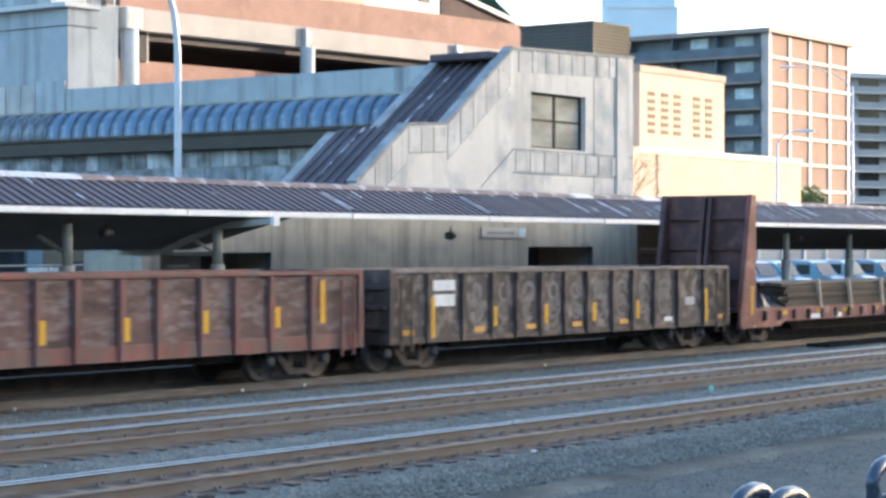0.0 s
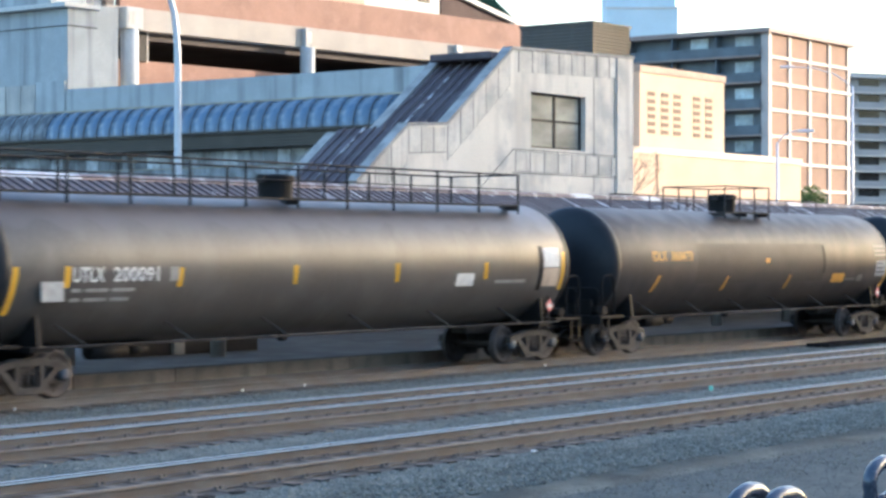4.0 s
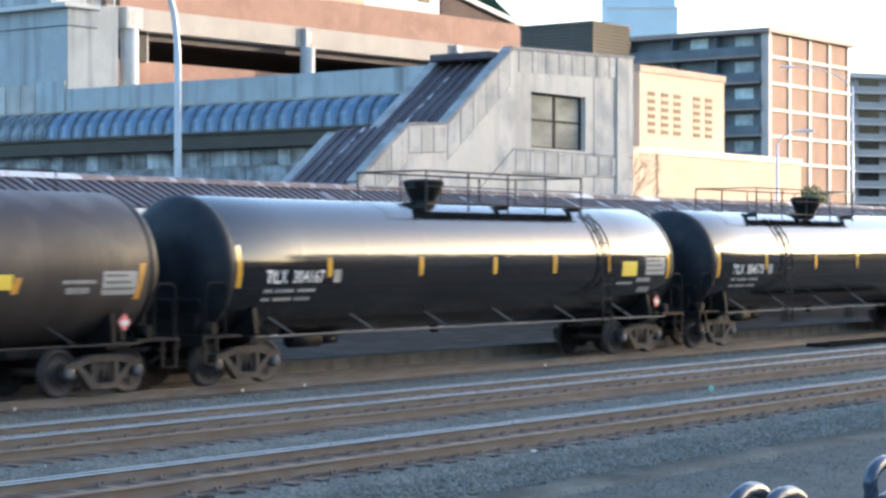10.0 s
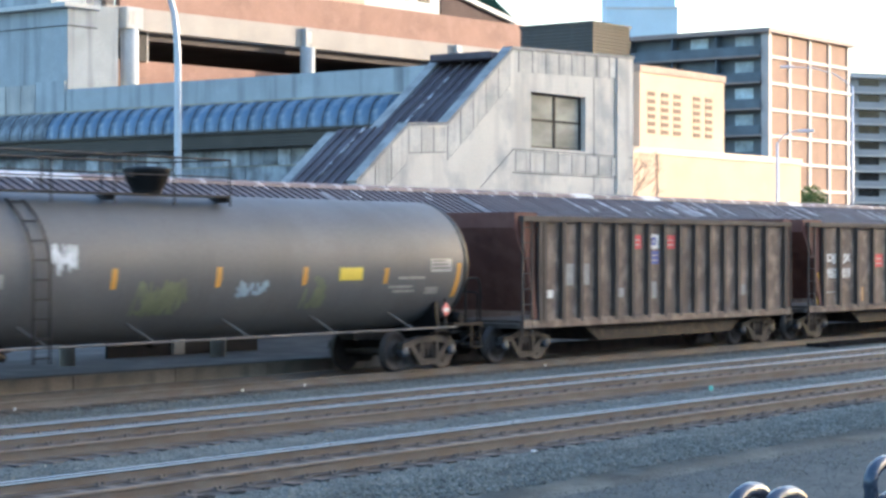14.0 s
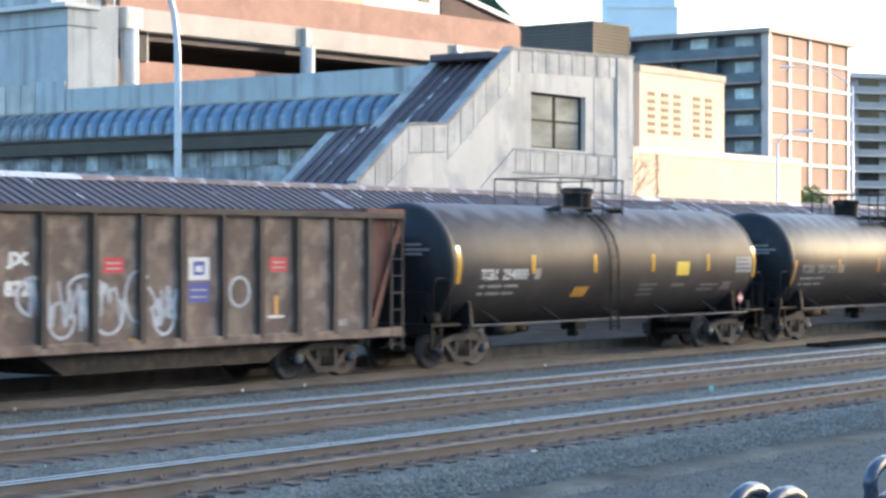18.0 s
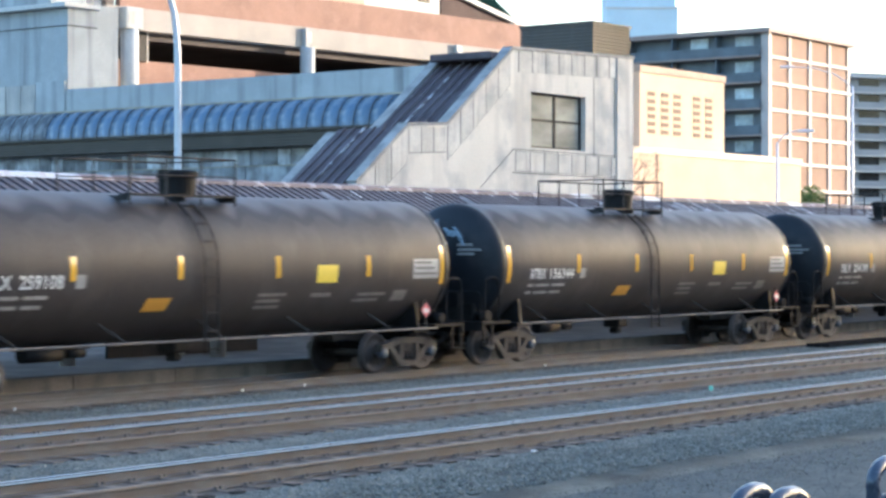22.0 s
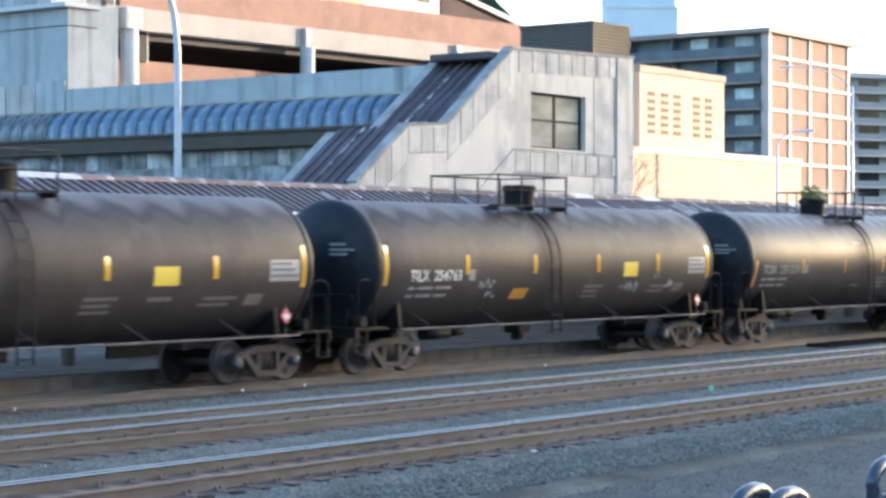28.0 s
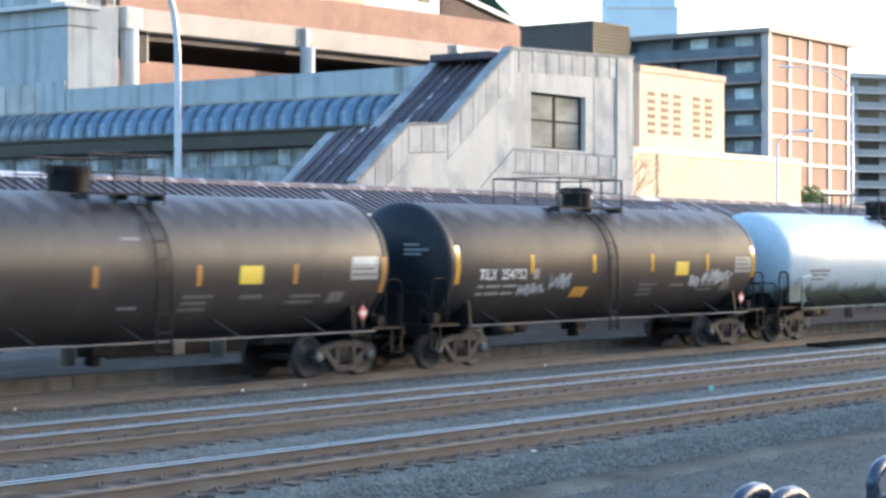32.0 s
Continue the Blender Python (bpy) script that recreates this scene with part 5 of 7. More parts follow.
def lettering(name, words, x, z, height, width, material, car, curved=True, y=-1.5, label=""):
    """Painted characters of the built-in font, laid on the near side, word by word."""
    if " " in words:
        n, at = len(words), 0
        for word in words.split(" "):
            lettering(name, word, x + width * at / n, z, height, width * (len(word) - 0.1) / n, material, car, curved, y, label)
            at += len(word) + 1
        return
    key = (words, height, width, curved, y, z, material.name)
    if key not in TEXTS:
        cu = bpy.data.curves.new("text", "FONT")
        cu.body = words
        cu.offset = 0.02 if curved else 0.06
        cu.space_character = 1.06
        ob = bpy.data.objects.new("text", cu)
        scene.collection.objects.link(ob)
        bpy.context.view_layer.update()
        me = bpy.data.meshes.new_from_object(ob.evaluated_get(bpy.context.evaluated_depsgraph_get()))
        bpy.data.objects.remove(ob)
        vs = np.array([v.co[:] for v in me.vertices])
        lo, hi = vs.min(0), vs.max(0)
        for v in me.vertices:
            a = (v.co.x - lo[0]) / (hi[0] - lo[0]) * width
            b = z + (v.co.y - lo[1]) / (hi[1] - lo[1]) * height
            v.co = (a, (skin_y(b, 0.014) if curved else y), b)
        me.materials.clear()
        me.materials.append(material)
        TEXTS[key] = me
    return part(name, TEXTS[key], material, car, label, m=pose(x, 0, 0))


def bars(name, x, z, rows, material, car, curved=True, y=-1.5):
    """Lines of writing too small to read: plain bars. rows: offset, width, drop, height."""
    for dx, w, dz, hh in rows:
        if curved:
            decal(name, (x + dx, x + dx + w, z - dz - hh, z - dz), material, car, rows=2)
        else:
            part(name, boxes((x + dx, x + dx + w, y - 0.006, y, z - dz - hh, z - dz)), material, car)


SHELLS = {}


def shell_mesh(half, material):
    """Cylinder with dished ends and faint weld rings."""
    key = (round(half, 2), material.name)
    if key not in SHELLS:
        bm = B()
        prof_s = []
        for k in range(9):
            a = math.pi / 2 * k / 8
            prof_s.append((-half - 0.62 * math.cos(a), max(0.02, RAD * math.sin(a))))
        n = max(4, round(2 * half / 2.6))
        for k in range(n):
            xw = -half + 2 * half * (k + 1) / (n + 1)
            prof_s += [(xw - 0.07, RAD), (xw - 0.03, RAD), (xw, RAD + 0.003), (xw + 0.03, RAD), (xw + 0.07, RAD)]
        for k in range(8, -1, -1):
            a = math.pi / 2 * k / 8
            prof_s.append((half + 0.62 * math.cos(a), max(0.02, RAD * math.sin(a))))
        spin(bm, prof_s, 64, (0, 0, ZC), "x")
        SHELLS[key] = finish(bm, "tank_shell", material)
    return SHELLS[key]


# tank ends face away from the light; that shade is put into this colour
HEAD_SHADE = surface("shaded_blue_black_head", (0.013, 0.015, 0.019), 0.5, 0.0, spec=0.25, var=0.3, scale=0.8, fine=14, bump=0.03, second=(0.022, 0.022, 0.024), amount=0.2)
HEADS = {}


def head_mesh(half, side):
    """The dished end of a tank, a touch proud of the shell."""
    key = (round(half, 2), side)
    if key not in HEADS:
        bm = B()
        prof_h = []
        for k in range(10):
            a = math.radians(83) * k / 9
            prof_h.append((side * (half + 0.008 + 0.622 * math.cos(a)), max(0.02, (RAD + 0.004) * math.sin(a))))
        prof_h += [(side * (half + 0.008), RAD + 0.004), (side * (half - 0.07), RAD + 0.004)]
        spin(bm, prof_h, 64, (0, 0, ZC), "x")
        HEADS[key] = finish(bm, "tank_head", HEAD_SHADE)
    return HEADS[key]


PARTS = {}


def once(key, make, material):
    if key not in PARTS:
        PARTS[key] = finish(make(), key if isinstance(key, str) else key[0], material)
    return PARTS[key]


def ladder_on(car, x0, x1, z0, z1, material):
    """A ladder that follows the tank: two stringers and their rungs."""
    def y_at(z):
        return (skin_y(z) if z > ZC else -RAD) - 0.08
    zs = [z0 + (z1 - z0) * k / 10 for k in range(11)]
    lad = None
    for x in (x0, x1):
        bm = B()
        sweep(bm, [(x, y_at(z), z) for z in zs], 0.024, 6)
        if lad is None:
            lad = part("ladder", bm, material, car)
        else:
            part("stringer", bm, material, lad)
    rung = once(("rung", round(x1 - x0, 3)), lambda: rung_bm(x1 - x0), material)
    k = z0 + 0.1
    while k < z1:
        part("rung", rung, material, lad, m=pose(x0, y_at(k), k))
        k += 0.36


def rung_bm(w):
    bm = B()
    rod(bm, (0, 0, 0), (w, 0, 0), 0.015, 6)
    return bm


def straight_ladder(car, x0, x1, y, z0, z1, step, material, zr=None):
    """Two upright stringers and their rungs."""
    lad = None
    if z1 is not None:
        for x in (x0, x1):
            bm = boxes((x - 0.022, x + 0.022, y - 0.025, y + 0.025, z0, z1))
            if lad is None:
                lad = part("ladder", bm, material, car)
            else:
                part("stringer", bm, material, lad)
    rung = once(("rung", round(x1 - x0, 3), material.name), lambda: rung_bm(x1 - x0), material)
    k = z0 + 0.15
    top = z1 if z1 is not None else zr
    while k < top - 0.05:
        part("rung" if lad else "grab_rung", rung, material, lad or car, m=pose(x0, y, k))
        k += step


def end_gear(half, side):
    """Stub sill, end deck, saddle and grab irons at one end."""
    s = side
    x0 = s * half
    sill, deck, saddle, grabs, grab_end = B(), B(), B(), B(), B()
    a, b = sorted((x0 - s * 2.6, x0 + s * 0.85))
    box(sill, a, b, -0.22, 0.22, 0.74, 1.02)
    a, b = sorted((x0 - s * 0.35, x0 + s * 0.8))
    box(deck, a, b, -1.42, 1.42, 1.02, 1.08)
    box(deck, x0 + s * 0.78 - 0.03, x0 + s * 0.78 + 0.03, -1.42, 1.42, 0.86, 1.08)
    for y in (-1.38, 1.38):
        box(deck, x0 + s * 0.35, x0 + s * 0.41, y - 0.02, y + 0.02, 0.5, 1.02)
        box(deck, x0 + s * 0.7, x0 + s * 0.76, y - 0.02, y + 0.02, 0.5, 1.02)
        box(deck, x0 + s * 0.37, x0 + s * 0.74, y - 0.1, y + 0.1, 0.48, 0.51) if s > 0 else box(deck, x0 - 0.74, x0 - 0.37, y - 0.1, y + 0.1, 0.48, 0.51)
    c = x0 - s * 0.9
    prism(saddle, [(-1.36, 1.02), (-1.28, 1.6), (-1.1, 1.42), (-0.7, 1.12), (0.7, 1.12), (1.1, 1.42), (1.28, 1.6), (1.36, 1.02), (0.8, 0.72), (-0.8, 0.72)], "x", c - 0.06, c + 0.06)
    box(saddle, c - 0.28, c + 0.28, -1.44, 1.44, 0.92, 1.02)
    for y in (-1.4,):
        tube(grabs, [(x0 + s * 0.12, y, 1.08), (x0 + s * 0.12, y, 1.9), (x0 + s * 0.16, y, 2.06), (x0 + s * 0.28, y, 2.14), (x0 + s * 0.58, y, 2.14), (x0 + s * 0.68, y, 2.06), (x0 + s * 0.72, y, 1.9), (x0 + s * 0.72, y, 1.08)], 0.026, 6)
    tube(grab_end, [(x0 + s * 0.74, -1.3, 1.08), (x0 + s * 0.74, -1.3, 1.72), (x0 + s * 0.74, -1.22, 1.8), (x0 + s * 0.74, 1.22, 1.8), (x0 + s * 0.74, 1.3, 1.72), (x0 + s * 0.74, 1.3, 1.08)], 0.022, 6)
    # brake rigging under the dished end
    a, b = sorted((x0 + s * 0.02, x0 + s * 0.44))
    box(deck, a, b, -0.85, 0.75, 1.06, 1.5)
    rod(deck, (x0 + s * 0.24, -1.2, 1.2), (x0 + s * 0.24, -0.8, 1.2), 0.13, 10)
    return sill, deck, saddle, grabs, grab_end


def tank_car(left, right, paint, label, marks=None, strips=(), yellow=None, orange=None, panel=None, style="small", strip_mat=None, mark_mat=None, top=(5.65, 8.69, 6.3, 7.65), ladder=6.7, placard=True, group="tank cars"):
    """left, right: where the two shell seams stand along the track at the start."""
    half = (right - left) / 2
    car = add_car("tank_car", (left + right) / 2, label, "tank car", group)
    o = -half
    strip_mat, mark_mat = strip_mat or YELLOW, mark_mat or WHITE_PAINT
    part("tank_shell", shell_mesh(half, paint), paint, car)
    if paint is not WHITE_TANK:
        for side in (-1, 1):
            part("tank_head", head_mesh(half, side), HEAD_SHADE, car, "dished tank end, blue-black with its shade painted in")
    for side in (-1, 1):
        key = (round(half, 2), side)
        if ("sill", key) not in PARTS:
            for nm, bmx, mt in zip(("sill", "deck", "saddle", "grab", "endgrab"), end_gear(half, side), (STEEL_DARK, STEEL_BLACK, STEEL_BLACK, STEEL_BLACK, STEEL_BLACK)):
                PARTS[(nm, key)] = finish(bmx, nm, mt)
        part("stub_sill", PARTS[("sill", key)], STEEL_DARK, car)
        part("end_deck", PARTS[("deck", key)], STEEL_DARK, car)
        part("saddle", PARTS[("saddle", key)], STEEL_BLACK, car)
        part("grab_iron", PARTS[("grab", key)], STEEL_DARK, car)
        part("grab_iron", PARTS[("grab", key)], STEEL_DARK, car, m=pose(0, 2.8, 0))
        part("end_rail", PARTS[("endgrab", key)], TRUCK_M, car)
    couplers(car, -half - 0.35, half + 0.35)
    trucks(car, (-half + 0.9, half - 0.9))
    # side safety rail and its braces
    for s in (-1, 1):
        bm = B()
        rod(bm, (-half + 0.75, s * 1.46, 1.0), (half - 0.3, s * 1.46, 1.0), 0.024, 6)
        part("safety_rail", bm, WHITE_TANK if paint is WHITE_TANK else (STEEL_DARK if paint in (BRONZE_TANK, BROWN_WORN) else RAIL_DUST), car)
    n = 6 if half > 8 else 5
    for k in range(n):
        x = -half + 2 + (2 * half - 4) * k / (n - 1)
        bm = B()
        rod(bm, (x, -1.46, 1.0), (x - 0.42, skin_y(1.38) + 0.02, 1.4), 0.024, 6)
        part("brace", bm, RAIL_DUST if paint in (BLACK_GLOSS, GREY_TANK) else TRUCK_M, car)
    part("bottom_outlet", boxes((-0.1, 0.1, -0.1, 0.1, 0.8, 1.0)) if half > 8 else boxes((-0.25, 0.25, -0.25, 0.25, 0.68, 1.0), (-0.13, 0.13, -0.13, 0.13, 0.5, 0.68)), STEEL_BLACK, car, bevel=0.04)
    part("brake_reservoir", once("brake_reservoir", lambda: reservoir(), STEEL_BLACK), STEEL_BLACK, car, m=pose(o + 3.6, 0.2, 0))
    # ladder
    if ladder is not None:
        lx = o + ladder
        ladder_on(car, lx - 0.2, lx + 0.2, 0.72, 3.75, STEEL_DARK)
    # top platform, railing and dome
    p0, p1 = o + top[0] - 0.4, o + top[1] - 0.4
    dm = o + (top[2] + top[3]) / 2 + 0.7
    grate = B()
    for y in (-1.05, 0.75):
        box(grate, p0, p1, y, y + 0.32, 3.88, 3.92)
    for x in (p0, (p0 + p1) / 2, p1 - 0.06):
        box(grate, x, x + 0.06, -1.0, 1.0, 3.78, 3.88)
    part("top_platform", grate, STEEL_DARK, car)
    zt = 4.66
    rail_paint = STEEL_DARK if paint is BRONZE_TANK else TRUCK_M
    npost = max(3, round((p1 - p0) / 1.6))
    bm = B()
    rod(bm, (0, 0, 3.7), (0, 0, zt), 0.032 if paint is BRONZE_TANK else 0.024, 5)
    post = finish(bm, "post", rail_paint)
    for y in (-1.03, 1.03):
        rail = B()
        rod(rail, (p0, y, zt), (p1, y, zt), 0.024, 5)
        rod(rail, (p0, y, 4.3), (p1, y, 4.3), 0.014, 5)
        railing = part("platform_railing", rail, rail_paint, car)
        for k in range(npost + 1):
            part("post", post, rail_paint, railing, m=pose(p0 + (p1 - p0) * k / npost, y, 0))
    for x in (p0, p1):
        bm = B()
        rod(bm, (x, -1.03, zt), (x, 1.03, zt), 0.018, 5)
        part("end_rail", bm, rail_paint, car)
    dome = B()
    dr = 0.42
    if style == "bowl":
        spin(dome, [(3.85, 0.3), (4.02, 0.32), (4.2, 0.42), (4.4, 0.5), (4.46, 0.5), (4.5, 0.4), (4.52, 0.05)], 20, (dm, 0, 0), "z", False)
    else:
        spin(dome, [(3.85, 0.38), (4.3, 0.4), (4.31, 0.44), (4.42, 0.44), (4.46, 0.38), (4.48, 0.05)], 20, (dm, 0, 0), "z", False)
    dob = part("dome_housing", dome, STEEL_BLACK, car, "dark valve housing")
    for hx in (dm - dr - 0.02, dm + dr + 0.02):
        part("hinge_bolt", boxes((hx - 0.06, hx + 0.06, -0.1, 0.1, 4.28, 4.46)), STEEL_DARK, dob)
    # stuck-on marks
    for i, (x, z0, z1, sl) in enumerate(strips):
        decal("reflector_strip", (o + x - 0.075, o + x + 0.075, z0, z1, sl), strip_mat, car)
    if yellow:
        decal("yellow_label", (o + yellow[0], o + yellow[1], yellow[2], yellow[3]), YELLOW_SQ, car)
    if orange:
        decal("orange_label", (o + orange[0], o + orange[1], orange[2], orange[3], 0.08), ORANGE_SQ, car)
    if panel:
        decal("data_panel", (o + panel[0], o + panel[1], panel[2], panel[3]), PANEL_GREY, car)
        for k in range(3):
            z = panel[2] + (panel[3] - panel[2]) * (0.2 + 0.28 * k)
            decal("panel_line", (o + panel[0] + 0.06, o + panel[1] - 0.06 - 0.1 * k, z, z + 0.05), FAINT_PAINT, car, grow=0.01, rows=1)
    if marks:
        words, x, z, w, hh = marks
        lettering("car_mark", words, o + x, z, hh, w, mark_mat, car)
        decal("mark_box", (o + x + w + 0.3, o + x + w + 0.55, z, z + hh), DULL_PAINT, car)
        bars("small_print", o + x, z - 0.12, ((0, 0.25, 0, 0.07), (0.35, 0.6, 0, 0.07), (1.05, 0.6, 0, 0.07), (0, 0.25, 0.18, 0.07), (0.35, 0.6, 0.18, 0.07), (1.05, 0.5, 0.18, 0.07)), DULL_PAINT, car)
    if placard:
        for x, mt in ((half - 0.75, PINK_P),):
            bm = B()
            prism(bm, [(0, -0.17), (0.17, 0), (0, 0.17), (-0.17, 0)], "y", -1.47, -1.455)
            pl = part("placard", bm, mt, car, "red and white diamond hazard placard", m=pose(x, 0, 1.42))
            part("placard_band", boxes((-0.1, 0.1, -1.476, -1.47, -0.06, 0.04)), WHITE_PAINT, pl)
            part("placard_bracket", boxes((-0.03, 0.03, -1.455, -1.42, -0.4, 0.25)), STEEL_DARK, pl)
    return car


def far_handrail(car, x0, x1, posts):
    """A thin handrail along the far side of the tank top."""
    bm = B()
    rod(bm, (x0, 0.95, 4.4), (x1, 0.95, 4.4), 0.022, 6)
    rail = part("handrail", bm, TRUCK_M, car)
    for k in range(posts):
        x = x0 + (x1 - x0) * k / (posts - 1)
        bm = B()
        rod(bm, (x, 0.95, 3.55), (x, 0.95, 4.4), 0.02, 6)
        part("handrail_post", bm, TRUCK_M, rail)


def reservoir():
    bm = B()
    rod(bm, (-0.5, -0.5, 0.8), (0.5, -0.5, 0.8), 0.15, 14)
    rod(bm, (0.65, -0.5, 0.8), (1.1, -0.5, 0.8), 0.1, 12)
    box(bm, -0.6, 1.2, -0.6, -0.3, 0.88, 0.96)
    return bm


def small_extras(car, half):
    """Faint stencils common to the worn black tanks."""
    o = -half
    bars("small_print", o + 8.6, 1.9, ((0, 0.9, 0, 0.07), (0, 0.75, 0.13, 0.07), (0, 0.8, 0.26, 0.07)), FAINT_PAINT, car)
    bars("small_print", o + 10.3, 1.88, ((0, 0.7, 0, 0.09),), FAINT_PAINT, car)
    bars("small_print", o + 11.8, 1.86, ((0.1, 1.0, 0, 0.07), (0, 0.9, 0.13, 0.07)), FAINT_PAINT, car)
    decal("stencil_square", (o + 13.15, o + 13.65, 1.66, 1.9, 0.06), FAINT_PAINT, car, rows=2)
    bm = B()
    for x, w, z in ((0.35, 0.45, 2.9), (0.35, 0.7, 2.78), (0.35, 0.5, 2.68)):
        box(bm, 0, 0.005, -0.5 - w, -0.5, z, z + 0.06)
    part("end_stencil", bm, DULL_PAINT, car, m=pose(-half - 0.6, 0.0, 0))


SMALL_STRIPS = ((0.2, 2.0, 2.9, 0.0), (3.32, 2.22, 2.68, 0.0), (6.2, 2.22, 2.68, 0.0), (9.13, 2.22, 2.68, 0.0), (12.16, 2.22, 2.68, 0.0), (14.9, 2.02, 2.9, 0.0))
LOW_STRIPS = ((0.1, 1.62, 2.48, 0.1), (3.2, 2.08, 2.5, 0.0), (6.15, 2.08, 2.5, 0.0), (9.0, 2.08, 2.5, 0.0), (11.95, 2.08, 2.5, 0.0), (14.95, 1.85, 2.65, 0.03))
BIG_STRIPS = ((0.2, 2.02, 2.9, 0.0), (3.1, 2.22, 2.64, 0.0), (6.38, 2.22, 2.64, 0.0), (9.34, 2.22, 2.64, 0.0), (11.95, 2.22, 2.64, 0.0), (14.57, 2.22, 2.64, 0.0), (17.6, 2.03, 2.86, 0.0))

worn_label = "weathered black tank car with yellow reflector strips"
shiny_label = "glossy new black tank car with yellow strips"

# front of the train: two gondolas and a bulkhead flatcar


def gondola(left, right, ribs, body, panel_m, label, strips, white=False):
    half = (right - left) / 2
    car = add_car("gondola_car", (left + right) / 2, label, "gondola car", "gondolas")
    o = -half
    w, zb, zt = 1.5, 0.66, 2.36
    for s in (-1, 1):
        y0, y1 = sorted((s * (w - 0.05), s * (w - 0.03)))
        part("top_chord", boxes((-half, half, *sorted((s * (w - 0.1), s * (w + 0.03))), zt - 0.1, zt)), CHORD_G if body is GON_DARK else body, car, bevel=0.012)
        part("side_sill", boxes((-half, half, *sorted((s * (w - 0.12), s * (w - 0.0))), zb, zb + (0.14 if body is GON_DARK else 0.32))), body, car, bevel=0.01)
        edges = [0.0] + list(ribs) + [2 * half]
        for a, b in zip(edges, edges[1:]):
            part("side_panel", boxes((o + a, o + b, y0, y1, zb + 0.1, zt - 0.08)), panel_m, car)
        for r in ribs:
            part("rib", boxes((o + r - 0.09, o + r + 0.09, *sorted((s * (w - 0.04), s * (w + 0.06))), zb, zt - 0.1)), body, car, bevel=0.02)
    part("floor", boxes((-half, half, -w + 0.06, w - 0.06, zb + 0.05, zb + 0.12)), STEEL_DARK, car)
    for s in (-1, 1):
        x0, x1 = sorted((s * half, s * (half - 0.08)))
        end = part("end_wall", boxes((x0, x1, -w + 0.04, w - 0.04, zb, zt)), body, car)
        for z in (1.05, 1.5, 1.95):
            a, b = sorted((s * half, s * (half + 0.07)))
            part("end_rib", boxes((a, b, -w + 0.1, w - 0.1, z - 0.05, z + 0.05)), body, end, bevel=0.015)
        part("corner_post", boxes((*sorted((s * (half - 0.14), s * (half + 0.03))), -w - 0.03, -w + 0.06, zb, zt)), body, car, bevel=0.01)
        xl = s * (half - 0.55)
        straight_ladder(car, xl - 0.2, xl + 0.2, -w - 0.05, 0.5, 2.15, 0.36, body)
    part("centre_sill", boxes((-half - 0.3, half + 0.3, -0.25, 0.25, 0.58, 0.78)), STEEL_DARK, car)
    part("underframe", boxes((-half + 3.2, half - 3.4, -0.8, 0.8, 0.46, 0.68)), STEEL_DARK, car)
    couplers(car, -half - 0.15, half + 0.15)
    trucks(car, (-half + 1.35, half - 1.65))
    for x, z0, z1 in strips:
        part("reflector_strip", boxes((o + x - 0.07, o + x + 0.07, -w - 0.075, -w - 0.062, z0, z1)), YELLOW, car)
    return car, o, half


g1, o, _ = gondola(35.11 - 16.4, 35.11, [16.4 + v for v in (-15.3, -14.2, -13.1, -12, -10.7, -9.5, -8.52, -7.35, -6.35, -5.12, -4.11, -3.02, -1.7)], GON_RED, GON_PANEL, "rusty red-brown ribbed steel gondola car", [(16.4 + x, a, b) for x, a, b in ((-9.43, 1.06, 1.51), (-7.27, 1.05, 1.51), (-5.07, 1.14, 1.59), (-2.89, 1.18, 1.62), (-1.42, 1.24, 2.15), (-11.8, 1.06, 1.5))])
g2, o, _ = gondola(36.12, 51.9, (1.44, 2.81, 4.02, 5.05, 6.13, 7.21, 8.27, 9.51, 10.51, 11.63, 12.91, 14.34), GON_DARK, GON_DPANEL, "dark brown rusted steel gondola car with chalk marks", ((1.53, 0.78, 1.72), (4.04, 0.98, 1.45), (6.25, 0.98, 1.45), (8.49, 0.98, 1.45), (10.66, 0.98, 1.46), (14.37, 0.8, 1.72)))
for z0, z1 in ((1.86, 2.1), (1.5, 1.77)):
    part("white_label", boxes((o + 1.66, o + 2.5, -1.49, -1.475, z0, z1)), WHITE_PAINT, g2)
for x in (0.5, 3.3, 5.5, 7.6, 9.9, 12.2, 15.2):
    part("orange_patch", boxes((o + x, o + x + 0.42, -1.49, -1.478, 0.86, 0.98)), ORANGE_SQ if x != 12.2 else WHITE_PAINT, g2)


def ring_mark(car, x, z, rx, rz, y, material, a0=0.0, a1=6.3, t=0.06, curved=False, name="graffiti"):
    """A sprayed stroke: an arc of even width."""
    bm = B()
    n = 14
    prev = None
    for k in range(n + 1):
        a = a0 + (a1 - a0) * k / n
        cur = []
        for g in (-t / 2, t / 2):
            xx, zz = x + (rx + g) * math.cos(a), z + (rz + g) * math.sin(a)
            cur.append(bm.verts.new((xx, skin_y(zz, 0.007) if curved else y, zz)))
        if prev:
            bm.faces.new((prev[0], prev[1], cur[1], cur[0]))
        prev = cur
    return part(name, bm, material, car)


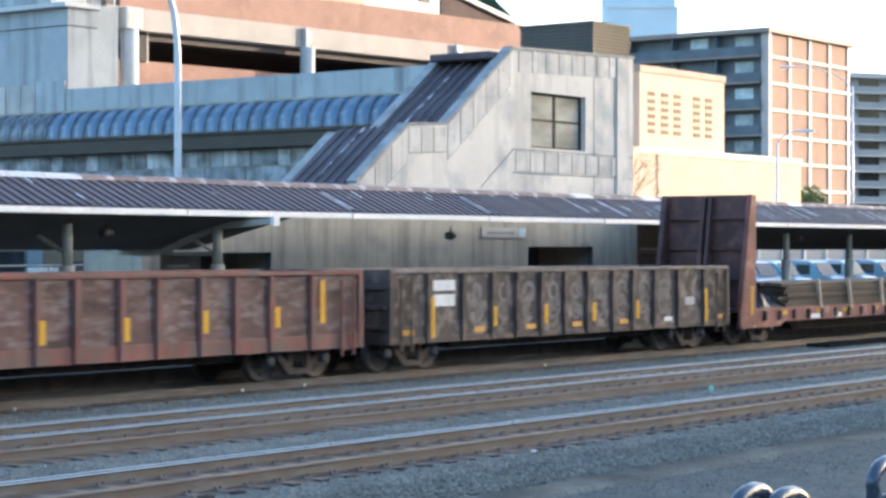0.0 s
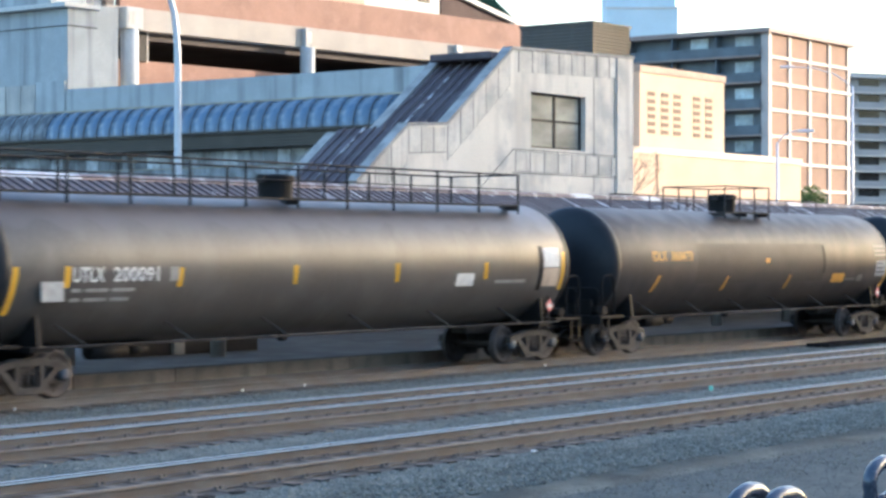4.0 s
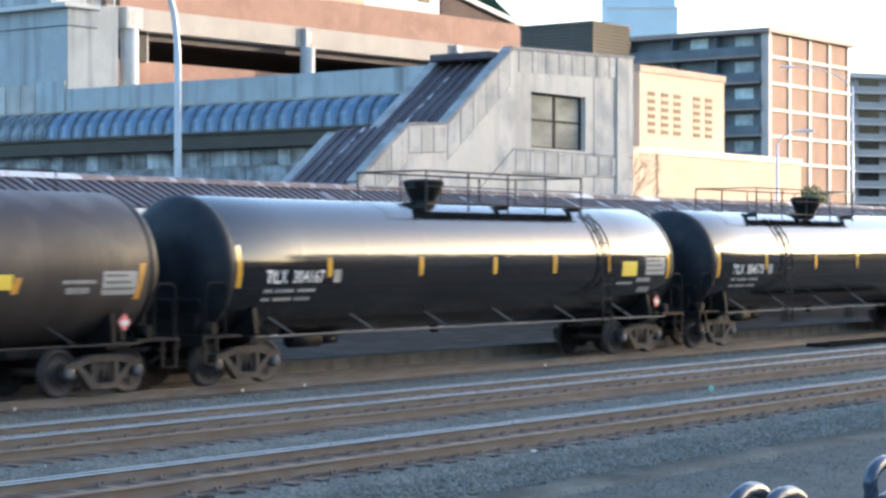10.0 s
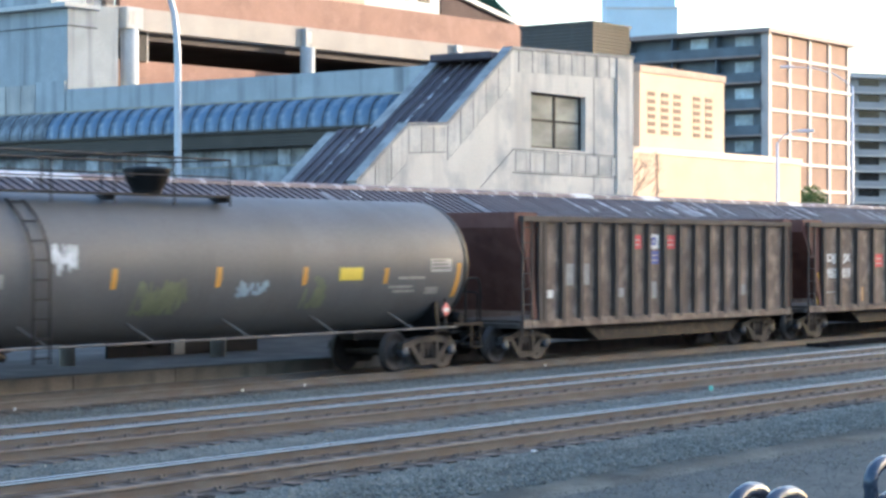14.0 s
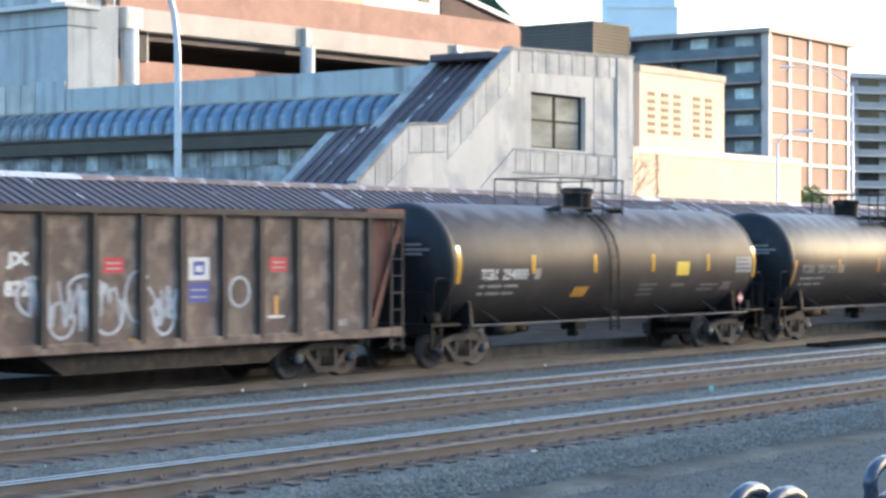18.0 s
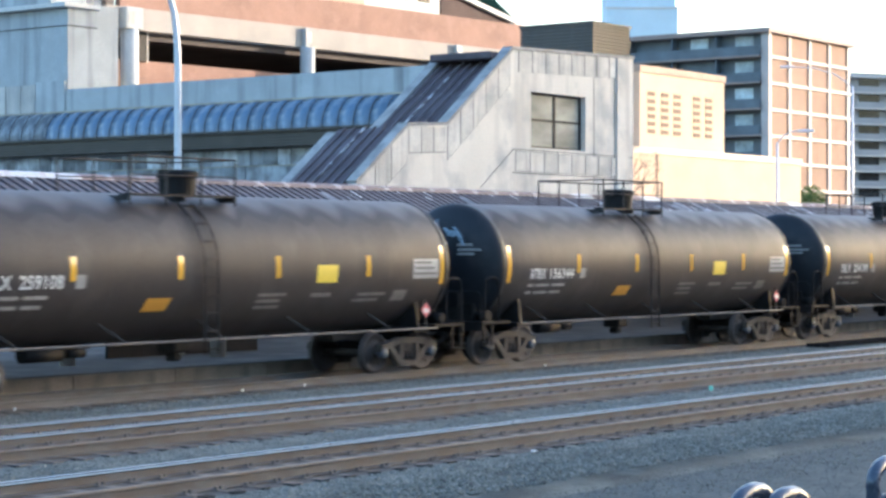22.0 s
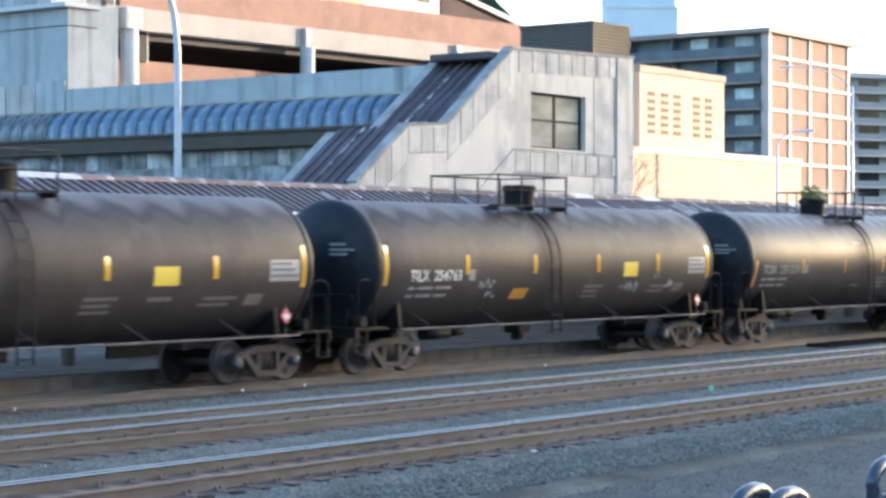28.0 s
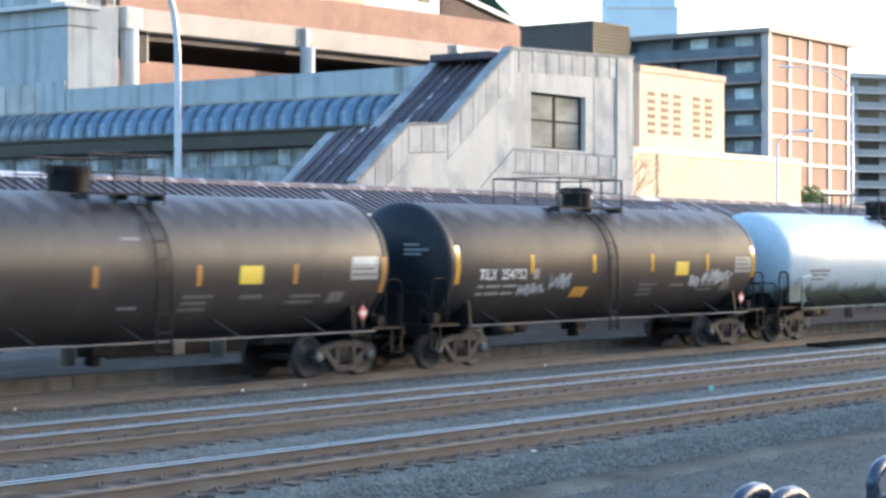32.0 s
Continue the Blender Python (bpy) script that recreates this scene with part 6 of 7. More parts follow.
def scrawl(car, x, z, w, h, n, material, rng, t=0.05, y=None):
    """A spray tag: joined strokes that rise and fall like hurried writing."""
    bm = B()
    for _ in range(n):
        px, pz, up = x + rng.uniform(0, w * 0.7), z + rng.uniform(-h / 2, h / 2), rng.choice((-1, 1))
        pts = [(px, pz)]
        for _ in range(rng.randint(3, 6)):
            px, pz, up = px + rng.uniform(-0.06, 0.16) * w, z + up * rng.uniform(0.1, 0.5) * h, -up
            pts.append((px, pz))
        fine = []
        for k in range(len(pts) - 1):
            p0, p1, p2, p3 = (pts[max(0, min(len(pts) - 1, k + d))] for d in (-1, 0, 1, 2))
            for q in range(4):
                u = q / 4
                fine.append(tuple(0.5 * (2 * p1[c] + (p2[c] - p0[c]) * u + (2 * p0[c] - 5 * p1[c] + 4 * p2[c] - p3[c]) * u * u + (3 * p1[c] - p0[c] - 3 * p2[c] + p3[c]) * u ** 3) for c in (0, 1)))
        last, wd = None, t * rng.uniform(0.6, 1.2) / 2
        for a, b in zip(fine, fine[1:]):
            dx, dz = b[0] - a[0], b[1] - a[1]
            ln = math.hypot(dx, dz) or 1.0
            cur = []
            for sg in (-1, 1):
                xx, zz = a[0] - sg * dz / ln * wd, a[1] + sg * dx / ln * wd
                cur.append(bm.verts.new((xx, skin_y(zz, 0.008) if y is None else y, zz)))
            if last:
                bm.faces.new((last[0], last[1], cur[1], cur[0]))
            last = cur
    return part("graffiti", bm, material, car)


CHALK_W = surface("white_chalk_scrawl", (0.5, 0.5, 0.51), 0.8, var=0.3, scale=3)
CHALK_D = surface("smeared_chalk", (0.13, 0.115, 0.108), 0.85, var=0.35, scale=4)
CHALK = surface("chalk_spray", (0.165, 0.152, 0.147), 0.8, var=0.3, scale=3)
rc = random.Random(14)
for x in (3.4, 4.5, 5.6, 6.7, 7.75, 8.9, 10.0, 11.1, 12.2):
    ring_mark(g2, o + x, 1.78, rc.uniform(0.14, 0.26), rc.uniform(0.16, 0.24), -1.478, CHALK, rc.uniform(0, 2), rc.uniform(5, 7.5), rc.uniform(0.07, 0.12))
    ring_mark(g2, o + x + rc.uniform(-0.08, 0.08), 1.36, rc.uniform(0.2, 0.3), rc.uniform(0.2, 0.3), -1.4785, CHALK, rc.uniform(0, 3), rc.uniform(4.5, 8), rc.uniform(0.06, 0.13))
    for j in range(4):
        ring_mark(g2, o + x + rc.uniform(-0.2, 0.2), 1.55 + rc.uniform(-0.35, 0.35), rc.uniform(0.05, 0.14), rc.uniform(0.04, 0.12), -1.479, CHALK_D, rc.uniform(0, 3), rc.uniform(3.6, 6.3), 0.14)
part("white_label", boxes((o + 13.3, o + 13.85, -1.49, -1.476, 1.28, 1.5)), PANEL_GREY, g2)

# bulkhead flatcar with a load of boards
flat = add_car("bulkhead_flatcar", 53.56 + 9.0, "faded red bulkhead flatcar loaded with weathered lumber", "flatcar", "")
o = -9.0
DECK0, DECK1 = -0.9, 18.9
part("deck", boxes((o + DECK0, o + DECK1, -1.42, 1.42, 0.98, 1.08)), BULK_RED, flat)
bm = B()
prism(bm, [(o + DECK0, 1.06), (o + DECK0, 0.52), (o + 1.5, 0.52), (o + 1.9, 0.66), (o + 16.0, 0.66), (o + 16.4, 0.52), (o + DECK1, 0.52), (o + DECK1, 1.06)], "y", -1.5, -1.42)
part("side_sill", bm, FLAT_RED, flat, "faded red side sill")
bm = B()
prism(bm, [(o + DECK0, 1.06), (o + DECK0, 0.52), (o + 1.5, 0.52), (o + 1.9, 0.66), (o + 16.0, 0.66), (o + 16.4, 0.52), (o + DECK1, 0.52), (o + DECK1, 1.06)], "y", 1.42, 1.5)
part("side_sill", bm, FLAT_RED, flat)
part("centre_sill", boxes((o - 1.2, o + 19.2, -0.3, 0.3, 0.5, 0.98)), STEEL_DARK, flat)
bm = B()
prism(bm, [(o + 2.6, 0.98), (o + 3.6, 0.36), (o + 14.4, 0.36), (o + 15.4, 0.98)], "y", -0.9, 0.9)
part("underframe", bm, STEEL_DARK, flat)
for i in range(19):
    x = o + 0.5 + i * 0.95
    part("stake_pocket", boxes((x, x + 0.16, -1.58, -1.5, 0.72, 1.0)), BULK_RED if i % 3 else STEEL_DARK, flat, bevel=0.01)
for x in (1.75, 4.0, 5.9, 8.2, 10.4, 12.8, 14.6):
    part("yellow_reflector", boxes((o + x, o + x + 0.3, -1.512, -1.5, 0.86, 0.98)), YELLOW, flat)
for x, w in ((3.6, 0.75), (5.2, 0.6)):
    part("white_patch", boxes((o + x, o + x + w, -1.512, -1.5, 0.7, 0.84)), WHITE_PAINT, flat)
# bulkheads
for side, xa in ((-1, -0.4), (1, 18.35)):
    sg = side
    for y in (-1.5, 1.35):
        bm = B()
        if side < 0:
            pts = [(o - 0.85, 1.0), (o + 0.05, 1.0), (o + 0.05, 4.42), (o - 0.25, 4.42)]
        else:
            pts = [(o + 17.8, 1.0), (o + 18.75, 1.0), (o + 18.05, 4.4), (o + 17.8, 4.4)]
        prism(bm, pts, "y", y, y + 0.15)
        part("bulkhead_post", bm, FLAT_RED if y < 0 or side > 0 else BULK_RED, flat, "tapered steel post")
    if side < 0:
        bk = part("bulkhead_sheet", boxes((o - 0.06, o + 0.0, -1.36, 1.36, 1.05, 4.42)), BULK_RED, flat)
        for y in (-0.16, 0.06):
            bm = B()
            prism(bm, [(o - 0.75, 1.05), (o - 0.06, 1.05), (o - 0.06, 4.35), (o - 0.2, 4.35)], "y", y, y + 0.1)
            part("stiffener", bm, BULK_RED, bk)
        for z in (1.9, 2.8, 3.7):
            part("cross_rib", boxes((o - 0.2, o - 0.06, -1.3, 1.3, z, z + 0.08)), BULK_RED, bk)
    else:
        bk = part("bulkhead_sheet", boxes((o + 17.9, o + 17.98, -1.36, 1.36, 1.05, 4.4)), BULK_RED, flat)
        for k in range(14):
            part("lining_board", boxes((o + 17.8, o + 17.88, -1.4, 1.38, 1.1 + k * 0.235, 1.331 + k * 0.235)), BOARD_G, bk, bevel=0.005)
for s in (-1, 1):
    xl = o + (-0.5 if s < 0 else 18.5)
    straight_ladder(flat, xl - 0.18, xl + 0.18, -1.55, 0.45, None, 0.34, FLAT_RED, 2.2)
part("end_strip", boxes((o - 0.28, o - 0.14, -1.515, -1.5, 0.9, 1.75)), YELLOW, flat)
part("end_strip", boxes((o + 18.35, o + 18.47, -1.515, -1.5, 0.9, 1.8)), YELLOW, flat)
couplers(flat, o - 1.1, o + 19.1)
trucks(flat, (o + 0.9, o + 17.1))
rl = random.Random(5)
lumber = part("lumber_core", boxes((o + 2.2, o + 9.6, -1.2, 1.2, 1.08, 1.66), (o + 9.9, o + 16.4, -1.2, 1.2, 1.08, 1.7)), LUMBER, flat, "stacked weathered lumber")
for x0, x1 in ((2.05, 9.65), (9.85, 16.6)):
    for lay in range(7):
        a, b = o + x0 + rl.uniform(-0.3, 0.4), o + x1 + rl.uniform(-0.4, 0.3)
        part("board", boxes((a, b, -1.38 + rl.uniform(-0.05, 0.04), -1.1, 1.09 + lay * 0.1, 1.17 + lay * 0.1)), LUMBER, lumber)
    for j in range(8):
        y = -1.35 + j * 0.34
        part("board", boxes((o + x0 + rl.uniform(-0.2, 0.2), o + x1, y, y + 0.3, 1.71, 1.8)), LUMBER, lumber)
for x, lean in ((4.37, 0.18), (6.55, 0.2), (8.93, 0.12), (10.07, 0.18), (12.33, 0.12), (14.77, 0.1)):
    bm = B()
    slab_bar(bm, (o + x - lean, -1.46, 1.9), (o + x + 0.04, -1.46, 0.98), 0.1, 0.09)
    part("stake", bm, STAKE, flat, "pale wooden stake")
bm = B()
grid = []
for i in range(12):
    grid.append([bm.verts.new((o + 0.25 + i * 0.2 + 0.05 * math.sin(j * 2.3), -1.35 + j * 0.24, 1.09 + (0.0 if j in (0, 11) or i in (0, 11) else 0.22 + 0.16 * math.sin(i * 1.7 + j * 0.9) + 0.1 * math.sin(j * 2.9 + i)))) for j in range(12)])
for i in range(11):
    for j in range(11):
        bm.faces.new((grid[i][j], grid[i + 1][j], grid[i + 1][j + 1], grid[i][j + 1]))
part("tarpaulin", bm, TARP, flat, "crumpled dark tarpaulin")

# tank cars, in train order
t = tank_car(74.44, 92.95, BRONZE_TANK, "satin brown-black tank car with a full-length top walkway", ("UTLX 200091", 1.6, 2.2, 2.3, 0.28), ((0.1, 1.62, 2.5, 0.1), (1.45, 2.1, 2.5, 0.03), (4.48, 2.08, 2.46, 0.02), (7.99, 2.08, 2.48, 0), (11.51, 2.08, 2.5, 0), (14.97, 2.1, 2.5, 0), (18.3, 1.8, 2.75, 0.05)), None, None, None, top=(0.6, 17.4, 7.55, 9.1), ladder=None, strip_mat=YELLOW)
o = -(92.95 - 74.44) / 2
part("sign_plate", boxes((o + 0.8, o + 1.35, -1.52, -1.5, 1.85, 2.22)), PANEL_GREY, t)
decal("white_label", (o + 13.8, o + 14.5, 1.95, 2.25), WHITE_PAINT, t)
decal("pale_sheet", (o + 17.45, o + 18.15, 2.38, 2.86), WHITE_PAINT, t, "pale square inspection sheet")
decal("tan_sheet", (o + 17.45, o + 18.15, 1.9, 2.35), STAKE, t)
decal("dark_strap", (o + 17.25, o + 17.42, 1.8, 2.9), STEEL_BLACK, t)
for x in (15.4, 16.0):
    decal("small_print", (o + x, o + x + 0.7, 2.0, 2.08), DULL_PAINT, t, rows=1)

NEWER = surface("newer_paint_patch", (0.047, 0.039, 0.035), 0.58, spec=0.3, var=0.12, scale=0.6, fine=12, bump=0.02)
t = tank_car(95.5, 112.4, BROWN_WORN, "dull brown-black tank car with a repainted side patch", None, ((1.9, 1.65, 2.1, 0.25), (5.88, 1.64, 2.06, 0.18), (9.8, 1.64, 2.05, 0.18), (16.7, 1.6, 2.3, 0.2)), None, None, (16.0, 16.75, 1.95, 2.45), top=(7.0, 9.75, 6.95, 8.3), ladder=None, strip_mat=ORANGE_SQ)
o = -(112.4 - 95.5) / 2
decal("paint_patch", (o + 4.2, o + 12.2, 1.85, 2.98), NEWER, t, rows=12)
decal("patch_edge", (o + 12.1, o + 12.25, 2.1, 2.95), STEEL_BLACK, t, grow=0.008, rows=12)
decal("orange_label", (o + 12.85, o + 13.75, 1.78, 2.06), ORANGE_SQ, t)
decal("yellow_label", (o + 8.25, o + 8.5, 2.42, 2.55), ORANGE_SQ, t, grow=0.012)
bars("small_print", o + 15.9, 2.95, ((0, 0.9, 0, 0.07), (0, 0.8, 0.14, 0.07), (0, 0.85, 0.28, 0.07)), DULL_PAINT, t)
bars("small_print", o + 13.8, 1.9, ((0, 0.8, 0, 0.06), (0.9, 0.4, -0.1, 0.2)), FAINT_PAINT, t)
far_handrail(t, o + 3.5, o + 16.6, 7)
lettering("car_mark", "IDLX 360473", o + 1.7, 2.5, 0.26, 2.2, ORANGE_SQ, t)

t = tank_car(114.82, 132.7, BLACK_GLOSS, shiny_label, ("TILX 304210", 1.04, 2.1, 1.9, 0.28), BIG_STRIPS, (13.15, 13.92, 2.11, 2.5), None, (16.4, 17.45, 2.13, 2.6), top=(3.75, 10.38, 7.4, 8.8), ladder=4.35, group="glossy tank cars", style="bowl")
bars("small_print", -8.94 + 14.6, 2.3, ((0, 1.2, 0, 0.1), (0.3, 0.8, 0.17, 0.1), (0, 1.0, 0.36, 0.07), (0, 0.8, 0.48, 0.07)), DULL_PAINT, t)
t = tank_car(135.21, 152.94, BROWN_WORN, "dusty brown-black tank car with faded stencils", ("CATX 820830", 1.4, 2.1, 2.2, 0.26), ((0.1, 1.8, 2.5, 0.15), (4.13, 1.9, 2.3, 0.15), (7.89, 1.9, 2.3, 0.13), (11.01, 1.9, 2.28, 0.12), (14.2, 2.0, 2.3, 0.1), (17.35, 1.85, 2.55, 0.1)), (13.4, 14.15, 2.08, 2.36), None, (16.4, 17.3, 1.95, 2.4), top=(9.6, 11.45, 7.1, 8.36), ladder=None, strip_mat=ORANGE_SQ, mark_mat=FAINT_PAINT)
far_handrail(t, -6.4, 8.6, 7)
SATIN_PATCH = surface("satin_paint_patch", (0.07, 0.058, 0.05), 0.4, spec=0.4, var=0.12, scale=0.6, fine=12, bump=0.02)
decal("paint_patch", (-8.785 + 4.7, -8.785 + 13.0, 2.05, 2.85), SATIN_PATCH, t, rows=12)
bars("small_print", -8.785 + 5.6, 1.9, ((0.1, 0.9, 0, 0.06), (0, 1.0, 0.1, 0.06)), DULL_PAINT, t)
bars("small_print", -8.785 + 15.3, 2.24, ((0, 0.85, 0, 0.07), (0.1, 0.6, 0.14, 0.12)), DULL_PAINT, t)
t = tank_car(155.24, 173.0, BLACK_GLOSS, shiny_label, ("TILX 304167", 1.04, 2.1, 1.9, 0.28), BIG_STRIPS, (15.2, 15.95, 2.11, 2.5), None, (16.4, 17.4, 2.13, 2.6), top=(7.6, 14.3, 6.9, 8.6), ladder=14.3, group="glossy tank cars", style="bowl")
bars("small_print", -8.88 + 15.0, 1.95, ((0, 0.8, 0, 0.06), (1.0, 0.7, -0.1, 0.1), (1.2, 0.6, 0.14, 0.14)), DULL_PAINT, t)
t = tank_car(175.5, 193.3, BLACK_GLOSS, shiny_label, ("TILX 304175", 1.04, 2.1, 1.9, 0.28), BIG_STRIPS, (13.1, 13.9, 2.08, 2.5), None, (16.4, 17.4, 2.13, 2.6), top=(3.75, 10.38, 7.2, 8.8), ladder=4.4, group="glossy tank cars", style="bowl")
bars("small_print", -8.9 + 14.9, 2.3, ((0.1, 1.1, 0, 0.1), (0.1, 0.8, 0.17, 0.1), (0, 0.9, 0.36, 0.07), (0, 0.7, 0.48, 0.07)), DULL_PAINT, t)
t = tank_car(195.72, 213.6, GREY_TANK, "grey tank car with spray-painted graffiti", ("GATX 23186", 1.0, 2.1, 2.1, 0.26), ((0.1, 1.65, 2.45, 0.12), (3.23, 2.05, 2.45, 0.02), (6.41, 2.05, 2.45, 0.02), (9.34, 2.05, 2.46, 0.02), (12.04, 2.05, 2.44, 0.02), (14.84, 2.05, 2.4, 0.02), (17.55, 1.7, 2.5, 0.06)), (13.2, 14.0, 2.14, 2.42), None, (16.5, 17.3, 2.3, 2.6), top=(3.98, 10.58, 7.2, 9.0), ladder=4.5, strip_mat=ORANGE_SQ, style="bowl")
o = -8.94
rg = random.Random(8)
for x, z, w, h, mt, n in ((4.75, 2.62, 0.9, 0.62, GRAF_W, 7), (7.05, 1.86, 1.4, 0.75, GRAF_G, 14), (9.85, 2.0, 1.0, 0.42, GRAF_B, 7), (12.1, 1.85, 0.9, 0.75, GRAF_G, 6)):
    scrawl(t, o + x, z, w, h, n, mt, rg, 0.06)
bars("small_print", o + 15.0, 2.2, ((0.3, 1.0, 0, 0.06), (0, 0.9, 0.2, 0.06), (0.2, 0.8, 0.3, 0.06), (1.4, 0.5, 0.25, 0.16)), DULL_PAINT, t)


def hopper(left, right, ribs, label, marks, panels, ends=(1.1, 1.1)):
    """left, right: first and last side post; the end cages reach beyond them."""
    half = (right - left) / 2
    car = add_car("hopper_car", (left + right) / 2, label, "hopper car", "ribbed brown cars")
    o = -half
    w, zb, zt = 1.5, 0.98, 3.6
    for s in (-1, 1):
        edges = [0.0] + list(ribs) + [2 * half]
        for a, b in zip(edges, edges[1:]):
            part("side_panel", boxes((o + a, o + b, *sorted((s * (w - 0.12), s * (w - 0.08))), zb, zt)), HOP_M, car)
        for r in edges:
            part("rib", boxes((o + r - 0.085, o + r + 0.085, *sorted((s * (w - 0.08), s * (w + 0.03))), zb, zt - 0.05)), HOP_RIB, car, bevel=0.015)
        part("top_chord", boxes((o - ends[0], half + ends[1], *sorted((s * (w - 0.14), s * (w + 0.04))), zt - 0.1, zt + 0.04)), HOP_RIB, car, bevel=0.015)
        part("side_sill", boxes((o - ends[0], half + ends[1], *sorted((s * (w - 0.1), s * (w + 0.02))), zb - 0.12, zb + 0.08)), HOP_M, car, bevel=0.015)
    part("floor", boxes((o - 0.2, half + 0.2, -w + 0.12, w - 0.12, zb, zb + 0.06)), HOP_RIB, car)
    for s, e in ((-1, ends[0]), (1, ends[1])):
        x0 = s * half
        bm = B()
        prism(bm, [(x0, zt + 0.13), (x0 + s * (e + 0.2), zt + 0.13), (x0 + s * (e + 0.2), zt - 0.25), (x0 - s * 0.0, zb + 0.3), (x0 - s * 0.1, zb + 0.3)], "y", -w + 0.1, w - 0.1)
        part("end_sheet", bm, HOP_END, car, "rust-red end sheet")
        bm = B()
        prism(bm, [(x0 + s * (e - 0.1), zt - 0.1), (x0 + s * e, zt - 0.1), (x0 + s * 0.25, zb + 0.1), (x0 + s * 0.05, zb + 0.1)], "y", -w + 0.02, -w + 0.12)
        part("end_brace", bm, HOP_END, car)
        xa, xb = sorted((x0 + s * (e - 0.42), x0 + s * (e - 0.02)))
        straight_ladder(car, xa, xb, -w, 0.55, zt, 0.38, HOP_RIB)
        part("end_platform", boxes((*sorted((x0, x0 + s * (e + 0.15))), -w + 0.05, w - 0.05, zb - 0.1, zb)), HOP_RIB, car)
    bm = B()
    prism(bm, [(o + 2.2, zb), (o + 3.1, 0.45), (half - 3.1, 0.45), (half - 2.2, zb)], "y", -1.25, 1.25)
    part("belly", bm, STEEL_DARK, car, "sloped tub bottom")
    part("centre_sill", boxes((o - ends[0] - 0.2, half + ends[1] + 0.2, -0.25, 0.25, 0.62, 0.9)), STEEL_DARK, car)
    couplers(car, o - ends[0] - 0.15, half + ends[1] + 0.15)
    trucks(car, (o + 0.0, half - 1.0))
    y = -w + 0.075
    for words, x, z, wd, hh in marks:
        lettering("car_mark", words, o + x, z, hh, wd, WHITE_PAINT, car, False, y)
    for nm, x0, x1, z0, z1, mt in panels:
        p = part(nm, boxes((o + x0, o + x1, y, y + 0.01, z0, z1)), mt, car)
        if mt in (RED_P, BLUE_P):
            for k in range(2):
                za = z0 + (z1 - z0) * (0.25 + 0.35 * k)
                part("small_print", boxes((o + x0 + 0.08, o + x1 - 0.08, y - 0.004, y, za, za + 0.03)), PANEL_GREY, p)
        elif mt is WHITE_PAINT and z1 - z0 > 0.3:
            part("emblem", boxes((o + x0 + 0.14, o + x1 - 0.14, y - 0.004, y, z0 + 0.1, z1 - 0.08)), BLUE_P, p)
            part("emblem_gap", boxes((o + x0 + 0.2, o + x1 - 0.2, y - 0.006, y - 0.004, z0 + 0.17, z1 - 0.17)), WHITE_PAINT, p)
    return car


hop_label = "grimy brown ribbed hopper car with red and blue panels"
hopper(216.76, 230.1, [0.21 + 0.845 * k for k in range(15)], "rust-streaked brown hopper car with many narrow ribs", (), (("red_panel", 4.49, 5.0, 2.83, 3.2, RED_P), ("white_panel", 5.4, 5.92, 2.83, 3.22, WHITE_PAINT), ("blue_panel", 5.4, 5.92, 2.42, 2.78, BLUE_P), ("red_panel", 6.23, 6.8, 2.83, 3.2, RED_P), ("white_patch", 0.4, 0.7, 1.6, 1.8, WHITE_PAINT), ("white_patch", 1.2, 1.65, 1.9, 2.45, DULL_PAINT), ("white_patch", 2.05, 2.4, 1.9, 2.45, DULL_PAINT), ("white_patch", 3.75, 4.1, 1.55, 1.8, DULL_PAINT), ("orange_strip", 3.7, 3.8, 1.25, 1.7, ORANGE_SQ), ("orange_strip", 6.1, 6.2, 1.25, 1.7, ORANGE_SQ), ("white_patch", 5.5, 5.8, 1.5, 1.95, DULL_PAINT), ("orange_strip", 8.7, 8.8, 1.25, 1.7, ORANGE_SQ), ("white_patch", 10.5, 10.9, 1.5, 1.8, DULL_PAINT)), ends=(0.8, 0.3))
hopper(232.68, 244.5, [1.15, 2.41, 3.63, 4.85, 6.07, 7.22, 8.39, 9.5, 10.62], hop_label, (("DJ", 0.35, 2.36, 0.62, 0.32), ("JX", 1.5, 2.36, 0.55, 0.32), ("951", 0.35, 1.9, 0.66, 0.32), ("019", 1.45, 1.9, 0.6, 0.32)), (("red_panel", 3.8, 4.5, 2.24, 2.66, RED_P), ("white_panel", 6.25, 6.8, 2.26, 2.68, WHITE_PAINT), ("blue_panel", 6.2, 6.8, 1.74, 2.2, BLUE_P), ("red_panel", 8.5, 9.2, 2.24, 2.66, RED_P), ("orange_strip", 5.9, 6.02, 1.1, 1.6, YELLOW), ("orange_strip", 8.85, 8.95, 1.35, 1.7, ORANGE_SQ), ("white_patch", 8.6, 9.1, 1.3, 1.36, WHITE_PAINT), ("yellow_strip", -0.35, -0.22, 1.1, 2.1, YELLOW), ("orange_strip", 2.9, 3.0, 1.15, 1.6, YELLOW_DULL), ("white_patch", 10.2, 10.45, 1.5, 1.65, DULL_PAINT), ("white_patch", 0.3, 0.9, 1.45, 1.5, DULL_PAINT)), ends=(1.1, 0.95))
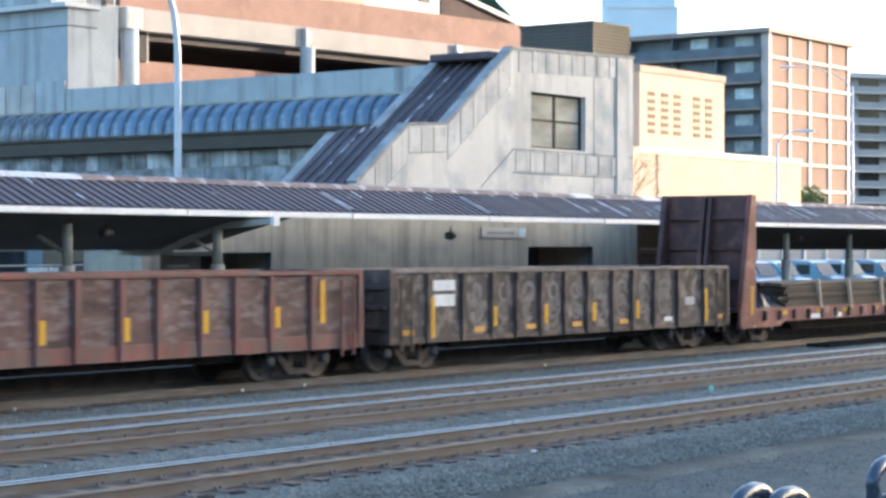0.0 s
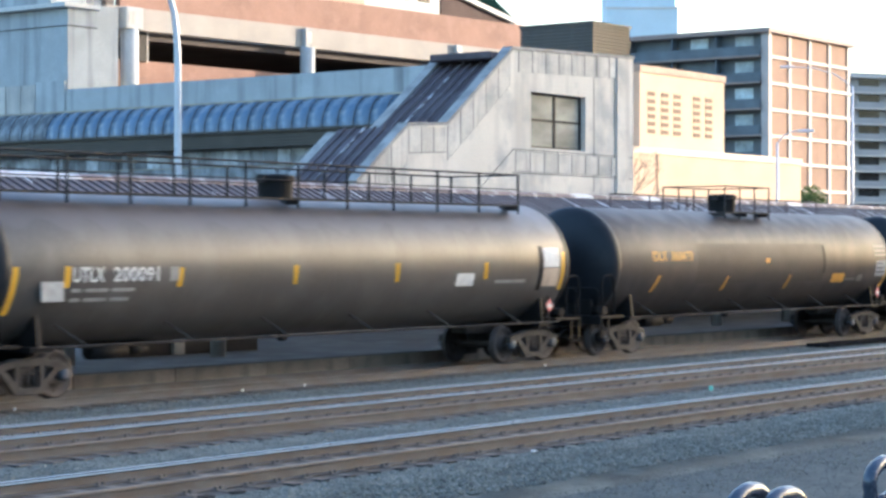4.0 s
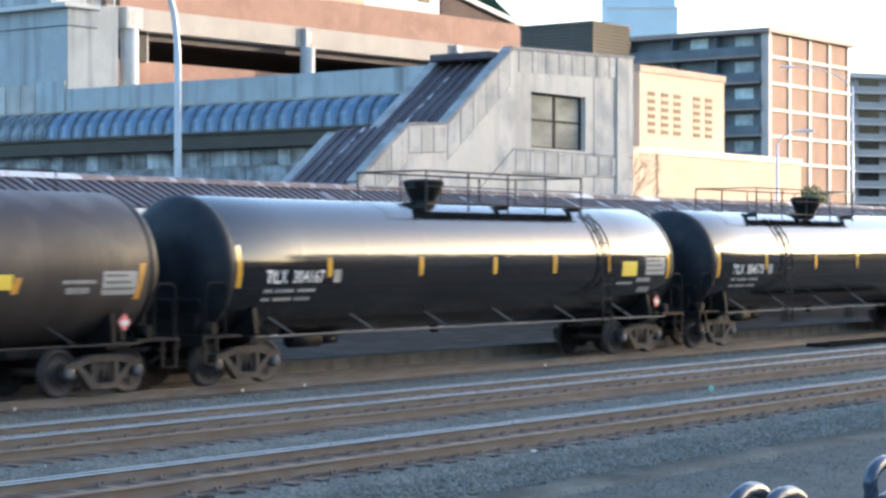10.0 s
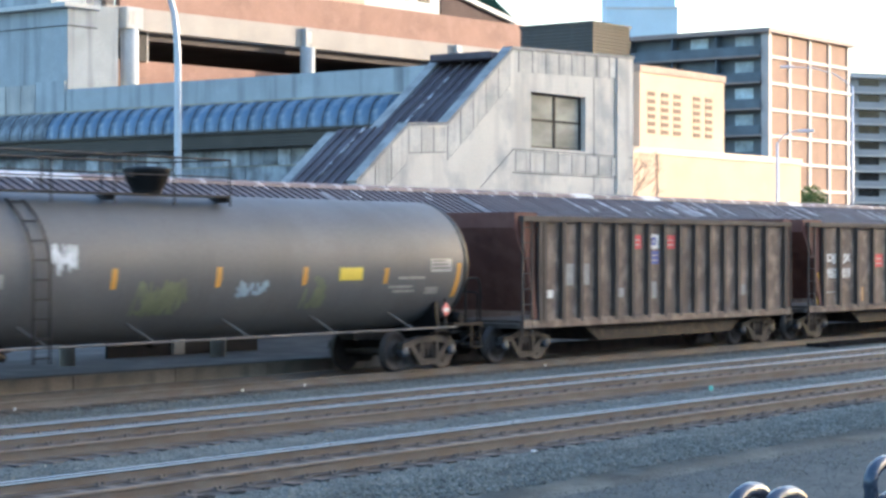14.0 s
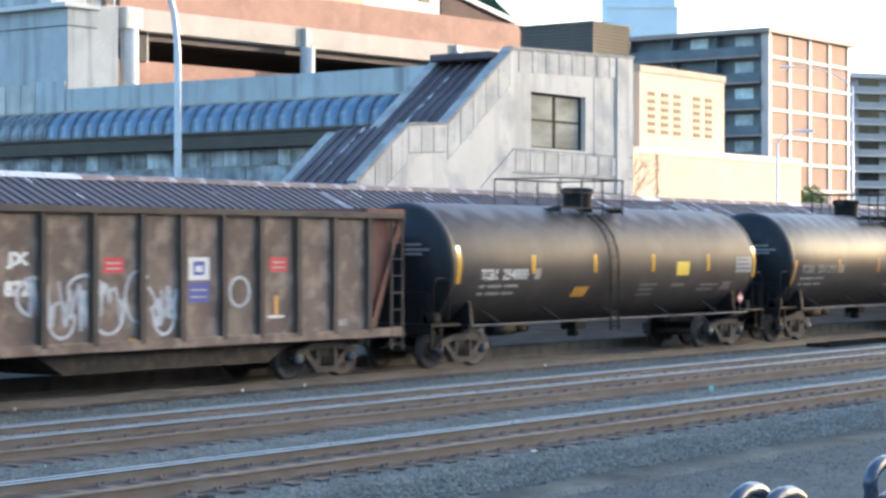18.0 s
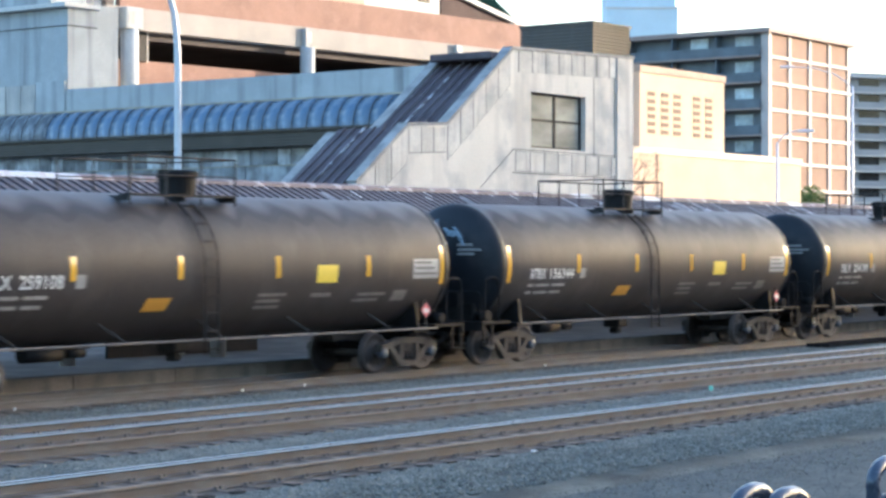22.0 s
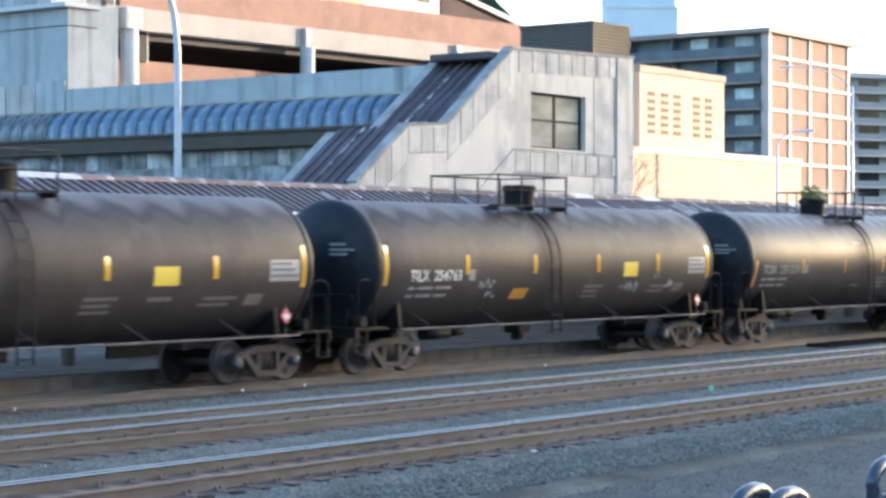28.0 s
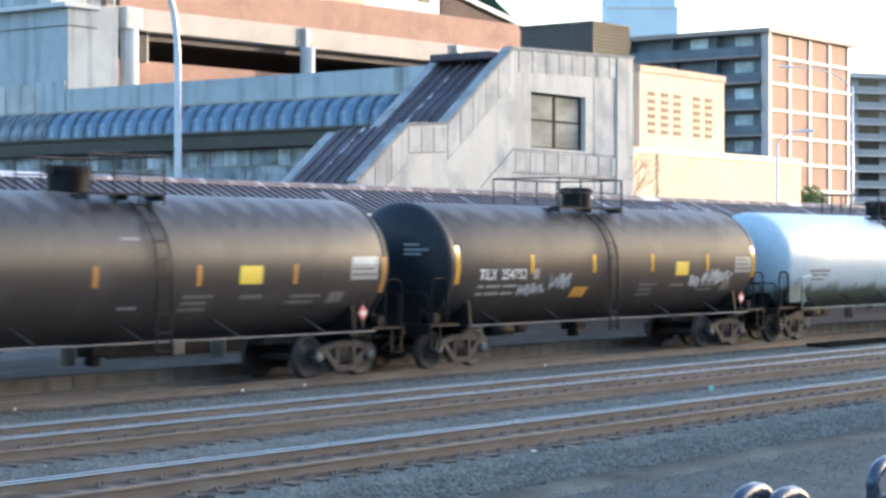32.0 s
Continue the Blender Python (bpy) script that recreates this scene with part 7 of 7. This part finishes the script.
h3 = hopper(248.3, 260.3, [1.19, 2.39, 3.69, 4.95, 6.06, 7.27, 8.41, 9.6, 10.8], hop_label, (("DJ", 0.3, 2.46, 0.62, 0.31), ("JX", 1.55, 2.46, 0.56, 0.31), ("950", 0.3, 1.95, 0.66, 0.3), ("872", 1.5, 1.95, 0.62, 0.3)), (("red_panel", 3.97, 4.5, 2.36, 2.66, RED_P), ("white_panel", 6.3, 6.9, 2.2, 2.66, WHITE_PAINT), ("blue_panel", 6.3, 6.9, 1.75, 2.15, BLUE_P), ("red_panel", 8.75, 9.3, 2.35, 2.65, RED_P), ("yellow_patch", 4.65, 5.15, 1.0, 1.1, YELLOW), ("white_patch", 8.7, 9.2, 1.38, 1.44, WHITE_PAINT), ("orange_strip", 8.9, 9.0, 1.45, 1.85, ORANGE_SQ), ("orange_strip", 6.0, 6.1, 1.2, 1.6, ORANGE_SQ), ("white_patch", 10.9, 11.3, 1.15, 1.3, DULL_PAINT)), ends=(1.15, 1.2))
o = -6.0
for x, z, w, h, n in ((1.9, 1.8, 1.5, 0.9, 6), (3.3, 1.75, 1.6, 1.0, 7), (4.9, 1.7, 1.5, 0.8, 6)):
    scrawl(h3, o + x, z, w, h, n, CHALK_W, rg, 0.07, -1.43)
for x, z, rx, rz, a, b in ((2.2, 1.95, 0.4, 0.35, 0.4, 4.6), (2.9, 1.5, 0.32, 0.34, 1.5, 6.6), (3.5, 2.05, 0.45, 0.28, 0.0, 3.6), (4.1, 1.6, 0.4, 0.4, 2.2, 7.0), (4.9, 1.9, 0.36, 0.5, 0.8, 5.2), (5.6, 1.55, 0.3, 0.4, 2.5, 7.4), (7.8, 1.95, 0.3, 0.3, 0.0, 6.3)):
    ring_mark(h3, o + x, z, rx, rz, -1.43, CHALK_W, a, b, 0.07)

# the long rake of worn black tanks: seams, mark, style
RAKE = ((263.5, 278.35, "TCBX 254800", 0, 1, 0), (280.94, 295.95, "TCBX 251293", 1, 0, 0), (298.43, 313.5, "TILX 259108", 0, 1, 0), (315.9, 330.95, "XTRX 156344", 0, 1, 1), (333.48, 348.5, "TILX 254789", 0, 1, 0), (350.86, 365.95, "TILX 259040", 0, 1, 0), (368.65, 383.75, "XTRX 156085", 0, 1, 0), (386.2, 401.3, "TILX 254763", 0, 1, 2), (403.9, 418.9, "TCBX 251229", 1, 0, 0), (421.44, 436.45, "TCBX 251274", 1, 0, 0), (439.04, 454.0, "TILX 254752", 0, 1, 3))
for a, b, words, low, orange, graf in RAKE:
    half = (b - a) / 2
    lab = {0: worn_label, 1: "weathered black tank car with blue graffiti on its end", 2: "weathered black tank car with small white graffiti", 3: "weathered black tank car with white spray scrawls"}[graf]
    if low:
        lab = "dusty grey-black tank car with faded stencils"
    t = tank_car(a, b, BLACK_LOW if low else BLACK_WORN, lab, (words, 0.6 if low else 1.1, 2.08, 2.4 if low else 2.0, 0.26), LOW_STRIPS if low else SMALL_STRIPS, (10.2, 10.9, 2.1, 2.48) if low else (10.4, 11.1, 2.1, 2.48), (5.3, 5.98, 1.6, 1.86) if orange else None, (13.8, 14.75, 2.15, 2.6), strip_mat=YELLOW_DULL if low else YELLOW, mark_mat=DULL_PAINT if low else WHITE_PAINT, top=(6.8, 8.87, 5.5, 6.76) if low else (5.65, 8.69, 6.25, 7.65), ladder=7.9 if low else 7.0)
    small_extras(t, half)
    o = -half
    if low:
        decal("white_label", (o + 13.85, o + 14.75, 2.5, 2.66), WHITE_PAINT, t, grow=0.012, rows=2)
        bars("small_print", o + 6.9, 3.05, ((0, 0.5, 0, 0.06), (0, 0.5, 1.35, 0.06)), DULL_PAINT, t)
    if graf == 1:
        bm = B()
        for k in range(9):
            y, z = rg.uniform(-0.45, 0.3), rg.uniform(2.7, 3.35)
            tube(bm, [(0, y, z), (-0.002, y + rg.uniform(-.3, .3), z + rg.uniform(-.3, .3)), (0, y + rg.uniform(-.3, .3), z + rg.uniform(-.3, .3))], 0.035, 4)
        part("graffiti", bm, GRAF_B, t, m=pose(-half - 0.58, -0.2, 0))
    if graf == 2:
        for x, z, w, h, n in ((3.7, 2.0, 1.0, 0.3, 3), (4.1, 1.72, 0.9, 0.24, 2), (10.6, 1.84, 0.9, 0.34, 4), (12.0, 2.12, 0.5, 0.2, 2), (12.6, 1.9, 0.8, 0.28, 3)):
            scrawl(t, o + x, z, w, h, n, GRAF_DIM, rg, 0.045)
    if graf == 3:
        for x, z, w, h, n in ((2.9, 1.84, 1.2, 0.36, 6), (4.1, 2.0, 1.1, 0.42, 8), (11.2, 1.9, 0.8, 0.34, 5), (12.1, 2.06, 1.6, 0.4, 10)):
            scrawl(t, o + x, z, w, h, n, GRAF_DIM, rg, 0.09)

# last: white pressure tank
t = tank_car(456.5, 474.0, WHITE_TANK, "white pressure tank car with grimy lower side", None, (), None, None, None, top=(7.6, 9.8, 8.0, 9.3), ladder=8.0, placard=False)
GRIME = surface("dark_green_grime", (0.19, 0.21, 0.175), 0.85, var=0.35, scale=2.5, fine=14)
decal("grey_data_panel", (-8.75 + 1.2, -8.75 + 2.6, 2.1, 2.2), DULL_PAINT, t)
bars("small_print", -8.75 + 1.3, 2.05, ((0, 0.5, 0, 0.05), (0.6, 0.6, 0, 0.05), (0.1, 0.9, 0.14, 0.05)), FAINT_PAINT, t)
for s in (-1, 1):
    bm = B()
    tube(bm, [(s * 8.1, -1.47, 1.08), (s * 8.1, -1.47, 1.95), (s * 7.5, -1.47, 2.0)], 0.035, 6)
    part("white_grab_iron", bm, WHITE_TANK, t)
    bm = B()
    prism(bm, [(s * 7.4, 1.2), (s * 8.75, 1.2), (s * 8.75, 1.9), (s * 8.0, 1.85)], "y", -1.32, -1.28)
    part("skirt_plate", bm, GRIME, t)

# ---- fence right before the lens: the knuckled top of chain-link ----
GALV = surface("dark_galvanised_wire", (0.06, 0.075, 0.105), 0.22, 0.25, var=0.15, scale=40, fine=300, bump=0.05)
mesh_fence = thing("chain_link_fence", pose(0, 0, 0), "galvanised chain-link fence with knuckled wire ends on top", "fence")
PITCH, FY, TOP = 0.0532, 0.158, 2.7821


def knuckle(dx, dy, drop, lean):
    """One wire of the mesh: zigzag below, its end bent over into a hook."""
    bm = B()
    r, loop = 0.00135, 0.00335
    cz = TOP - loop - r - drop
    pts = []
    zz = cz - 0.030
    xs = dx - lean * 0.020
    low = []
    k = 0
    while zz > 1.17:
        low.append((xs + (0.0 if k % 2 == 0 else lean * 0.0235), 0.0022 if k % 2 else -0.0022, zz))
        zz -= 0.0245
        k += 1
    pts += low[::-1]
    for k in range(17):
        a = math.pi * (1.12 - 1.72 * k / 16)
        if lean < 0:
            a = math.pi - a
        pts.append((dx + 2.0 * loop * math.cos(a), dy + 0.0006 * (k / 16), cz + loop * 1.1 * math.sin(a)))
    pts.append((pts[-1][0] - lean * 0.0012, dy + 0.001, cz - 0.0068))
    sweep(bm, pts, r)
    return finish(bm, "wire", GALV)


WIRE_A, WIRE_B = knuckle(0.0, 0.001, 0.0, 1), knuckle(0.0062, -0.0022, 0.0012, -1)
for i in range(-12, 24):
    x = 0.3025 + i * PITCH
    part("wire", WIRE_A, GALV, mesh_fence, m=pose(x, FY, 0.0002 * math.sin(i * 2.1)))
    part("wire", WIRE_B, GALV, mesh_fence, m=pose(x, FY, 0.0002 * math.cos(i * 1.7)))


# ---- what moves ----
def run(t):
    for (ta, sa), (tb, sb) in zip(RUN, RUN[1:]):
        if t <= tb:
            return sa + (sb - sa) * (t - ta) / (tb - ta)
    return RUN[-1][1]


def motions():
    for c, x in CARS:
        walk(c, [(t, pose(x - s, TRACK_Y, 0)) for t, s in RUN])
    # wheels roll while their car is near
    place = dict(CARS)
    for w, s, c in WHEELS:
        x = place[c] + w.parent.matrix_basis.translation.x
        times = [f / FPS for f in range(0, 961) if 12 < x - run(f / FPS) < 105]
        if not times:
            continue
        turn = {t: math.degrees(-run(t) / 0.457) for t in times}
        rows = [(t, pose(s, 0, 0.457) @ Matrix.Rotation(radians(turn[t]), 4, "Y")) for t in times]
        if times[0] > 0:
            rows.insert(0, (0.0, rows[0][1]))
        if times[-1] < 32.0:
            rows.append((32.0, rows[-1][1]))
        walk(w, rows)
    # the fence sways by a millimetre
    walk(mesh_fence, [(t, pose(-d, 0, u)) for t, d, u in ((0.0, 0, 0), (1.6, 0, 0), (2.0, 0.00098, 0.00006), (3.0, 0.00132, 0.00018), (5.5, 0.00098, 0.00014), (12.0, 0.00098, 0.00014), (18.4, 0.00098, 0.00014), (19.0, 0.00027, 0.00004), (19.5, 0, 0), (32.0, 0, 0))])


motions()
